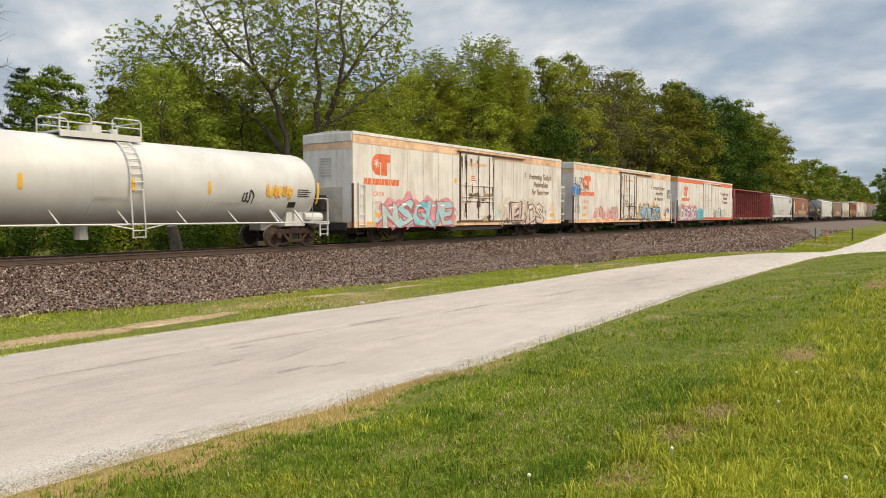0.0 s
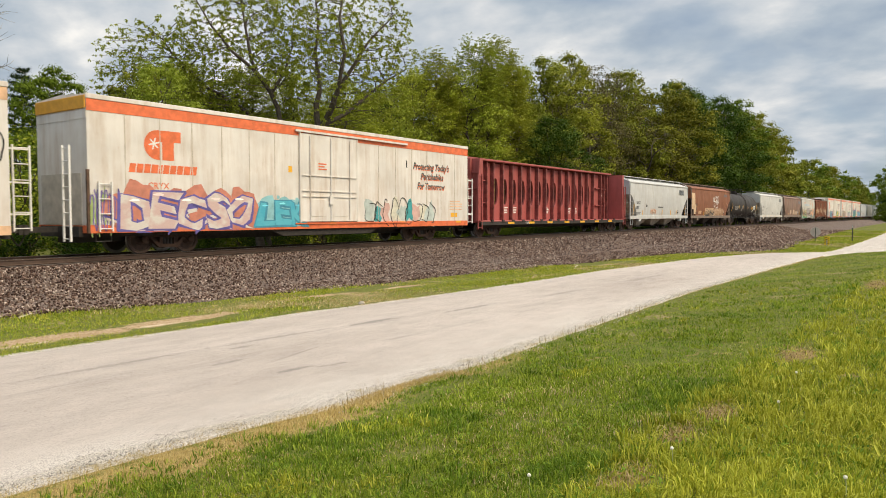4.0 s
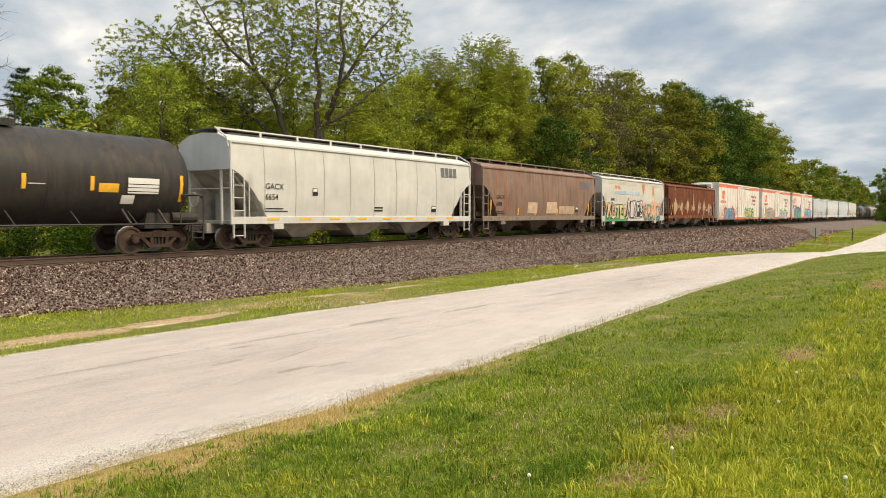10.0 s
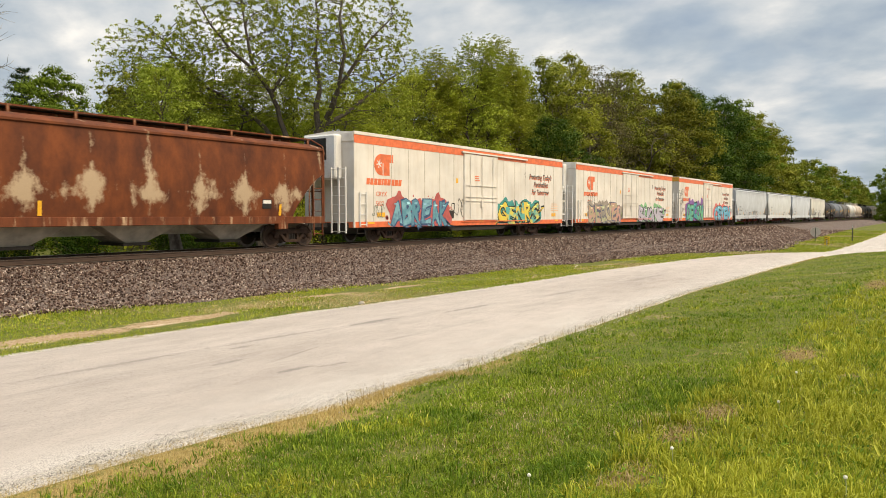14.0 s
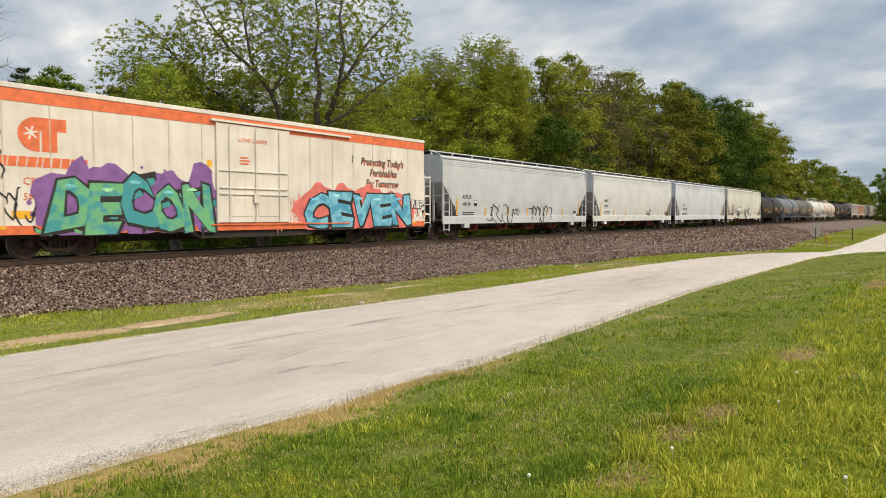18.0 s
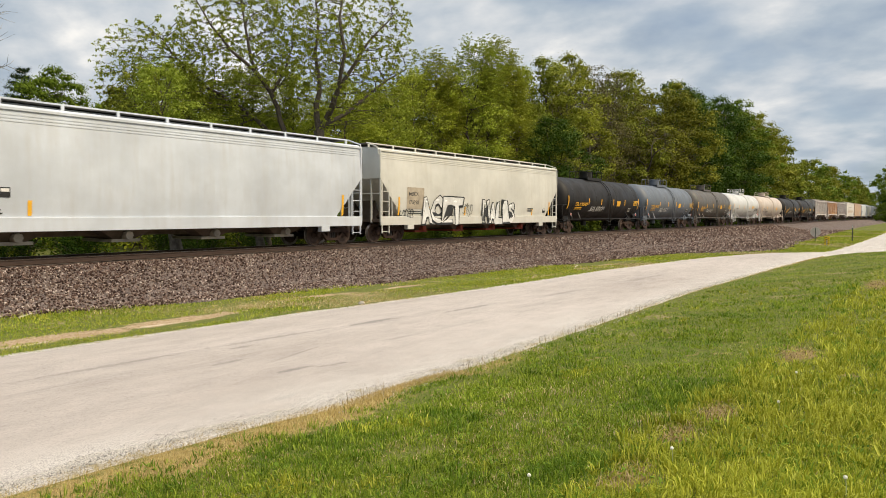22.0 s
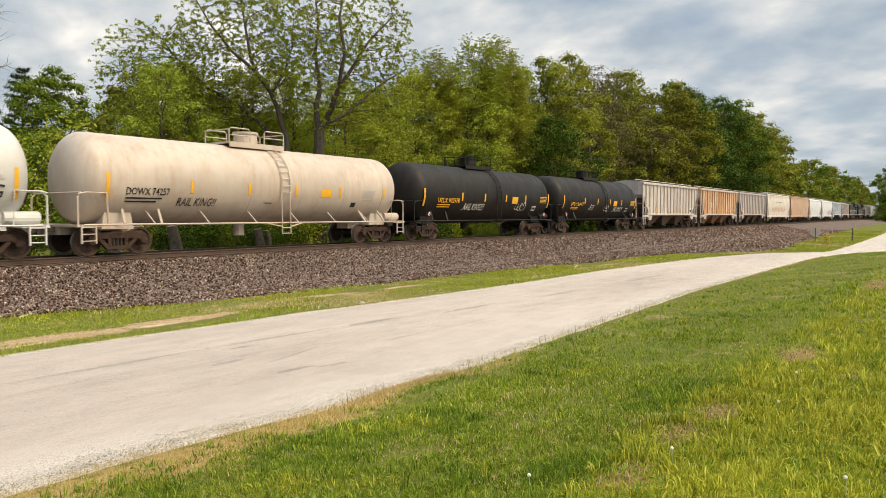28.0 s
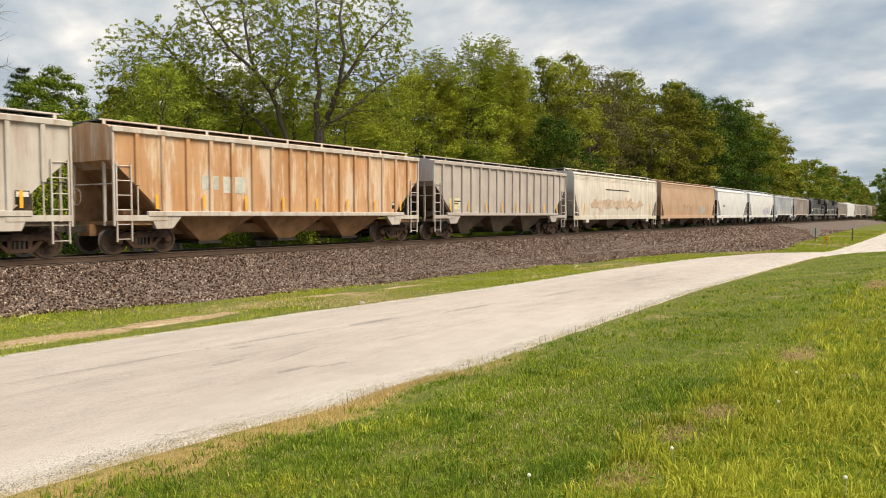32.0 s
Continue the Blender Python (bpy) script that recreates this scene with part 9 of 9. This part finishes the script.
    add(tank_car(L[20], TANKG, "slate blue-grey tank car with yellow stencils", gold_marks("UTLX 901585", (-3.3, 2.4)), rail=TANKG, marker=gold, r=1.59, zc=2.43, ladder_x=0.5, dome_x=-0.9))
    add(tank_car(L[21], TANKO, "dark olive-grey tank car with rusty top", gold_marks("UTLX 901511", (-3.3, 2.4)), rail=TANKO, marker=gold, r=1.59, zc=2.43, ladder_x=0.5, dome_x=-0.9))
    add(tank_car(L[22], TANKW, "clean white tank car with white railings and a black tag", [("strips", -7.0, -4.4, -1.57, 1.41, 4.1, 6.71), ("bars", -5.9, 2.1, 1.4, 2, M_BLACK), ("words", "RAIL KING", 4.15, 1.78, 0.40, 2.25, K), ("panel", 2.8, 2.1, 0.7, 0.34, M_REFLECT), ("bars", 5.2, 2.4, 1.2, 5, chalkm), ("bars", 1.4, 1.75, 1.2, 2, M_BLACK), ("bars", 2.7, 1.65, 1.0, 3, chalkm), ("diamond", 5.75, 1.34, 0.2, paint((0.7, 0.45, 0.42)))], dome=False, loops=True))
    add(tank_car(L[23], TANKC, "stained cream tank car with railed manway", [("strips", -6.95, -3.89, -1.4, 0.98, 3.51, 6.4), ("no", -6.33, 1.97, 0.24, "DOWX 74257", M_BLACK, 1.57), ("words", "RAIL KING!!", -4.43, 1.62, 0.30, 1.6, K), ("panel", 2.36, 2.04, 0.62, 0.34, M_REFLECT), ("bars", 5.0, 2.4, 0.9, 6, chalkm), ("panel", 4.3, 1.65, 0.3, 0.2, M_BLACK), ("bars", -0.6, 1.75, 0.5, 1, M_BLACK)], dome=True, loops=True, belly=TANKC, rings=6, ladder_x=0.35, dome_x=-0.7))
    add(tank_car(L[24], TANKB, "black tank car with yellow stencils and faint tag", gold_marks("UTLX 902970", (-3.2, 2.2), [("scrawl", 2.6, 1.55, 1.2, 0.5, (0.6, 0.6, 0.58), 47, 4, 0.05)]), rail=TANKB, marker=gold, r=1.59, zc=2.43, ladder_x=0.5, dome_x=-0.9))
    add(tank_car(L[25], TANKB, "black tank car with yellow stencils and silver graffiti", gold_marks("UTLX 903417", (2.13, 1.9), [("scrawl", -2.4, 1.65, 0.8, 0.4, (0.55, 0.55, 0.54), 48, 4, 0.06), ("scrawl", 0.45, 1.55, 0.85, 0.5, (0.65, 0.65, 0.63), 49, 4, 0.06)]), rail=TANKB, marker=gold, r=1.59, zc=2.43, ladder_x=0.5, dome_x=-0.9))
    add(ribbed_hopper(L[26], RIB1, UNDERB, "chalky grey ribbed covered hopper with rust stains", [("plate", 5.6, 1.6, 0.4, 0.4), ("plate", 6.4, 1.6, 0.4, 0.4), ("patch", -6.7, -6.2, 1.45, 2.0, (0.60, 0.58, 0.55))], 15))
    add(ribbed_hopper(L[27], RIB2, UNDERO, "bleached orange ribbed covered hopper", [("patch", -4.6, -3.9, 2.2, 2.7, (0.50, 0.52, 0.50)), ("patch", -3.7, -2.7, 2.1, 2.7, (0.50, 0.52, 0.50)), ("plate", 5.9, 1.6, 0.35, 0.3)], 15, rail=RIB1))
    add(ribbed_hopper(L[28], RIB3, UNDERB, "grey-lilac ribbed covered hopper", [("patch", -6.2, -5.2, 1.6, 2.2, (0.60, 0.58, 0.40)), ("bars", -6.0, 2.0, 0.9, 2)], 15))
    add(bowed_hopper(L[29], CHALK, UNDERB, "stained white covered hopper with faded lettering", 11, marks=[("muddle", -5.5, 1.7, 10.5, 0.9, ((0.48, 0.36, 0.28), (0.55, 0.45, 0.36)), None, 50), ("bars", -3, 3.2, 6, 1)], reeded=True, curved=False, strips=(-6.8, 6.8), eave=4.2, top=4.55, brace=1.0))
    add(bowed_hopper(L[30], TAN, UNDERB, "tan covered hopper with paint patches", 12, marks=[("scrawl", -3.5, 1.4, 3.5, 0.9, (0.20, 0.16, 0.14), 51, 3, 0.04), ("patch", 3.2, 5.2, 1.4, 2.2, (0.40, 0.38, 0.36))], reeded=True, curved=False, strips=(-6.8, 6.8), eave=4.2, top=4.5, brace=1.0))
    add(bowed_hopper(L[31], WHITE3, UNDERD, "bright white covered hopper", 13, marks=[("bars", -5, 2.4, 1.2, 2)], reflect=4))
    add(bowed_hopper(L[32], WHITE3, UNDERD, "bright white covered hopper with purple graffiti", 14, marks=[("muddle", 0.5, 1.3, 4.5, 1.0, ((0.45, 0.42, 0.60), (0.6, 0.58, 0.68)), (0.2, 0.15, 0.4), 52)], reflect=4))
    add(ribbed_hopper(L[33], GREY3, UNDERD, "pale grey ribbed covered hopper", [("bars", -5.6, 2.4, 1.0, 2)], 15))
    add(ribbed_hopper(L[34], RIB3, UNDERD, "dull grey ribbed covered hopper", [("bars", -5.6, 2.4, 1.0, 2)], 15))
    add(locomotive(L[35], "black diesel locomotive in the middle of the train"))
    add(locomotive(L[36], "black diesel locomotive coupled behind another"))
    add(ribbed_hopper(L[37], RIB3, UNDERD, "dull brown-grey ribbed covered hopper", [], 14))
    add(bowed_hopper(L[38], WHITE3, UNDERD, "white covered hopper far down the train", 15, reflect=4))
    add(ribbed_hopper(L[39], RIB1, UNDERD, "grey ribbed covered hopper", [], 14))
    add(ribbed_hopper(L[40], RIB3, UNDERD, "dark grey ribbed covered hopper", [], 14))
    add(bowed_hopper(L[41], CHALK, UNDERD, "stained white covered hopper far down the train", 16, reflect=4))
    add(bowed_hopper(L[42], TAN, UNDERD, "tan covered hopper far down the train", 17, reflect=4))
    add(bowed_hopper(L[43], WHITE3, UNDERD, "white covered hopper far down the train", 18, reflect=4))
    add(bowed_hopper(L[44], TAN, UNDERD, "brown covered hopper far down the train", 19, reflect=4))
    for c, a, b2 in zip(cars, g, g[1:]):
        couple(c, a, b2)


train()


def rolled(t):
    """Metres the train has rolled by t seconds."""
    return 14.279 * t + 0.04434 * t * t - 0.000273 * t ** 3


def motions():
    for car, at in CONSIST:
        walk(car, [(2.0 * k, pose(at - rolled(2.0 * k), TRACK_Y, RAIL_Z)) for k in range(17)])


motions()
